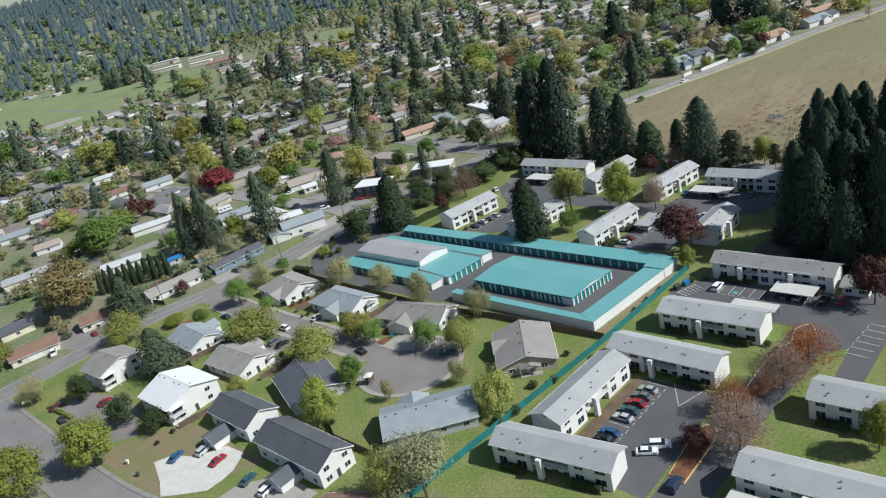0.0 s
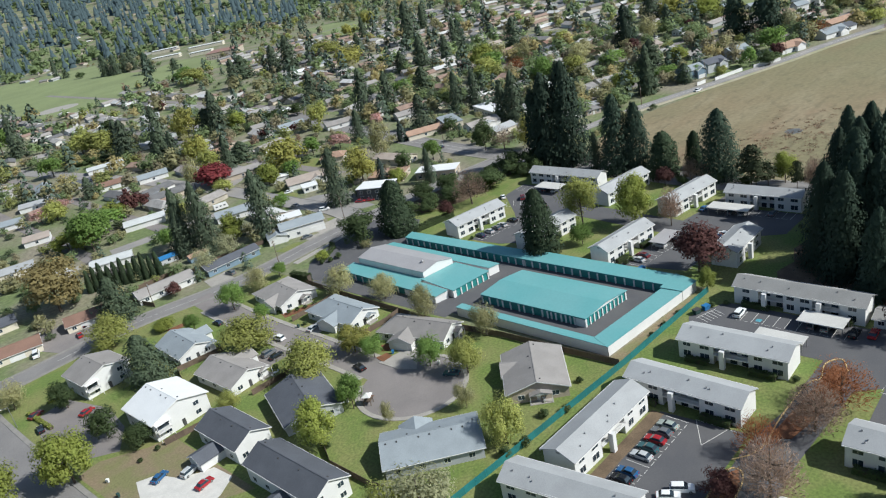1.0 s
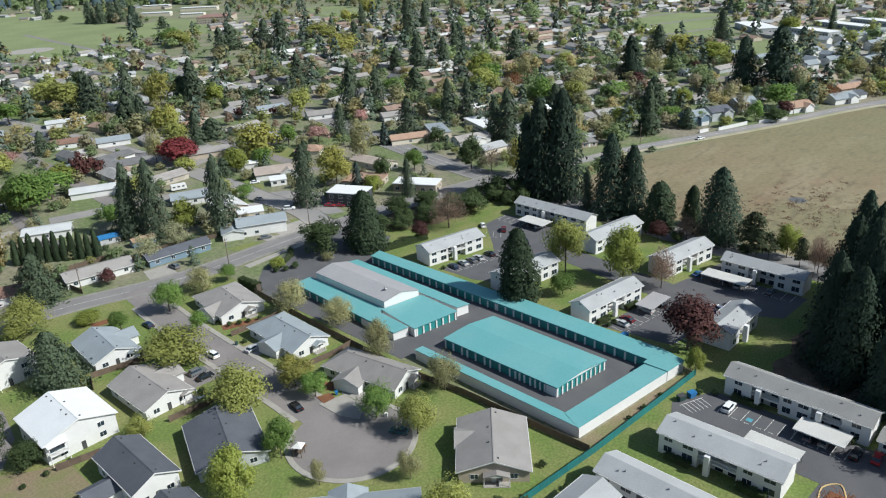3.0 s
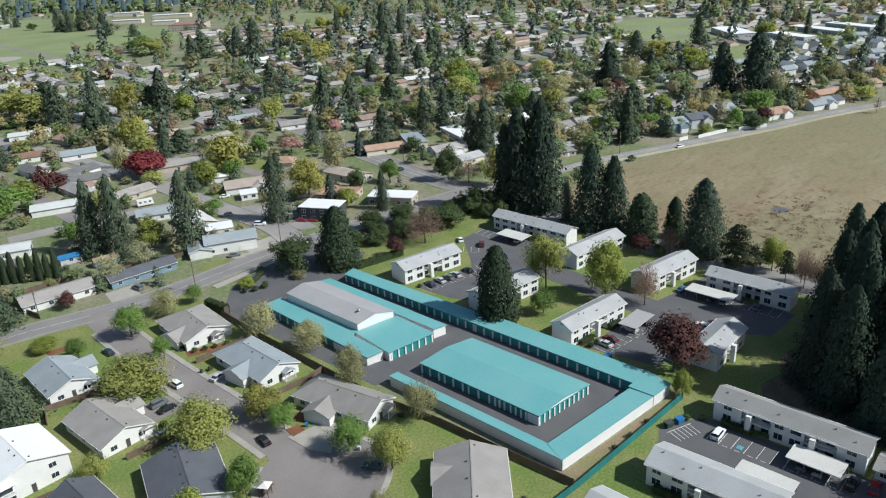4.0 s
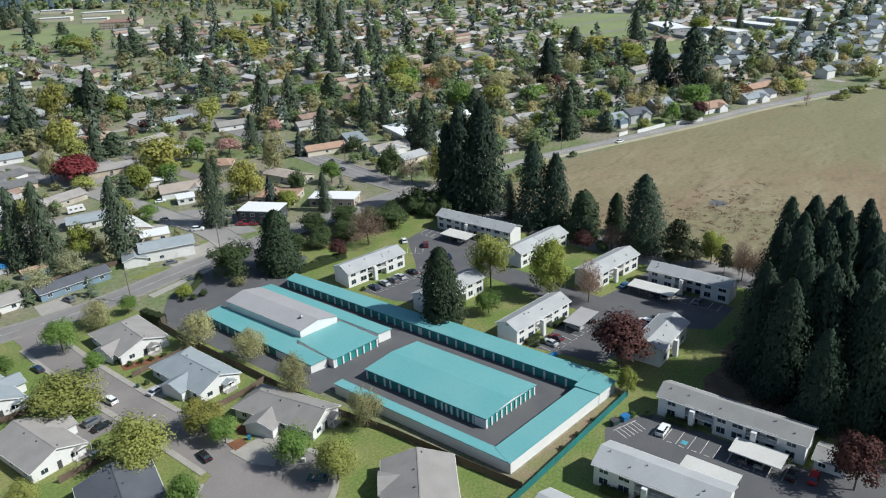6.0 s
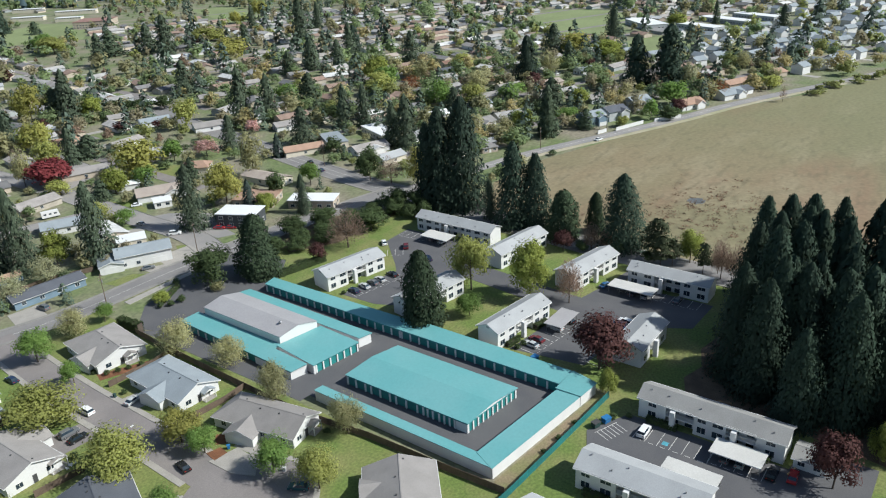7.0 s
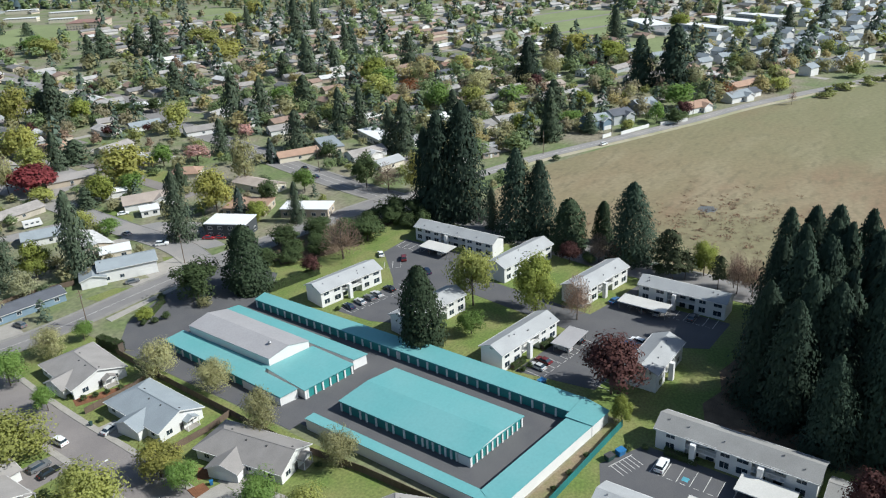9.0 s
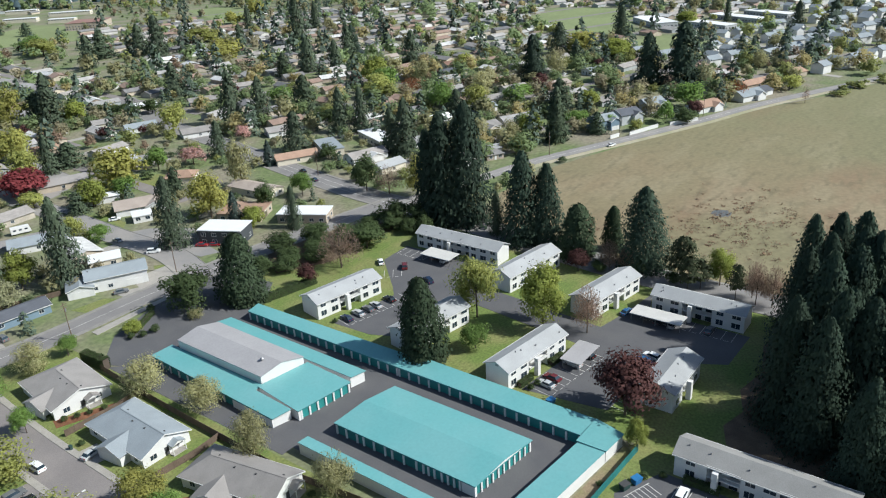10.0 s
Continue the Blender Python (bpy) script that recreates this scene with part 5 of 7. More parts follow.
patio_set(-31.8, -8.6, 40)
patio_set(-56.5, 66.5, 10)
play = thing("play_frame", "wooden garden play frame with a slide on bark", "play frame", pose(-53.2, 30.2, 0.02, 0, 0, 30))
for sx in (-0.9, 0.9):
    for sy in (-0.9, 0.9):
        part("post", box(B(), sx - 0.06, sy - 0.06, 0, sx + 0.06, sy + 0.06, 2.6), M["wood"], play)
part("deck", box(B(), -1, -1, 1.3, 1, 1, 1.4), M["wood"], play)
part("roof", solid(B(), [(-1.2, -1.2, 2.62), (1.2, -1.2, 2.62), (1.2, 1.2, 2.62), (-1.2, 1.2, 2.62)], [(-0.05, -0.05, 3.4), (0.05, -0.05, 3.4), (0.05, 0.05, 3.4), (-0.05, 0.05, 3.4)]), M["trimw"], play)
part("slide", solid(B(), [(1.05, -0.35, 1.3), (3.4, -0.35, 0.15), (3.4, 0.35, 0.15), (1.05, 0.35, 1.3)], [(1.05, -0.35, 1.38), (3.4, -0.35, 0.23), (3.4, 0.35, 0.23), (1.05, 0.35, 1.38)]), M["mulch"], play, "orange plastic slide")


def wheelie_bin(x, y, turn, paint="dumpgreen"):
    ob = thing("rubbish_bin", "plastic wheeled rubbish bin at the kerb", "bin", pose(x, y, 0.09, 0, 0, turn), "rubbish bins")
    part("body", solid(B(), [(-0.25, -0.28, 0.06), (0.25, -0.28, 0.06), (0.25, 0.28, 0.06), (-0.25, 0.28, 0.06)], [(-0.31, -0.36, 1.0), (0.31, -0.36, 1.0), (0.31, 0.36, 1.0), (-0.31, 0.36, 1.0)]), M[paint], ob)
    part("lid", box(B(), -0.33, -0.39, 1.002, 0.33, 0.39, 1.07), M[paint], ob)
    for s in (-0.22, 0.22):
        part("wheel", tube(B(), (s - 0.03, 0.28, 0.1), (s + 0.03, 0.28, 0.1), 0.1, 0.1, 8), M["tyre"], ob)


for x, y, p in ((-106.5, 66, "trimw"), (-107.5, 58, "dumpgreen"), (-33.2, 42.2, "dumpblue"), (-35.8, 83, "dumpgreen"), (-46.5, 70.5, "dumpgreen"), (-29.5, 33.6, "dumpgreen"), (-55.4, 36, "trimw"), (-31.5, 26, "trimw")):
    wheelie_bin(x, y, 20 * (x % 3), p)
caravan = thing("caravan", "long white motorhome parked by the lane", "motorhome", pose(24.6, 226.8, 0.1, 0, 0, -18))
part("body", solid(B(), [(-3.6, -1.15, 0.5), (3.4, -1.15, 0.5), (3.4, 1.15, 0.5), (-3.6, 1.15, 0.5)], [(-3.6, -1.1, 2.9), (2.9, -1.1, 2.9), (2.9, 1.1, 2.9), (-3.6, 1.1, 2.9)]), M["trimw"], caravan)
for i in range(3):
    part("window", box(B(), -2.8 + i * 2.0, -1.18, 1.6, -1.8 + i * 2.0, -1.155, 2.2), M["glass"], caravan)
for x in (-2.4, 2.2):
    for y in (-0.95, 0.95):
        part("wheel", tube(B(), (x, y - 0.12, 0.38), (x, y + 0.12, 0.38), 0.38, 0.38, 12), M["tyre"], caravan)


# ---- trees ----
def cards(centres, normals, size, rng, long=1.0, along=None, soft=None):
    """Small leaf-cluster blades at the centres, facing roughly along the normals; soft: the way in which the foliage round them swells."""
    n = len(centres)
    nrm = normals / np.linalg.norm(normals, axis=1, keepdims=True)
    u = along if along is not None else rng.normal(size=(n, 3))
    u = u - (u * nrm).sum(1, keepdims=True) * nrm
    u /= np.linalg.norm(u, axis=1, keepdims=True) + 1e-9
    w = np.cross(nrm, u)
    s = size * rng.uniform(0.55, 1.35, (n, 1))
    a, b = u * s * long, w * s
    v = np.stack([centres - a * 0.95, centres + a * 0.55 - b * 0.8, centres + a * 0.45 + b * 0.85], 1).reshape(-1, 3)
    f = np.arange(3 * n).reshape(-1, 3)
    sn = nrm if soft is None else soft / np.linalg.norm(soft, axis=1, keepdims=True)
    return v, f, np.repeat(sn, 3, 0)


def mesh_from(name, pieces, material):
    me = bpy.data.meshes.new(name)
    v, f, o = [], [], 0
    for pv, pf, _ in pieces:
        v.append(pv)
        f.append(pf + o)
        o += len(pv)
    v, f = np.concatenate(v), np.concatenate(f)
    k = len(f)
    me.vertices.add(len(v))
    me.vertices.foreach_set("co", v.astype(np.float32).ravel())
    me.loops.add(3 * k)
    me.loops.foreach_set("vertex_index", f.astype(np.int32).ravel())
    me.polygons.add(k)
    me.polygons.foreach_set("loop_start", np.arange(0, 3 * k, 3, dtype=np.int32))
    me.polygons.foreach_set("use_smooth", np.ones(k, bool))
    me.update(calc_edges=True)
    me.normals_split_custom_set_from_vertices(np.concatenate([p[2] for p in pieces]).tolist())
    me.materials.append(material)
    return me


def broad_crown(seed, count, size, low=0.24, lobes=16, hollow=0.0, spread=1.0):
    """A leafy crown of height 1 and width 1: lobes round an uneven dome."""
    rng = np.random.default_rng(seed)
    cs, ns, so = [], [], []
    zc, zr = (low + 1) / 2, (1 - low) / 2
    for k in range(lobes):
        d = rng.normal(size=3)
        d /= np.linalg.norm(d)
        if d[2] < (-0.85 if low < 0.04 else -0.55):
            d[2] *= -0.6
        r = (rng.uniform(0.45, 0.78) if lobes < 33 else rng.uniform(0.55, 0.7)) if k > 3 else 0.25
        c = np.array([d[0] * 0.5 * r, d[1] * 0.5 * r, zc + d[2] * zr * r])
        rad = rng.uniform(0.12, 0.24) * spread * (0.8 if lobes > 32 else 1.0)
        m = count // lobes
        p = rng.normal(size=(m, 3))
        p /= np.linalg.norm(p, axis=1, keepdims=True)
        q = c + p * rad * rng.uniform(0.5, 1.18, (m, 1)) * np.array([1, 1, 0.85])
        away = (q - np.array([0, 0, zc * 0.8])) / np.array([0.5, 0.5, zr])
        cs.append(q)
        so.append(0.75 * p + 0.55 * away + np.array([0, 0, 0.35]) + 0.14 * rng.normal(size=(m, 3)))
        ns.append(p + 0.4 * away + np.array([0, 0, 0.3]) + 0.35 * rng.normal(size=(m, 3)))
    cs, ns, so = np.concatenate(cs), np.concatenate(ns), np.concatenate(so)
    keep = (cs[:, 2] > low * 0.7) & (rng.uniform(size=len(cs)) > hollow)
    cs = cs[keep]
    cs[:, 2] = np.minimum(cs[:, 2], 1.0)
    return cards(cs, ns[keep], size, rng, soft=so[keep])


def needle_crown(seed, count, size, shape=1.0, low=0.06, per=14, droop=0.5, ragged=0.25, start=0.25):
    """A conifer of height 1 and width 1, bough by bough round a tapering outline (shape under 1: fuller); per: clusters to a bough."""
    rng = np.random.default_rng(seed)
    n = max(8, count // per)
    t = (np.arange(n) + rng.uniform(0, 1, n)) / n
    t = t ** 1.2
    ang = np.arange(n) * 2.39996 + rng.normal(0, 0.35, n)
    side = 1 + 0.12 * np.sin(ang + seed + 5 * t) + 0.09 * np.sin(2 * ang + 3 * seed - 9 * t)
    reach = 0.47 * ((1 - t) ** shape) * (1 - 0.3 * np.exp(-t * 14)) * side * (1 + ragged * rng.normal(size=n)).clip(0.45, 1.4) + 0.02
    f = rng.uniform(start, 1.0, (n, per)) ** 0.8
    wide = 0.17 * reach[:, None] + 0.012
    r = reach[:, None] * f
    a = ang[:, None] + rng.normal(size=(n, per)) * wide / (r + 0.03)
    z = low + (0.985 - low) * t[:, None] - droop * r * f * 0.55 + rng.normal(size=(n, per)) * 0.013 + 0.02 * (1 - f)
    c = np.stack([r * np.cos(a), r * np.sin(a), z.clip(0.004, 1)], 2).reshape(-1, 3)
    b = np.repeat(ang, per)
    a = a.ravel()
    m = len(a)
    swell = np.stack([np.cos(a) + 0.6 * np.cos(b), np.sin(a) + 0.6 * np.sin(b), np.full(m, 0.75)], 1) + 0.3 * rng.normal(size=(m, 3))
    nrm = np.stack([0.8 * np.cos(a), 0.8 * np.sin(a), np.full(m, 0.8)], 1) + 0.35 * rng.normal(size=(m, 3))
    out = np.stack([np.cos(a), np.sin(a), np.full(m, -droop)], 1)
    return cards(c, nrm, size * 1.12, rng, 1.1, out, swell)


def trunk_mesh(seed, top=0.75, r=0.022, limbs=6, lean=0.28):
    rng = random.Random(seed)
    bm = B()
    mid = (rng.uniform(-0.02, 0.02), rng.uniform(-0.02, 0.02), top * 0.45)
    tube(bm, (0, 0, -0.02), mid, r, r * 0.75, 7)
    tube(bm, mid, (0, 0, top), r * 0.75, r * 0.2, 6)
    for i in range(limbs):
        a, z = i * 2.4 + rng.uniform(-0.4, 0.4), top * rng.uniform(0.3, 0.75)
        e = (lean * math.cos(a), lean * math.sin(a), z + rng.uniform(0.12, 0.26))
        tube(bm, (mid[0], mid[1], z), e, r * 0.45, r * 0.12, 5)
    return bm


def twig_cloud(seed, count, low=0.25):
    """Fine bare twigs fanning outwards and up in a dome."""
    rng = np.random.default_rng(seed)
    d = rng.normal(size=(count, 3))
    d[:, 2] = np.abs(d[:, 2]) * 0.9
    d /= np.linalg.norm(d, axis=1, keepdims=True)
    rad = rng.uniform(0.35, 1.0, (count, 1))
    c = np.array([0, 0, low]) + d * rad * np.array([0.46, 0.46, (1 - low) * 0.95])
    out = d + np.array([0, 0, 0.5]) + 0.3 * rng.normal(size=(count, 3))
    return cards(c, rng.normal(size=(count, 3)), 0.0064, rng, 8.0, out)


PROTO = {}
BROAD = dict(green=(6200, 0.023, 0.08, 30, 0), lime=(9000, 0.021, 0.0, 46, 0), olive=(7000, 0.021, 0.0, 32, 0.0), gold=(6600, 0.022, 0.0, 30, 0.0),
             silver=(5000, 0.018, 0.0, 26, 0.1), plum=(5000, 0.027, 0.04, 28, 0), crimson=(5000, 0.027, 0.04, 28, 0), cherry=(4200, 0.023, 0.04, 26, 0.05), willow=(8000, 0.019, 0.03, 36, 0), rust=(1500, 0.012, 0.2, 18, 0.2),
             sparse=(5600, 0.0175, 0.0, 26, 0.05), shrub=(5200, 0.026, 0.02, 24, 0))
NEEDLE = dict(fir=(9000, 0.0165, 0.56, 0.05, 13, 0.35, 0.2, 0.2), redwood=(11000, 0.0165, 0.5, 0.04, 9, 0.3, 0.2, 0.4), conifer=(10000, 0.0215, 0.4, 0.02, 8, 0.12, 0.09, 0.5),
              spruce=(3000, 0.029, 0.75, 0.03, 16, 0.3, 0.1, 0.3), cedar=(7500, 0.019, 0.5, 0.08, 15, 0.35, 0.25, 0.2), pine=(1800, 0.034, 0.35, 0.36, 20, 0.0, 0.35, 0.4))
NOUN = dict(green="leafy tree with fresh green spring crown", lime="rounded tree with bright yellow-green crown", olive="broad tree with thin olive-green spring leaves",
            gold="tree with yellow-gold spring leaves", silver="tall tree with thin silvery green crown", plum="plum tree with dark red leaves", crimson="broad maple with deep crimson leaves", cherry="small cherry tree in pale pink blossom", willow="huge spreading willow with ochre-green crown",
            rust="twiggy tree with rust-red buds", sparse="young tree with sparse pale spring leaves", bare="leafless brown tree with fine twigs", shrub="dense dark green shrub",
            fir="tall dark green fir with open boughs", redwood="tall dense redwood, dark green cone", conifer="dense dark evergreen with pointed crown", spruce="small blue-grey spruce with dense needles",
            cedar="broad dark cedar with layered boughs", pine="small open dark pine")


def tree_proto(kind, v, share=1.0):
    """share: how much of the full leafage, for trees farther off."""
    key = (kind, v, share)
    if key not in PROTO:
        seed = sum(map(ord, kind)) * 10 + v
        if kind in BROAD:
            c, s, low, lobes, hollow = BROAD[kind]
            c, s = int(c * share), s / math.sqrt(share)
            crown = [broad_crown(seed, c, s, low, lobes, hollow)]
            tr = trunk_mesh(seed, 0.8, 0.02, 7) if kind != "shrub" else trunk_mesh(seed, 0.5, 0.02, 4)
        elif kind == "bare":
            crown, tr = [twig_cloud(seed, int(3400 * share))], trunk_mesh(seed, 0.85, 0.02, 11, 0.33)
        else:
            crown, tr = [needle_crown(seed, int(NEEDLE[kind][0] * share), NEEDLE[kind][1] / math.sqrt(share), *NEEDLE[kind][2:])], tube(B(), (0, 0, -0.02), (0, 0, 0.93), 0.02, 0.004, 7)
        if kind in ("rust", "sparse"):
            crown.append(twig_cloud(seed + 5, 900 if kind == "sparse" else 2000))
        PROTO[key] = (mesh_from("crown", crown, LEAF[kind]), mesh_of(tr, "trunk", M["bark"]))
    return PROTO[key]


TREES, BUSY = random.Random(5), []


def tree(kind, x, y, h, w):
    d = math.hypot(x + 80, y + 60)
    back = kind == "redwood" and y < -54 and x > 58
    crown, trunk = tree_proto(kind, TREES.randrange(3), 0.3 if back or h < 3.5 or d > 310 else 1.0 if d < 210 else 0.6)
    name = "shrub" if kind == "shrub" else "tree"
    ob = thing(name, NOUN[kind], name, None, "trees of the suburb")
    ob.matrix_basis = Matrix.LocRotScale((x, y, 0.0), Euler((0, 0, TREES.uniform(0, 6.28))), (w, w * TREES.uniform(0.9, 1.1), h))
    part("crown", crown, None, ob)
    part("trunk", trunk, None, ob)
    BUSY.append((x, y, w * 0.4))
    return ob

tree("green", -37.7, 117.3, 10.6, 11.0)
tree("green", -53.1, 117.0, 6.5, 7.0)
tree("lime", -57.5, 129.8, 4.3, 9.0)
tree("olive", -52.8, 85.3, 12.5, 17.2)
tree("olive", -52.8, 54.8, 12.4, 15.5)
tree("gold", -37.5, 53.3, 9.0, 11.2)
tree("green", -37.0, 45.7, 7.5, 7.5)
tree("green", -33.0, 27.7, 9.5, 9.2)
tree("olive", -31.3, 15.8, 10.7, 10.7)
tree("sparse", -14.6, 23.2, 12.1, 9.5)
tree("sparse", -15.5, 46.2, 13.6, 10.2)
tree("sparse", -10.1, 69.7, 9.9, 12.0)
tree("sparse", -14.7, 86.9, 11.9, 11.8)
tree("green", -38.2, 97.7, 6.9, 6.3)
tree("green", -54.4, 35.7, 7.9, 6.8)
tree("lime", -70.6, 28.0, 14.1, 11.9)
tree("olive", -73.7, 61.8, 7.3, 7.2)
tree("cedar", -77.2, 101.2, 15.7, 16.2)
tree("shrub", -95.1, 72.4, 6.6, 8.9)
tree("lime", -111.4, 74.1, 15.8, 15.2)
tree("lime", -127.3, 79.6, 16.0, 16.1)
tree("sparse", -107.1, 129.9, 9.9, 11.8)
tree("shrub", -97.6, 113.1, 9.3, 8.7)
tree("shrub", -97.9, 84.9, 10.7, 8.2)
tree("willow", -69.7, 190.9, 24.5, 27.6)
tree("cedar", -61.2, 156.4, 16.8, 16.5)
tree("plum", 3.2, 281.7, 14.5, 8.6)
tree("fir", -15.0, 188.6, 29.1, 13.5)
tree("green", -32.4, 246.1, 21.2, 22.5)
tree("lime", -0.6, 175.0, 15.0, 11.9)
tree("crimson", 45.6, 267.9, 13.3, 19.3)
tree("green", -14.4, 205.8, 10.5, 11.0)
tree("conifer", 33.6, 39.1, 23.2, 14.5)
tree("plum", 39.6, -12.4, 15.5, 17.0)
tree("lime", 30.6, -19.0, 7.4, 5.7)
tree("olive", 59.6, 40.3, 20.0, 13.9)
tree("lime", 64.5, 22.2, 19.6, 16.3)
tree("bare", 67.3, 10.6, 15.2, 9.4)
tree("green", 45.6, 31.4, 7.6, 8.8)
tree("redwood", 111.9, 90.6, 40.9, 19.5)
tree("redwood", 116.2, 82.8, 44.6, 21.5)
tree("redwood", 112.3, 96.9, 34.2, 15.0)
tree("redwood", 111.5, 57.0, 31.7, 18.5)
tree("redwood", 113.8, 48.9, 28.1, 15.0)
tree("conifer", 110.6, 35.8, 17.5, 14.6)
tree("conifer", 120.3, 28.0, 14.9, 7.7)
tree("redwood", 111.7, 14.1, 26.3, 18.9)
tree("fir", 112.8, 68.0, 15.6, 7.7)
tree("pine", 107.4, 0.5, 14.8, 10.8)
tree("lime", 111.6, -9.6, 12.5, 9.1)
tree("pine", 104.7, -16.1, 10.8, 5.7)
tree("bare", 104.8, -21.6, 14.4, 7.1)
tree("bare", 105.4, -25.8, 13.2, 7.4)
tree("pine", 106.7, -5.6, 9.0, 6.9)
tree("fir", 47.7, 162.5, 25.8, 13.8)
tree("gold", 72.9, 173.9, 20.6, 17.9)
tree("gold", 74.6, 238.9, 19.8, 25.4)
tree("green", 101.3, 250.2, 11.7, 12.6)
tree("crimson", 50.2, 274.1, 11.7, 22.2)
tree("conifer", 32.7, 107.1, 21.2, 16.2)
tree("shrub", 20.2, 116.9, 13.2, 17.7)
tree("plum", 49.4, 96.8, 7.5, 6.4)
tree("bare", 64.6, 96.8, 15.5, 17.0)
tree("shrub", 80.6, 100.0, 9.6, 13.6)
tree("shrub", 62.4, 122.5, 8.6, 13.8)
tree("shrub", 75.4, 119.3, 8.8, 12.1)
tree("spruce", 70.6, 156.3, 14.3, 9.2)
tree("lime", 73.1, 149.5, 9.5, 10.4)
tree("fir", 81.5, 136.6, 16.3, 8.3)
tree("sparse", 103.8, 192.8, 23.5, 13.5)
tree("fir", 154.9, 212.9, 19.9, 17.2)
tree("shrub", 151.0, 186.8, 8.6, 9.2)
tree("spruce", 131.3, 206.3, 12.0, 8.7)
tree("shrub", 125.1, 139.7, 17.3, 12.3)
tree("bare", 126.9, 128.9, 13.2, 13.9)
tree("gold", 130.7, 117.3, 18.1, 11.9)
tree("shrub", 100.7, 104.1, 11.4, 11.5)
tree("shrub", 104.7, 96.8, 10.4, 10.2)
tree("fir", 174.2, 158.4, 27.0, 16.2)
tree("fir", 174.9, 167.7, 22.0, 12.6)
tree("lime", 220.8, 117.7, 15.4, 14.1)
tree("sparse", 208.1, 121.2, 13.9, 11.4)
tree("fir", 226.1, 106.6, 26.1, 12.9)
tree("rust", -5.3, -64.5, 10.4, 15.4)
tree("bare", -15.7, -62.9, 11.8, 13.4)
tree("bare", -38.1, -63.1, 14.7, 13.4)
tree("plum", -42.0, -55.1, 6.4, 6.8)
tree("lime", -27.6, -84.3, 12.8, 7.4)
tree("silver", -77.8, -14.7, 17.8, 17.2)
tree("olive", -81.6, -8.3, 13.8, 10.0)
tree("olive", -48.3, -10.2, 13.1, 10.0)
tree("green", -56.4, 32.3, 10.2, 7.2)
tree("sparse", -42.8, 6.2, 8.3, 5.8)
tree("sparse", -56.3, 19.1, 7.0, 3.8)
tree("rust", -27.4, -56.2, 9.2, 10.4)
tree("fir", 67.1, 416.1, 27.6, 20.4)
tree("fir", 90.6, 414.0, 30.8, 18.7)
tree("fir", 123.5, 388.3, 31.8, 21.2)
tree("fir", 9.4, 164.5, 30.0, 15.5)
tree("fir", 210.6, 390.1, 23.2, 20.0)
tree("fir", 176.5, 287.5, 31.0, 19.0)
tree("fir", 185.1, 272.6, 26.8, 16.3)
tree("cedar", 217.8, 271.3, 21.5, 18.5)
tree("fir", 190.7, 216.5, 24.1, 13.6)
tree("fir", 196.6, 206.6, 24.0, 13.5)
tree("fir", 364.9, 306.8, 25.5, 21.5)
tree("redwood", 347.1, 190.4, 29.5, 19.8)
tree("fir", 444.7, 223.0, 23.7, 22.1)
tree("redwood", 357.4, 114.8, 32.1, 23.1)
tree("redwood", 362.1, 95.1, 38.5, 31.3)
tree("fir", 533.7, 212.3, 26.5, 22.2)
tree("cedar", 223.3, 104.8, 23.0, 13.1)
tree("fir", 409.1, 477.4, 43.4, 29.1)
tree("redwood", 395.7, 396.9, 22.2, 17.0)
tree("redwood", 336.6, 923.2, 27.9, 22.3)
tree("olive", 265.4, 256.0, 17.2, 23.2)
tree("gold", 314.5, 465.7, 22.4, 31.4)
tree("gold", 448.7, 207.8, 17.9, 28.7)
tree("sparse", 282.8, 188.4, 19.4, 16.9)
tree("gold", 72.6, 327.5, 19.1, 17.2)
tree("lime", -3.6, 286.6, 9.9, 17.8)
tree("fir", -10.1, 179.2, 31.1, 14.8)
tree("silver", -10.4, 165.0, 10.9, 10.6)
tree("green", 35.4, 190.6, 7.5, 8.7)
tree("lime", 55.8, 229.3, 13.3, 14.7)
tree("olive", 61.0, 298.0, 15.9, 16.0)
tree("sparse", -24.0, 121.8, 9.1, 12.5)
tree("green", -14.5, 122.5, 6.3, 6.7)
tree("fir", 72.8, 295.5, 19.0, 13.3)
tree("sparse", 40.3, 279.3, 20.3, 10.3)
tree("plum", 24.6, -69.4, 13.1, 10.3)
tree("lime", 37.2, -75.6, 10.6, 6.8)
tree("green", 70.2, 228.3, 9.8, 11.1)
tree("cedar", 81.3, 208.1, 13.2, 9.7)
tree("shrub", 90.0, 161.9, 11.6, 9.9)
tree("green", 107.9, 159.7, 11.9, 10.2)
tree("lime", -37.3, 264.3, 9.8, 17.4)
tree("green", -27.0, 262.6, 9.8, 17.4)
tree("green", -17.9, 263.1, 13.7, 20.5)
tree("silver", -23.8, 160.0, 11.3, 11.2)
tree("fir", -16.3, 188.3, 18.9, 14.0)
tree("plum", -41.4, 152.3, 6.3, 6.0)
tree("olive", 8.6, 238.6, 10.0, 11.3)
tree("plum", 9.9, 283.7, 9.5, 12.5)
tree("fir", 10.0, 349.5, 12.9, 12.3)
tree("olive", 32.2, 204.0, 9.8, 10.7)
tree("olive", -18.7, 326.6, 12.4, 16.8)
tree("olive", 42.3, 251.9, 7.5, 12.1)
tree("redwood", 91, -36, 34, 14.5)
tree("redwood", 95, -41, 34, 15.5)
tree("redwood", 91, -46.5, 33, 16.0)
tree("redwood", 84, -41, 33, 13.5)
tree("redwood", 90, -50, 33, 13.5)
tree("redwood", 99, -53, 34, 13.5)
tree("redwood", 71, -44, 34, 15.5)
tree("redwood", 54, -49.5, 34, 15.0)
tree("redwood", 55, -54.5, 33, 16.0)
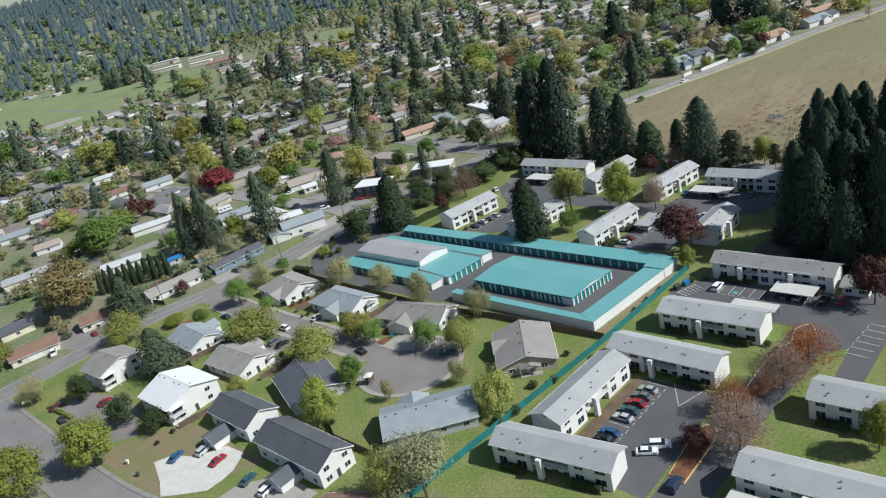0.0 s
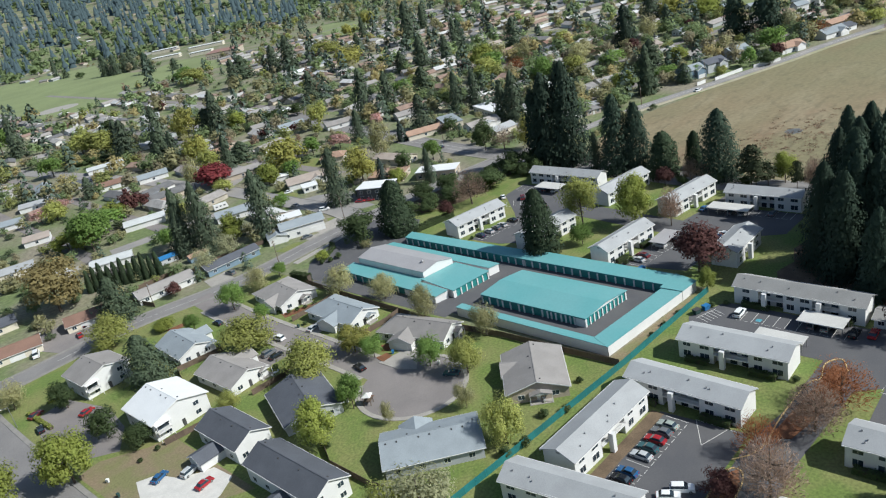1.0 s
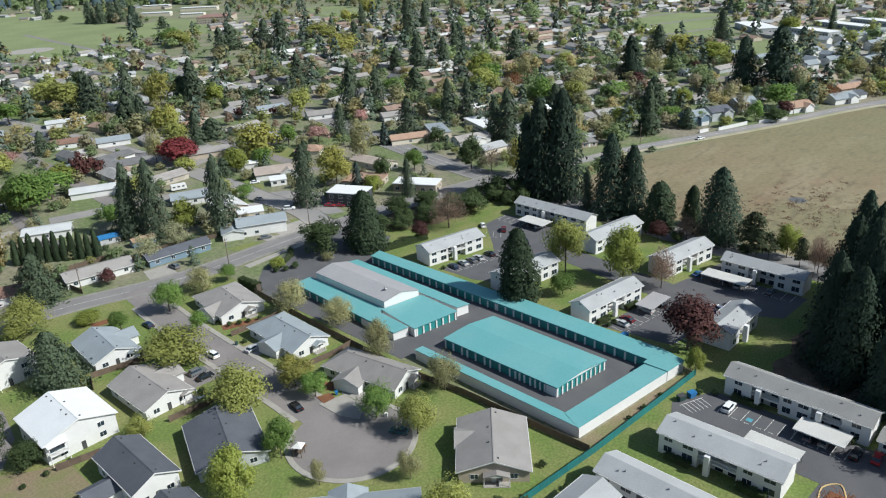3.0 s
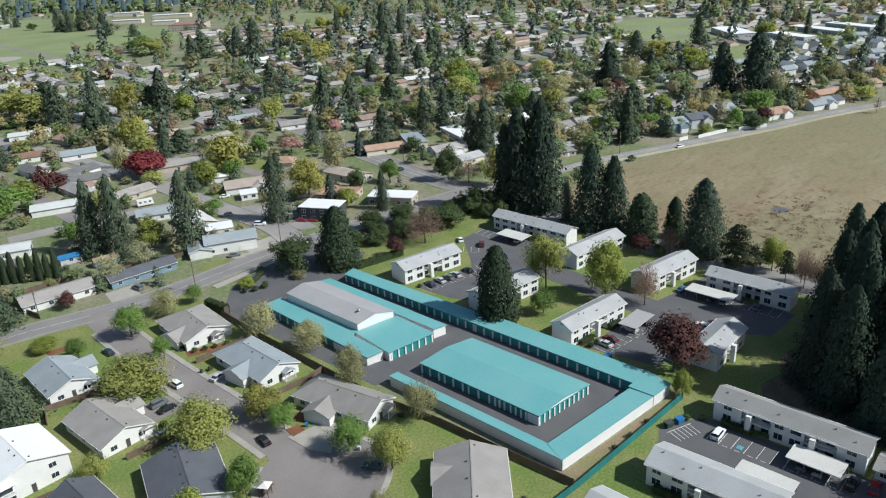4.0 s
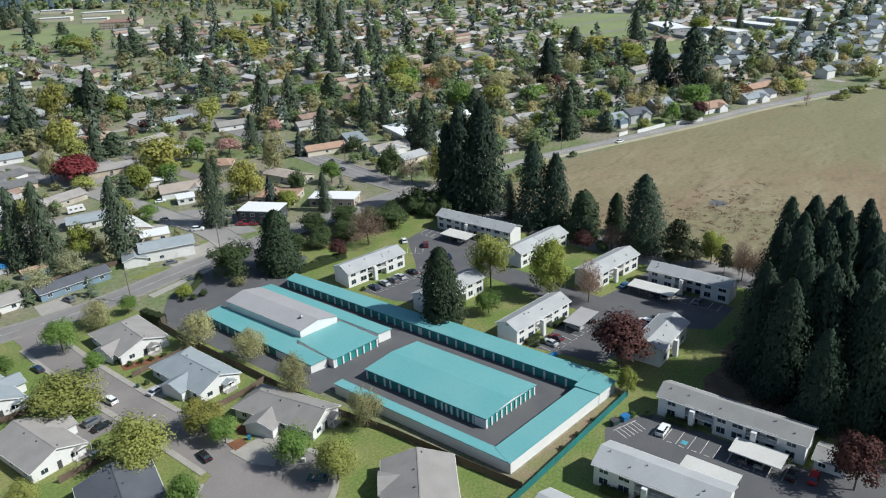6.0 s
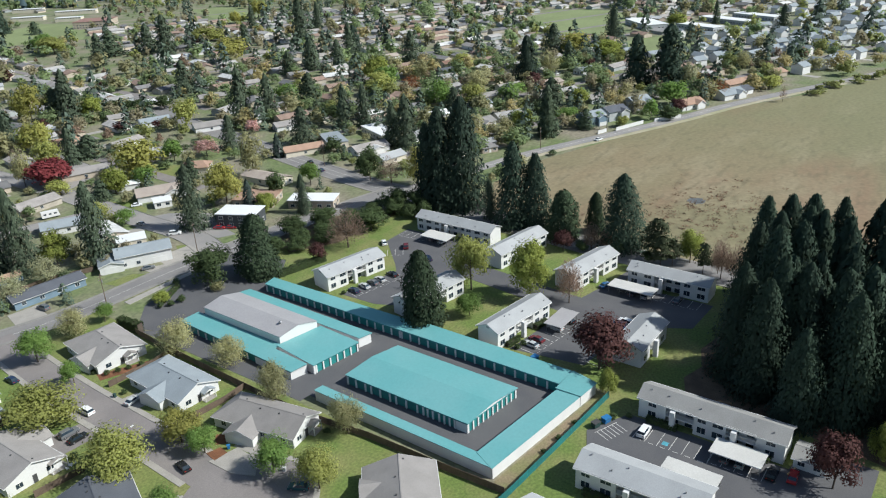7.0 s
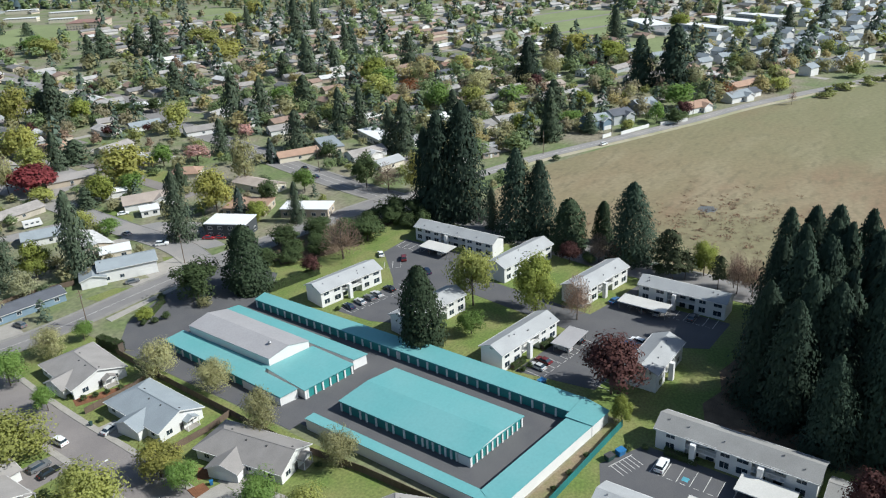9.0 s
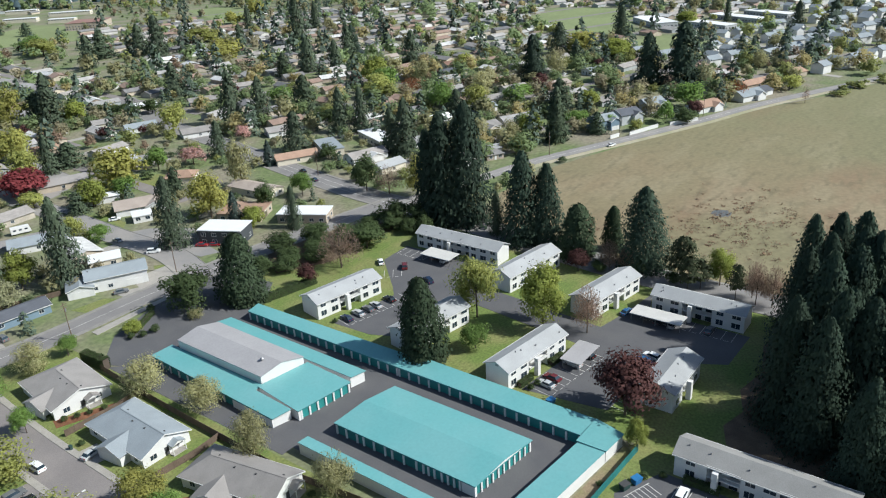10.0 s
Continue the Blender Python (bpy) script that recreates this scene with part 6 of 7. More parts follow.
tree("redwood", 55, -41, 30, 14.5)
tree("redwood", 76, -38, 32, 14.5)
tree("redwood", 77, -48, 34, 15.5)
tree("redwood", 85, -57, 34, 14.5)
tree("redwood", 100, -62, 34, 14.5)
tree("redwood", 80, -66, 33, 15.5)
tree("redwood", 95, -72, 34, 15.5)
tree("redwood", 70, -61, 33, 14.5)
tree("redwood", 62, -66, 32, 15.5)
tree("redwood", 108, -80, 33, 13.5)
tree("redwood", 75, -80, 32, 13.5)
tree("redwood", 60, -50, 32, 13.5)
tree("redwood", 49, -48, 30, 14.5)
tree("redwood", 63, -55, 33, 13.5)
tree("redwood", 88, -84, 33, 14.5)
tree("redwood", 104, -45, 32, 15.5)
tree("redwood", 104, -95, 32, 15.5)
tree("redwood", 84, -98, 32, 13.5)
tree("redwood", 66, -90, 31, 13.5)
tree("redwood", 58, -95, 33, 14.5)
tree("redwood", 70, -104, 33, 14.5)
tree("redwood", 52, -106, 33, 14.5)
tree("redwood", 80, -112, 33, 15.5)
tree("redwood", 60, -118, 33, 13.5)
tree("redwood", 94, -104, 33, 14.5)
tree("redwood", 48, -88, 31, 13.5)
tree("redwood", 47, -66, 32, 15.5)
tree("redwood", 52, -73, 33, 14.5)
tree("redwood", 45, -80, 32, 13.5)
tree("redwood", 56, -62, 33, 15.5)
tree("redwood", 42, -58, 24, 13.5)
# trees that stand out between the houses
tree("olive", 62.8, 487.2, 20.1, 25.2)
tree("olive", 73.2, 469.5, 18.0, 22.4)
tree("shrub", 51.0, 454.6, 6.7, 21.3)
tree("shrub", 60.1, 439.5, 5.5, 18.7)
tree("bare", 61.8, 388.3, 9.7, 13.0)
tree("cedar", 62.9, 362.0, 15.3, 15.4)
tree("plum", 62.3, 360.6, 6.7, 8.8)
tree("fir", 68.9, 352.4, 20.4, 12.4)
tree("gold", 109.4, 408.0, 26.6, 19.2)
tree("olive", 74.3, 332.4, 17.5, 20.8)
tree("bare", 46.4, 295.3, 16.8, 9.1)
tree("cedar", 121.8, 399.6, 19.8, 20.2)
tree("lime", 134.5, 381.2, 15.6, 15.9)
tree("shrub", 154.1, 391.1, 6.6, 13.0)
tree("shrub", 159.6, 381.5, 6.2, 13.0)
tree("cedar", 83.9, 297.5, 11.9, 18.6)
tree("cedar", 48.9, 228.7, 8.9, 11.6)
tree("olive", 146.7, 301.3, 19.5, 17.6)
tree("shrub", 163.1, 368.4, 8.8, 18.8)
tree("shrub", 173.2, 361.3, 8.8, 15.4)
tree("fir", 130.1, 241.3, 17.9, 12.3)
tree("cherry", 156.3, 254.3, 8.2, 9.8)
tree("cherry", 114.5, 241.1, 9.1, 14.6)
tree("green", 229.2, 305.3, 10.7, 18.1)
tree("shrub", 194.0, 238.8, 8.1, 15.0)
tree("shrub", 200.1, 234.0, 8.8, 16.6)
tree("lime", 294.6, 282.3, 20.7, 22.7)
tree("green", 278.2, 258.7, 17.9, 19.1)
tree("rust", 281.7, 240.7, 11.3, 17.9)
tree("sparse", 313.0, 256.5, 16.7, 12.6)
tree("green", 252.0, 194.8, 18.4, 17.7)
tree("fir", 250.1, 183.2, 14.1, 15.1)
tree("olive", 261.3, 178.8, 15.9, 16.0)
tree("olive", 359.1, 253.0, 14.2, 18.1)
tree("green", 287.0, 164.9, 11.8, 22.5)
tree("shrub", 259.9, 172.2, 8.4, 15.1)
tree("cedar", 271.8, 129.4, 19.3, 21.0)
tree("green", 255.5, 110.7, 8.6, 14.4)
tree("lime", 293.5, 123.2, 11.2, 14.8)
tree("plum", 330.0, 175.3, 8.9, 13.4)
tree("sparse", 358.6, 178.9, 20.2, 14.8)
tree("fir", 398.5, 185.3, 19.3, 12.9)
tree("lime", 616.1, 185.8, 14.0, 22.2)
tree("silver", 361.7, 81.5, 18.4, 11.6)
tree("green", 312.7, 73.4, 15.5, 18.4)
tree("plum", 298.0, 64.3, 8.6, 8.9)
tree("rust", 343.2, 57.5, 11.6, 13.8)
tree("fir", 643.2, 157.5, 21.9, 10.5)
tree("green", 278.7, 72.3, 11.4, 9.4)
tree("shrub", 283.5, 64.3, 7.8, 13.3)
tree("sparse", 433.4, 70.1, 13.3, 11.8)
tree("fir", 609.6, 88.9, 23.5, 15.8)
tree("olive", 378.8, 37.6, 9.3, 14.2)
tree("shrub", 374.0, 46.1, 7.3, 12.0)
tree("lime", 438.2, 174.3, 16.2, 26.8)
tree("bare", 347.5, 21.9, 11.1, 6.2)
tree("fir", 331.4, 1047.3, 31.6, 22.9)
tree("fir", 338.6, 1027.7, 29.1, 22.7)
tree("fir", 352.7, 1023.7, 27.8, 22.8)
tree("fir", 364.0, 1027.7, 28.8, 21.3)
tree("fir", 330.3, 1240.4, 31.8, 13.7)
tree("cedar", 329.8, 1200.3, 14.0, 15.3)
tree("shrub", 322.8, 1123.8, 10.2, 16.5)
tree("cedar", 350.2, 872.5, 15.1, 17.5)
tree("olive", 272.8, 684.8, 18.7, 32.8)
tree("green", 279.6, 715.8, 17.6, 27.0)
tree("olive", 384.8, 591.4, 16.2, 37.4)
tree("cedar", 395.7, 545.2, 18.5, 15.6)
tree("gold", 543.1, 694.2, 24.9, 22.7)
tree("gold", 498.6, 685.3, 16.1, 15.6)
tree("fir", 490.1, 536.2, 29.8, 16.7)
tree("fir", 386.4, 394.1, 26.8, 14.7)
tree("green", 25.0, 448.0, 14.9, 18.8)
tree("lime", -33.6, 254.2, 12.1, 12.9)
tree("fir", 45.6, 576.5, 34.2, 20.2)
tree("olive", 68.7, 468.9, 19.9, 29.9)
tree("fir", 71.5, 437.5, 26.1, 15.8)
tree("cedar", 67.5, 366.9, 20.6, 17.8)
tree("olive", -72.7, 137.1, 12.2, 15.8)
tree("lime", -105.0, 171.0, 12.4, 13.9)
tree("shrub", 112.0, 547.9, 11.8, 22.0)
tree("green", 44.3, 615.4, 27.0, 27.6)
tree("cherry", -25.0, 332.5, 9.4, 12.1)
tree("cherry", -8.5, 344.5, 7.2, 11.1)
tree("cedar", 245.6, 94.7, 11.0, 11.8)
tree("green", 257.3, 93.6, 7.3, 8.7)
tree("olive", 257.8, 79.3, 6.8, 7.2)
tree("fir", 313.0, 366.1, 25.7, 17.3)
tree("fir", 328.3, 352.4, 22.2, 15.3)
tree("cedar", 291.7, 369.9, 17.5, 15.0)
tree("fir", 316.7, 562.2, 35.9, 24.6)
tree("fir", 315.7, 589.7, 27.1, 22.6)
tree("cedar", 288.4, 607.6, 24.3, 27.4)
tree("fir", 253.1, 569.3, 27.8, 21.0)
tree("fir", 461.8, 610.1, 27.8, 14.4)
tree("bare", 105.4, 22.2, 10.6, 8.6)
tree("plum", 100.0, 30.0, 7.6, 7.4)
tree("bare", 107.2, 17.4, 9.1, 6.6)
tree("shrub", 103.2, 24.5, 4.2, 5.9)
tree("shrub", 108.4, 13.9, 3.8, 6.6)
tree("pine", 101.9, -3.4, 11.6, 7.3)
tree("shrub", 106.8, 2.7, 4.1, 5.6)
tree("bare", 108.3, -19.6, 11.5, 6.0)
tree("shrub", 0.0, 115.6, 2.2, 2.6)
tree("shrub", 2.5, 113.7, 2.2, 2.3)
tree("shrub", 5.9, 113.1, 2.4, 3.2)
tree("lime", 2.1, 118.0, 4.3, 6.0)
tree("sparse", 17.3, 109.9, 3.3, 5.5)
hedge(-13.6, 115.6, -12.6, 106.5, 2.2, 3.2, "tall clipped hedge with reddish top beside the entrance")
hedge(2, 117.5, 12, 123.5, 1.6, 1.0, "low clipped hedge by the entrance")
hedge(34, 100, 52, 96, 2.0, 2.2, "dark clipped hedge behind the storage row")
hedge(-33, 98.5, -30, 97.2, 1.2, 0.9, "low round hedge along a house front")
hedge(-92, 121, -100, 122.5, 1.2, 1.0, "yellow-green low hedge beside a parking court", "lime")
hedge(-106, 122, -105, 106, 1.0, 0.9, "yellow-green low hedge beside a parking court", "lime")
for cx, cy, axis, run, wide, side in ((2.0, -39.8, -88, 11, 8.8, 1), (-17.6, -37.4, -90, 12, 8.2, 1), (30.0, -44.0, -90, 14, 7.6, 1), (-57.2, -33.4, -82, 12, 8.0, 1), (-18.8, -83.5, -88, 12, 8.6, 1), (45.4, 15.9, -7.5, 9, 7.8, 1)):
    a = radians(axis)
    for s0, s1, k in ((-0.95, -0.45, 1.3), (0.4, 0.95, 1.5)):
        p = [(cx + math.cos(a) * s * run + math.sin(a) * (wide / 2 + 0.5), cy + math.sin(a) * s * run - math.cos(a) * (wide / 2 + 0.5)) for s in (s0, s1)]
        hedge(*p[0], *p[1], 1.3, k, "dark uneven shrubs along an apartment wall")
for i in range(11):
    tree("conifer", -55 + i * 2.2, 196 - i * 1.63, 9.5 + (i * 7 % 3), 3.6)
for i in range(16):
    tree("shrub", 46 + i * 3.7, 115 - i * 0.6 + 4.5 * math.sin(i * 2.1), 4.6 + (i * 5 % 4) * 0.8, 7.5 + (i * 3 % 4))
for i in range(7):
    tree("shrub", 98 + (i % 2) * 3, 112 - i * 4.2, 5.5 + i % 3, 7.0)
for x, y, k in ((-31, 94.5, 1.6), (-28.5, 93.2, 1.5), (-26, 92, 1.4), (-23, 90.6, 1.5), (-33.5, 82.5, 1.4), (-31.6, 70.5, 1.5), (-55.6, 98.5, 1.6), (-54.6, 69, 1.7),
                (-30, 44.5, 1.5), (-17, 27.5, 1.6), (-40.5, -6.5, 1.8), (-37, -12, 2.2), (-33, -15.5, 2.0), (-22, -12, 1.6), (-70, 26, 1.5), (-52, -13, 2.6), (-47, -14.5, 2.4),
                (3.5, -17.0, 1.2), (9, -17.4, 1.4), (16, -17.9, 1.3), (37, 10, 1.6), (39.5, 9.6, 1.6), (57.5, 9, 1.4), (36.5, 72.6, 1.4), (-24.5, -20, 1.6), (-3, -56.5, 1.5),
                (-98, 66, 1.2), (-93, 66.5, 1.4), (-88, 66.8, 1.3), (13, 125.5, 2.2), (17.9, 111.2, 2.4), (-1, -54, 1.6), (24.6, -27, 1.5), (22.5, -24, 1.6), (-75, 13, 1.8)):
    tree("shrub", x, y, k, k * 1.3)


# ---- cars ----
def car_proto(paint, kind="saloon"):
    """A parked car along its own x, 4.5 m long: body, cabin glass, roof, bumpers, lamps and four wheels."""
    L, W, H = {"saloon": (4.5, 1.8, 1.42), "suv": (4.6, 1.88, 1.72), "van": (5.4, 2.05, 2.3)}[kind]
    ob = thing("car", "", "car", None, "parked cars")
    a, b = L / 2, W / 2
    belt = H * 0.62
    bd = B()
    prof = [(-a, 0.3), (-a + 0.1, 0.25), (a - 0.1, 0.25), (a, 0.35), (a - 0.03, 0.66), (a - 0.25, belt - 0.12), (a - 1.15, belt), (-a + 0.55, belt), (-a + 0.06, belt - 0.06), (-a, 0.6)]
    left, right = [bd.verts.new((x, b - (0.06 if z > belt - 0.2 else 0), z)) for x, z in prof], [bd.verts.new((x, -b + (0.06 if z > belt - 0.2 else 0), z)) for x, z in prof]
    bd.faces.new(left[::-1]), bd.faces.new(right)
    for i in range(len(prof)):
        j = (i + 1) % len(prof)
        bd.faces.new((left[i], left[j], right[j], right[i]))
    bmesh.ops.recalc_face_normals(bd, faces=bd.faces)
    part("body", bd, M["car_" + paint], ob)
    f, r = (a - 1.25, -a + (0.5 if kind == "saloon" else 0.2))
    ft, rt = f - 0.75, r + (0.55 if kind == "saloon" else 0.2)
    gl = solid(B(), [(r, -b + 0.1, belt), (f, -b + 0.1, belt), (f, b - 0.1, belt), (r, b - 0.1, belt)], [(rt, -b + 0.26, H - 0.06), (ft, -b + 0.26, H - 0.06), (ft, b - 0.26, H - 0.06), (rt, b - 0.26, H - 0.06)])
    part("cabin_glass", gl, M["glass"], ob, "dark car windows")
    part("roof", solid(B(), [(rt - 0.04, -b + 0.24, H - 0.058), (ft + 0.05, -b + 0.24, H - 0.058), (ft + 0.05, b - 0.24, H - 0.058), (rt - 0.04, b - 0.24, H - 0.058)],
                       [(rt + 0.1, -b + 0.34, H), (ft - 0.1, -b + 0.34, H), (ft - 0.1, b - 0.34, H), (rt + 0.1, b - 0.34, H)]), M["car_" + paint], ob)
    for x in (-a + 0.85, a - 0.85):
        for y in (-b + 0.08, b - 0.08):
            wh = part("wheel", tube(B(), (x, y - 0.1, 0.32), (x, y + 0.1, 0.32), 0.32, 0.32, 14), M["tyre"], ob)
            s = 1 if y > 0 else -1
            part("rim", tube(B(), (x, y + s * 0.101, 0.32), (x, y + s * 0.115, 0.32), 0.2, 0.19, 10), M["steel"], wh)
    for y in (-b + 0.35, b - 0.35):
        part("headlight", box(B(), a - 0.06, y - 0.18, 0.6, a - 0.005, y + 0.18, 0.72), M["lampglass"], ob)
        part("tail_light", box(B(), -a - 0.02, y - 0.16, 0.66, -a + 0.05, y + 0.16, 0.82), M["redglass"], ob)
    return ob


CARS = {}
HUE = dict(red="bright red", darkred="dark red", white="white", silver="silver", grey="dark grey", black="black", blue="blue", navy="dark blue", sage="pale green", teal="dark teal")
NOUNS = dict(saloon="saloon car", suv="sport utility car", van="tall van")


def car(paint, x, y, turn, kind="saloon", where="parked on asphalt", z=0.07):
    key = (paint, kind)
    m = pose(x, y, z, 0, 0, turn)
    if key not in CARS:
        CARS[key] = ob = car_proto(paint, kind)
        ob.matrix_basis = m
    else:
        ob = copy_thing(CARS[key], m)
    return tagged(ob, f"{HUE[paint]} {NOUNS[kind]} {where}", "car")


LOT = "parked in a marked stall"
for i, (p, x) in enumerate((("sage", -27.6), ("grey", -30.2), ("red", -33.0), ("teal", -35.9), ("silver", -38.7), ("blue", -44.2), ("black", -46.6), ("grey", -50.0))):
    car(p, x, -37.6, 89 + (i % 3), "saloon", LOT)
car("white", -43.3, -48.7, -60, "suv")
car("white", -46.2, -47.4, -60)
car("navy", -52.4, -56.4, 5, "suv")
car("white", 21.2, -32.0, 2, "suv", LOT)
car("black", 22.0, -58.8, 0, "suv")
car("red", 23.4, -62.4, 3)
car("grey", 22.2, -49.5, 0, "saloon", "under a carport")
car("sage", 22.3, -52.6, 0, "saloon", "under a carport")
for p, x, y in (("navy", 39.4, 70.9), ("silver", 43.4, 70.2), ("grey", 46.8, 69.4), ("silver", 49.7, 69.0), ("black", 54.6, 68.0)):
    car(p, x, y, 78, "saloon", LOT)
car("navy", 70.3, 65.6, 60, "suv")
car("darkred", 74.7, 78.6, 40, "suv")
car("white", 73.4, 87.6, 50)
car("silver", 40.2, 7.6, 82, "saloon", LOT)
car("darkred", 43.3, 7.7, 82, "saloon", LOT)
car("silver", 51.4, 6.4, 82, "suv", "under a carport")
car("black", 56.8, 5.4, 82, "saloon", "under a carport")
car("blue", 61.2, -7.4, 80, "suv", LOT)
car("white", 64.2, -8.4, 80, "suv", LOT)
car("blue", 82.4, 6.2, -10)
car("grey", 82.0, -3.0, 0, "saloon", "under a carport")
car("silver", 82.0, -7.0, 0, "saloon", "under a carport")
car("grey", 84.0, -16.0, 0, "saloon", LOT)
car("white", 85.2, 70.0, 0, "saloon", "under a carport")
car("grey", 85.2, 74.0, 0, "saloon", "under a carport")
ST = "parked on the street"
DW = "parked on a driveway"
car("navy", -46.6, 113.5, 92, "saloon", ST, 0.07)
car("white", -43.4, 83.0, 92, "suv", ST, 0.07)
car("silver", -34.4, 77.2, 10, "saloon", DW, 0.09)
car("grey", -50.5, 78.2, 0, "suv", DW, 0.09)
car("black", -50.4, 74.6, 0, "saloon", DW, 0.09)
car("black", -43.0, 45.2, 80, "saloon", "standing in the close", 0.075)
car("teal", -33.6, 19.4, 118, "saloon", "parked by the turning circle", 0.075)
car("grey", -20.4, 147.2, 95, "suv", DW, 0.08)
car("blue", -98.6, 54.8, 20, "saloon", DW, 0.085)
car("silver", -93.4, 49.6, 12, "suv", DW, 0.085)
car("red", -93.8, 42.2, 8, "saloon", DW, 0.085)
car("red", -95.8, 104.0, 15, "saloon", DW, 0.075)
car("white", -96.2, 96.2, 12, "saloon", DW, 0.075)
car("teal", -94.2, 28.2, 15, "saloon", DW, 0.085)
car("white", -94.0, 20.6, 10, "suv", DW, 0.085)
car("white", -89.7, 160.7, 70, "van", DW, 0.08)
car("teal", -74.8, 168.5, 80, "saloon", DW, 0.08)
car("red", -75.2, 159.0, 80, "saloon", DW, 0.08)
car("black", -70.8, 166.0, 80, "suv", DW, 0.08)
car("darkred", -105.0, 118.6, 20, "saloon", ST, 0.08)
car("black", -107.2, 108.6, 80, "saloon", ST, 0.08)
car("white", 36.5, 250, 80, "saloon", ST)
car("silver", 39.2, 185, 85, "saloon", ST)
car("white", 39.8, 163.7, -45, "suv", ST)
car("white", 39.6, 259.8, 60, "saloon", ST)
car("white", 51.2, 206.4, -30, "saloon", DW, 0.09)
car("grey", 15.2, 144.6, -25, "saloon", DW, 0.1)
car("red", 52.4, 153, -60, "saloon", DW, 0.09)
car("red", 55.0, 149.4, -60, "saloon", DW, 0.09)
car("black", 131.5, 184, 70, "saloon", "driving on the main road")
car("navy", 124.6, 170, 75, "saloon", "driving on the main road")
car("black", 171.6, 99.5, -20, "saloon", "driving on the field road", 0.08)
car("white", 229.0, 79.0, -17, "saloon", "driving on the field road", 0.08)


def dumpster(x, y, turn, paint, label):
    ob = thing("dumpster", label, "dumpster", pose(x, y, 0.06, 0, 0, turn))
    part("bin", solid(B(), [(-0.8, -0.55, 0.1), (0.8, -0.55, 0.1), (0.8, 0.55, 0.1), (-0.8, 0.55, 0.1)], [(-0.95, -0.75, 1.25), (0.95, -0.75, 1.25), (0.95, 0.75, 1.35), (-0.95, 0.75, 1.35)]), M[paint], ob)
    part("lid", box(B(), -0.97, -0.78, 1.36, 0.97, 0.78, 1.42), M["shade" if paint == "dumpgreen" else paint], ob, "closed lid")
    for sx in (-0.6, 0.6):
        part("wheel", tube(B(), (sx - 0.05, 0, 0.1), (sx + 0.05, 0, 0.1), 0.1, 0.1, 8), M["tyre"], ob)


dumpster(34.4, 3.2, -10, "dumpblue", "blue steel dumpster by the storage wall")
dumpster(20.4, -23.4, -20, "dumpblue", "blue steel dumpster at the lot's edge")
dumpster(17.6, -22.2, -20, "dumpgreen", "dark green steel dumpster at the lot's edge")

# flat-roofed houses by the lane, and far public buildings
def flat_block(name, label, category, cx, cy, turn, w, l, h, roof, wall):
    ob = thing(name, label, category, pose(cx, cy, 0, 0, 0, turn))
    part("wall", box(B(), -w / 2, -l / 2, 0, w / 2, l / 2, h), M[wall], ob)
    part("roof", box(B(), -w / 2 - 0.3, -l / 2 - 0.3, h, w / 2 + 0.3, l / 2 + 0.3, h + 0.3), M[roof], ob)
    n = max(2, int(l / 3.5))
    for s in (-1, 1):
        for i in range(n):
            window(ob, -l / 2 + (i + 0.5) * l / n, 1.0 if h < 5 else 3.6, 1.6, 1.2, -1, s * w / 2, side=s)
            if h > 5:
                window(ob, -l / 2 + (i + 0.5) * l / n, 0.8, 1.6, 1.4, -1, s * w / 2, side=s)
    for i in range(max(2, int(w / 3.5))):
        window(ob, -w / 2 + (i + 0.5) * w / max(2, int(w / 3.5)), 1.0, 1.4, 1.2, -1, -l / 2)
    BUSY.append((cx, cy, l * 0.55))
    return ob


flat_block("house", "dark two-storey house with a flat white roof", "house", 60.5, 149.5, 26, 10, 16, 5.6, "whiter", "darksiding")
flat_block("house", "low brown house with a flat white roof and carport", "house", 89.5, 139.0, 28, 9, 19, 3.6, "whiter", "tansiding")
flat_block("house", "brown house with a flat tan roof", "house", 80.5, 163.0, 28, 13, 17, 3.2, "tanr", "tansiding")
flat_block("garage", "low white-roofed garage behind the split-level house", "garage", 25.2, 169.8, 62, 7.5, 10, 2.8, "whiter", "cream")
flat_block("patio_room", "white-roofed patio room beside the tan-roofed house", "garage", 57.6, 197.2, 62, 7, 7, 2.6, "whiter", "white")
flat_block("shop_building", "long low building with a bright white roof", "building", 185.5, 186.0, -24, 10, 26, 3.6, "whiter", "cream")
flat_block("shop_building", "low building with a pale green-grey roof", "building", 162.0, 197.5, -32, 10, 22, 3.4, "bluer", "cream")
flat_block("school_building", "long low school wing with white roof", "school", 612, 214, -45, 22, 52, 4.5, "whiter", "greysiding")
flat_block("school_building", "long low school wing with white roof", "school", 606, 160, -25, 14, 46, 4.0, "whiter", "greysiding")
flat_block("school_building", "low classroom block with white roof", "school", 655, 150, -25, 14, 60, 4.0, "whiter", "greysiding")
flat_block("school_building", "low classroom block with white roof", "school", 690, 132, -25, 14, 50, 4.0, "whiter", "greysiding")
for cx, cy, l in ((496, 1176, 46), (430, 1046, 44), (505, 1052, 58), (447, 968, 34)):
    flat_block("school_building", "long low school wing with a white flat roof", "school", cx, cy, 43, 13, l, 5.0, "whiter", "cream")
flat_block("school_building", "wide school hall with a red-brown roof", "school", 425, 865, 43, 45, 42, 8.0, "redroof", "tansiding")

# ---- the suburb beyond ----
FAR = random.Random(11)
for o in list(scene.objects):
    if o.get("category") in ("house", "apartment block"):
        BUSY.append((o.matrix_basis.translation.x, o.matrix_basis.translation.y, 13))


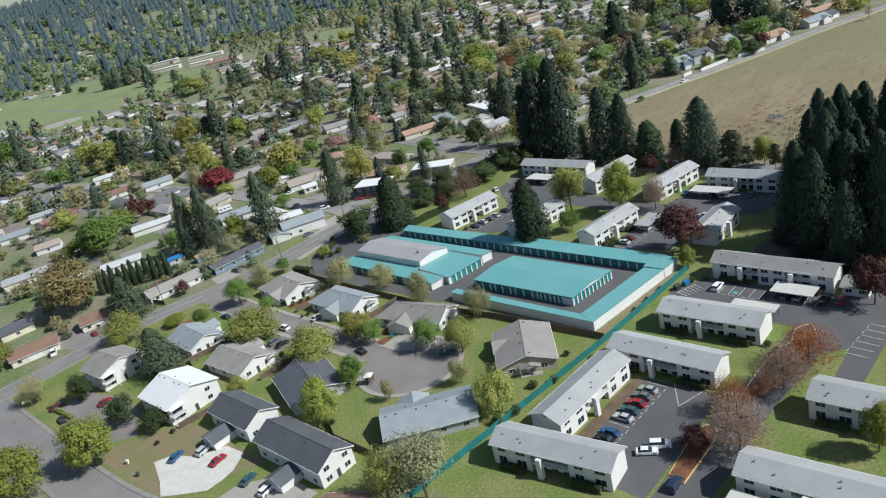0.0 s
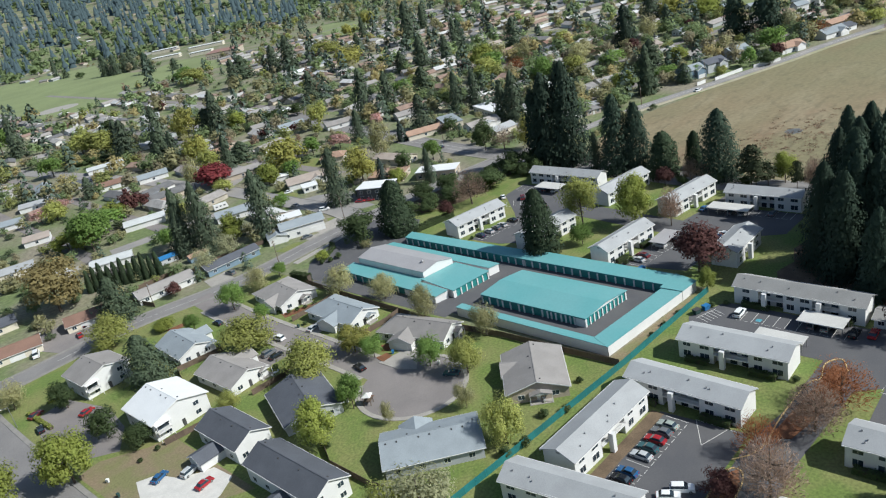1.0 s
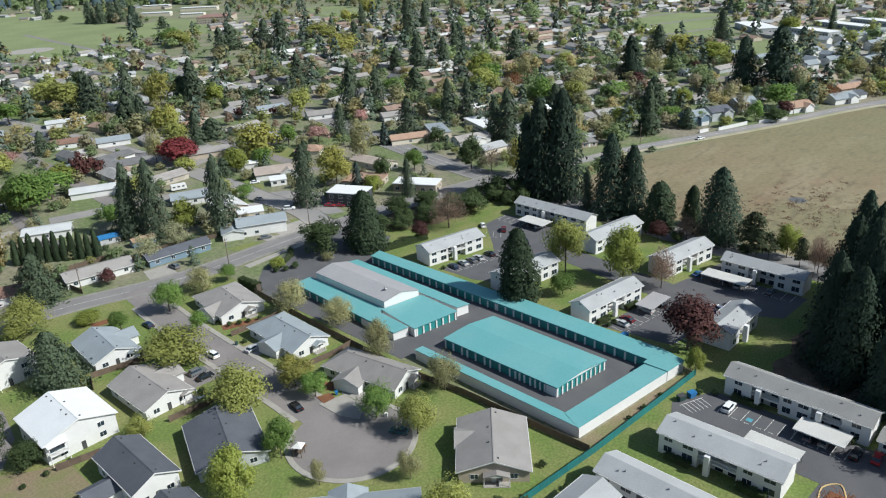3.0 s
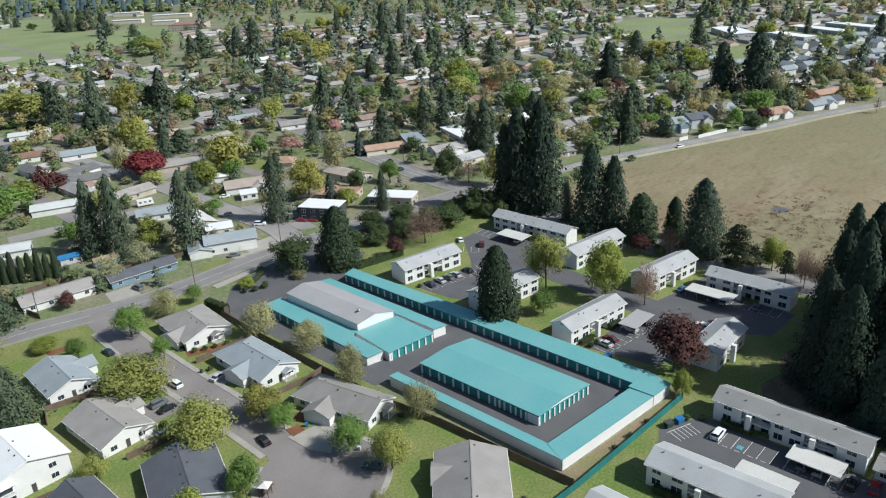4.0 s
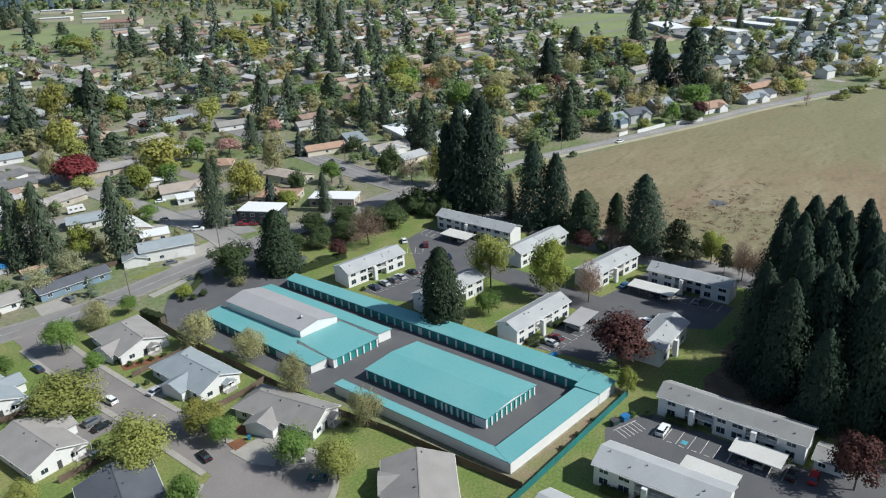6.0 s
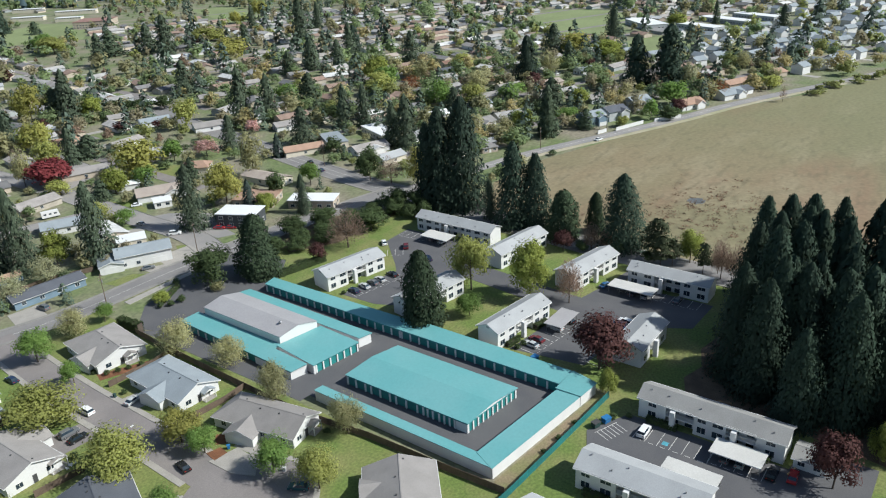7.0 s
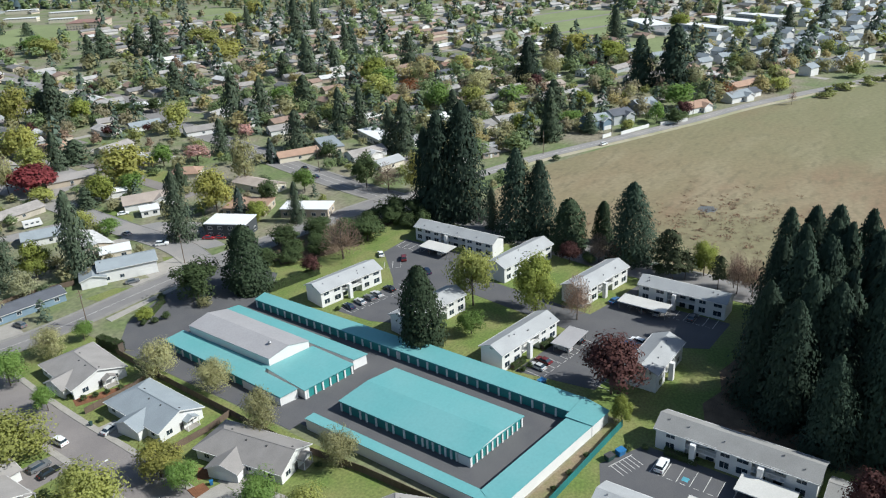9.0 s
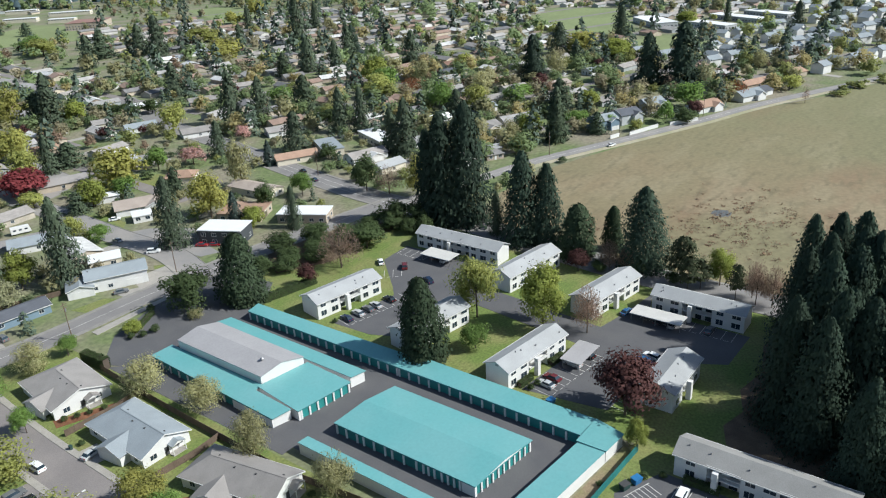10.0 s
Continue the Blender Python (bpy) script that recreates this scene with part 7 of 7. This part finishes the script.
def near_line(x, y, line, gap):
    p = np.array([(q.x, q.y) for q in line])
    a, d = p[:-1], np.diff(p, axis=0)
    o = np.array([x, y])
    t = (((o - a) * d).sum(1) / (d * d).sum(1)).clip(0, 1)
    return bool((((a + d * t[:, None] - o) ** 2).sum(1) < gap * gap).any())


def in_shape(x, y, poly):
    odd = False
    for (x0, y0), (x1, y1) in zip(poly, poly[1:] + poly[:1]):
        if (y0 > y) != (y1 > y) and x < (x1 - x0) * (y - y0) / (y1 - y0) + x0:
            odd = not odd
    return odd


KEEP_FREE = [[(120, 790), (165, 735), (200, 745), (262, 800), (330, 800), (345, 760), (430, 880), (415, 985), (365, 955), (345, 935), (345, 1060), (415, 1290), (300, 1400), (160, 1250)], [(520, 250), (560, 215), (720, 280), (710, 370), (620, 360)],
             [(500, 700), (560, 690), (640, 850), (590, 900)], [(395, 850), (440, 800), (560, 1060), (540, 1200), (470, 1230), (400, 1060)], [(450, 140), (520, 118), (560, 175), (500, 205)],
             [(119, 84), (180, 91), (268, 67), (354, 30), (440, -4), (800, -140), (800, -700), (112, -700), (112, 0)], [(-125, -120), (117, -120), (117, 132), (-125, 150)]]


def taken(x, y, r):
    if any(in_shape(x, y, s) for s in KEEP_FREE):
        return True
    if any(near_line(x, y, ln, r + g) for ln, g in ((ROAD_A, 6), (ROAD_B, 7), (ROAD_C, 7), (LANE_D, 6), (LANE_G, 5), (LANE_H, 5))):
        return True
    k = np.array(BUSY)
    return bool(((k[:, 0] - x) ** 2 + (k[:, 1] - y) ** 2 < (r + k[:, 2]) ** 2).any())


# side streets of the suburb: where they run, and houses on both sides
STREETS = []
ax = Vector((0.94, -0.34))
ay = Vector((0.34, 0.94))
for k in range(1, 14):
    o = Vector((150, 104)) + ay * (k * 62 - 12)
    STREETS.append((o - ax * 25, o + ax * (620 + 25 * k)))
for x in (-40, -120, 105, -200, -290, 185, -5, 80):
    STREETS.append((Vector((x, 200 if x < 100 else 330)), Vector((x + 40, 1000))))
for i, (a, b) in enumerate(STREETS):
    setting("side_street", strip(B(), [a, b], 6.5, -0.2, 0.04 + 0.003 * i), M["street"], "asphalt side street of the suburb", "road")

protos = []
for i in range(8):
    r = random.Random(i)
    h = house("low suburban house", 0, 0, 0, r.uniform(9, 12), r.uniform(15, 21), 2.7, r.uniform(1.3, 2.1), "farroof", "farwall", vents=0, plain=True, hip0=4 if i % 3 == 1 else 0, hip1=4 if i % 3 == 1 else 0,
              wing=(3.5, 2.0, 7.5, 9.0, 2.6, 1.3, 90) if i % 2 else None, garage=(-1, 3) if i % 2 else (1, -3), chimney=i % 4 == 2)
    protos.append(h)
spots = []
for a, b in STREETS + [(Vector((43, 160)), Vector((40, 520))), (Vector((160, 118)), Vector((430, 22))), (Vector((150, 120)), Vector((170, 330)))]:
    d = (b - a).normalized()
    nrm, s = Vector((-d.y, d.x)), 8.0
    while s < (b - a).length:
        for side in (-1, 1):
            p = a + d * (s + FAR.uniform(-4, 4)) + nrm * side * (15.5 + FAR.uniform(-2, 5))
            if not taken(p.x, p.y, 7.5) and (p.x + 110) ** 2 + (p.y + 80) ** 2 < 1050 ** 2:
                ang = math.degrees(math.atan2(d.y, d.x)) + (90 if FAR.random() < 0.35 else 0) - 90 + FAR.uniform(-16, 16)
                spots.append((p.x, p.y, ang))
                BUSY.append((p.x, p.y, 8.5))
        s += 16 + FAR.uniform(0, 7)
for i in range(60):
    p = Vector((450 + (i % 12) * 24 + FAR.uniform(-6, 6), 62 - (i % 12) * 9.5 + (i // 12) * 24 + FAR.uniform(-5, 5)))
    if not taken(p.x, p.y, 4.0):
        spots.append((p.x, p.y, FAR.choice((65, -25)) + FAR.uniform(-6, 6)))
        BUSY.append((p.x, p.y, 6.0))
spots.sort(key=lambda q: (q[0] + 80) ** 2 + (q[1] + 60) ** 2)
for i, (x, y, ang) in enumerate(spots[:44]):
    m = pose(x, y, 0, 0, 0, ang)
    if i < 8:
        protos[i].matrix_basis = m
        ob = protos[i]
    else:
        ob = copy_thing(protos[FAR.randrange(8)], m)
    tagged(ob, "low single-storey suburban house with shingle roof", "house", "houses of the suburb")
drives = B()
for x, y, ang in spots:
    d = Vector((math.cos(radians(ang)), math.sin(radians(ang))))
    n = Vector((-d.y, d.x))
    o = Vector((x, y)) + d * 5.0 + n * FAR.uniform(-5, 5)
    slab(drives, [o - n * 2.6, o + d * 11 - n * 2.6, o + d * 11 + n * 2.6, o + n * 2.6], 0, 0.06)
tagged(new("suburb_driveways", mesh_of(drives, "suburb_driveways", M["concrete"])), "pale concrete driveways beside the far houses", "driveways", "", "stuff")
HILL = []
for i in range(150):
    r, a = FAR.uniform(1350, 2500), radians(FAR.uniform(52, 84))
    HILL.append((-110 + r * math.cos(a), -80 + r * math.sin(a), FAR.uniform(0, 180)))
far_wall, far_roof = [B() for _ in range(11)], [B() for _ in range(11)]  # the last: the pale two-storey estate
for i, (x, y, ang) in enumerate(spots[44:] + HILL):
    estate = x > 430 and y < 190 - 0.19 * (x - 430)
    w, l, e = (FAR.uniform(8, 10), FAR.uniform(10, 14), 5.2) if estate else (FAR.uniform(9, 12), FAR.uniform(14, 20), 2.7)
    m = pose(x, y, lie(x, y), 0, 0, ang)
    for target, bm in ((far_wall, gable_body(B(), w - 1, l - 1, e, 1.5)), (far_roof, gable_roof(B(), w - 1, l - 1, e, 2.2 if estate else 1.6, 0.5))):
        bm.transform(m)
        me = bpy.data.meshes.new("house_shell")
        bm.to_mesh(me)
        bm.free()
        target[10 if estate else i % 10].from_mesh(me)
        bpy.data.meshes.remove(me)
stuff = thing("distant_houses", "many far low houses with pale and dark roofs", "houses", kind="stuff")
for i in range(11):
    part("walls", far_wall[i], M["farwall" if i < 10 else "white"], stuff)
    part("roofs", far_roof[i], M["farroof" if i < 10 else "bluer"], stuff)
for i in range(24):
    x, y, ang = spots[FAR.randrange(min(len(spots), 200))]
    d = Vector((math.cos(radians(ang)), math.sin(radians(ang))))
    car(FAR.choice(("white", "silver", "grey", "navy", "darkred")), x + d.x * 11.5, y + d.y * 11.5, ang + FAR.choice((0, 90)), "saloon", "parked beside a suburban house", 0.09)

# trees between those houses: the nearest ones single, the rest as one wood
KINDS = ["fir"] * 3 + ["green"] * 11 + ["lime"] * 5 + ["olive"] * 7 + ["gold"] * 3 + ["sparse"] * 6 + ["bare"] * 2 + ["plum"] * 1 + ["cedar"] * 3 + ["redwood"] * 1 + ["shrub"] * 8
SIZE = dict(fir=(20, 13.5), green=(13, 16), lime=(12, 14), olive=(14, 16), gold=(13.5, 15), sparse=(13, 12), bare=(12, 11), plum=(9, 10), cedar=(17, 14), redwood=(27, 11), shrub=(5, 8))


def suburb_spots(count, r0, r1):
    out, k = [], np.array(BUSY)
    while len(out) < count:
        r, a = math.sqrt(FAR.uniform(r0 * r0, r1 * r1)), radians(FAR.uniform(-2, 88))
        x, y = -110 + r * math.cos(a), -80 + r * math.sin(a)
        if any(in_shape(x, y, s) for s in KEEP_FREE) or r < 640 and any(near_line(x, y, ln, g) for ln, g in ((ROAD_A, 7), (ROAD_B, 8), (ROAD_C, 8), (LANE_D, 7), (LANE_G, 6), (LANE_H, 6))):
            continue
        if ((k[:, 0] - x) ** 2 + (k[:, 1] - y) ** 2 < (0.6 * k[:, 2]) ** 2).any():
            continue
        out.append((x, y))
    return out


def tiered_crown(seed):
    """A far fir of height 1 and width 1 in a few dozen faces: ragged skirts one over the other."""
    rng = np.random.default_rng(seed)
    v, f, nr = [], [], []
    tiers = [(0.0, 0.5, 0.55), (0.28, 0.38, 0.82), (0.56, 0.22, 1.0)]
    for low, rad, high in tiers:
        o, n = len(v), 5
        for i in range(n):
            a, r = 6.2832 * (i + rng.uniform(-0.3, 0.3)) / n, rad * rng.uniform(0.75, 1.15)
            v.append((r * math.cos(a), r * math.sin(a), low + rng.uniform(-0.04, 0.04)))
            nr.append((math.cos(a), math.sin(a), 0.35))
        for i in range(n):
            a, r = 6.2832 * (i + 0.5) / n, rad * 0.45 * rng.uniform(0.8, 1.1)
            v.append((r * math.cos(a), r * math.sin(a), low + (high - low) * 0.5))
            nr.append((0.8 * math.cos(a), 0.8 * math.sin(a), 0.6))
        v.append((0.02, 0.01, high))
        nr.append((0, 0, 1))
        for i in range(n):
            j = (i + 1) % n
            f += [(o + i, o + j, o + n + i), (o + j, o + n + j, o + n + i), (o + n + i, o + n + j, o + 2 * n)]
    return np.array(v), np.array(f), np.array(nr)


# copies of the LEAF colours for far trees, with distance haze mixed in
HAZED_LEAF = dict(
    green=leafy("hazed_leaf_green", (0.20, 0.27, 0.135), spread=0.1), lime=leafy("hazed_leaf_lime", (0.30, 0.34, 0.13), spread=0.1), olive=leafy("hazed_leaf_olive", (0.32, 0.325, 0.185), spread=0.1),
    gold=leafy("hazed_leaf_gold", (0.37, 0.335, 0.17), spread=0.1), sparse=leafy("hazed_leaf_sparse", (0.34, 0.325, 0.22), spread=0.1), shrub=leafy("hazed_leaf_shrub", (0.11, 0.15, 0.085), spread=0.1),
    bare=leafy("hazed_leaf_bare", (0.29, 0.225, 0.17), spread=0.1), fir=leafy("hazed_needle_fir", (0.085, 0.12, 0.095), 0.15, spread=0.1), cedar=leafy("hazed_needle_cedar", (0.08, 0.115, 0.085), 0.15, spread=0.1))


def far_wood(name, label, kind, places, detail, lift=0.4):
    rng = np.random.default_rng(sum(map(ord, name)))
    pieces = []
    base = {}
    for x, y, z, h, w in places:
        v = int(rng.integers(0, 3))
        if v not in base:
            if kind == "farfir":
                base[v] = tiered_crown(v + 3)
            elif kind in ("fir", "cedar"):
                base[v] = needle_crown(v + 40, detail, 0.058 * math.sqrt(330 / detail), 0.55, 0.02, 5 if detail < 400 else 14, 0.3, 0.15, 0.3)
            else:
                base[v] = broad_crown(v + 40, detail, 0.076 * math.sqrt(330 / detail), 0.0, 12 if detail < 400 else 22)
        pv, pf, pn = base[v]
        a = rng.uniform(0, 6.28)
        c, s_ = math.cos(a), math.sin(a)
        q = np.stack([(pv[:, 0] * c - pv[:, 1] * s_) * w + x, (pv[:, 0] * s_ + pv[:, 1] * c) * w + y, pv[:, 2] * h + z], 1)
        pn = np.stack([pn[:, 0] * c - pn[:, 1] * s_, pn[:, 0] * s_ + pn[:, 1] * c, pn[:, 2] + lift], 1)
        pieces.append((q, pf, pn))
    tagged(new(name, mesh_from(name, pieces, HAZED_LEAF.get(kind, LEAF[kind]))), label, "trees", "", "stuff")


WORDS = dict(farfir="haze-tinted dark firs", fir="dark firs", green="fresh green trees", lime="yellow-green trees", olive="olive-green trees", gold="golden spring trees", plum="dark red trees", cedar="dark cedars", bare="bare brown trees", shrub="dark shrubs", sparse="pale spring trees")
mix = {k: [] for k in WORDS if k != "farfir"}
hood = {k: [] for k in mix}
for x, y in suburb_spots(300, 215, 430):
    k = FAR.choice(["shrub"] * 5 + ["green"] * 4 + ["olive"] * 3 + ["lime", "cedar", "sparse"])
    s = FAR.uniform(0.28, 0.5) * (1.5 if k == "shrub" else 1)
    hood[k].append((x, y, 0, SIZE[k][0] * s, SIZE[k][1] * s))
for x, y in [p for p in suburb_spots(360, 300, 470) if p[0] > 175 and p[1] > 96 - 0.36 * (p[0] - 200)][:95]:
    k = FAR.choice(["green"] * 5 + ["olive"] * 3 + ["cedar"] * 3 + ["fir"] * 2 + ["lime", "gold", "sparse", "shrub", "shrub"])
    s = FAR.uniform(0.5, 0.9)
    hood[k].append((x, y, 0, SIZE[k][0] * s, SIZE[k][1] * s))
for x, y in suburb_spots(780, 430, 640):
    k = FAR.choice([q for q in KINDS if q != "redwood"])
    s = FAR.choice((0.5, 0.7, 1.0, 1.2) if k in ("fir", "cedar") else (0.35, 0.45, 0.55, 0.65, 0.8, 0.95)) * FAR.uniform(0.9, 1.1)
    hood[k].append((x, y, 0, SIZE[k][0] * s, SIZE[k][1] * s))
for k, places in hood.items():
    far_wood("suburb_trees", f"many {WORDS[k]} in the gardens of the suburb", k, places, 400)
for x, y in suburb_spots(3500, 640, 1480):
    k = FAR.choice([q for q in KINDS if q != "redwood"])
    s = FAR.choice((0.6, 0.8, 1.0, 1.3) if k in ("fir", "cedar") else (0.35, 0.42, 0.5, 0.6, 0.7, 0.85, 1.05)) * FAR.uniform(0.9, 1.1)
    mix[k].append((x, y, 0, SIZE[k][0] * s, SIZE[k][1] * s))
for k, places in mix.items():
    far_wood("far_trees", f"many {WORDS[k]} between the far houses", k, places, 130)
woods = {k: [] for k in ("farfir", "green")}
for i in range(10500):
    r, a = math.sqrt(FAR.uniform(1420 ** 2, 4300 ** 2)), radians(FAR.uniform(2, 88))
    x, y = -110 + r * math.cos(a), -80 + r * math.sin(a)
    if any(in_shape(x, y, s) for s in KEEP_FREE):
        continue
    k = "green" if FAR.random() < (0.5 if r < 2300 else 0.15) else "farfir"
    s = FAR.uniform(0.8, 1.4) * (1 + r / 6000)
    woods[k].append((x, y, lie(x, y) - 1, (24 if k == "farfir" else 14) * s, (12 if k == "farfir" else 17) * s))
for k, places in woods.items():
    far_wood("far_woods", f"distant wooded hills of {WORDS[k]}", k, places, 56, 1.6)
edge = [(FAR.uniform(372, 470), FAR.gauss(0, 3.0)) for i in range(26)]
far_wood("field_bushes", "yellow-green bushes along the field's edge", "lime", [(x, 15 - (x - 372) * 0.4 + dy, 0, FAR.uniform(2.5, 5), FAR.uniform(6, 11)) for x, dy in edge], 300)
tufts = []
rng = np.random.default_rng(3)
for i in range(260):
    x, y = FAR.gauss(160, 17), FAR.gauss(0, 15)
    if in_shape(x, y, KEEP_FREE[5]):
        n = 10
        c = np.stack([rng.normal(x, 0.8, n), rng.normal(y, 0.8, n), rng.uniform(0.05, 0.25, n)], 1)
        tufts.append(cards(c, 0.5 * rng.normal(size=(n, 3)) + np.array([0, 0, 2.0]), FAR.uniform(0.15, 0.5), rng))
tagged(new("field_tufts", mesh_from("field_tufts", tufts, M["tuft"])), "scattered brown tufts of weeds in the dry field", "weeds", "", "stuff")
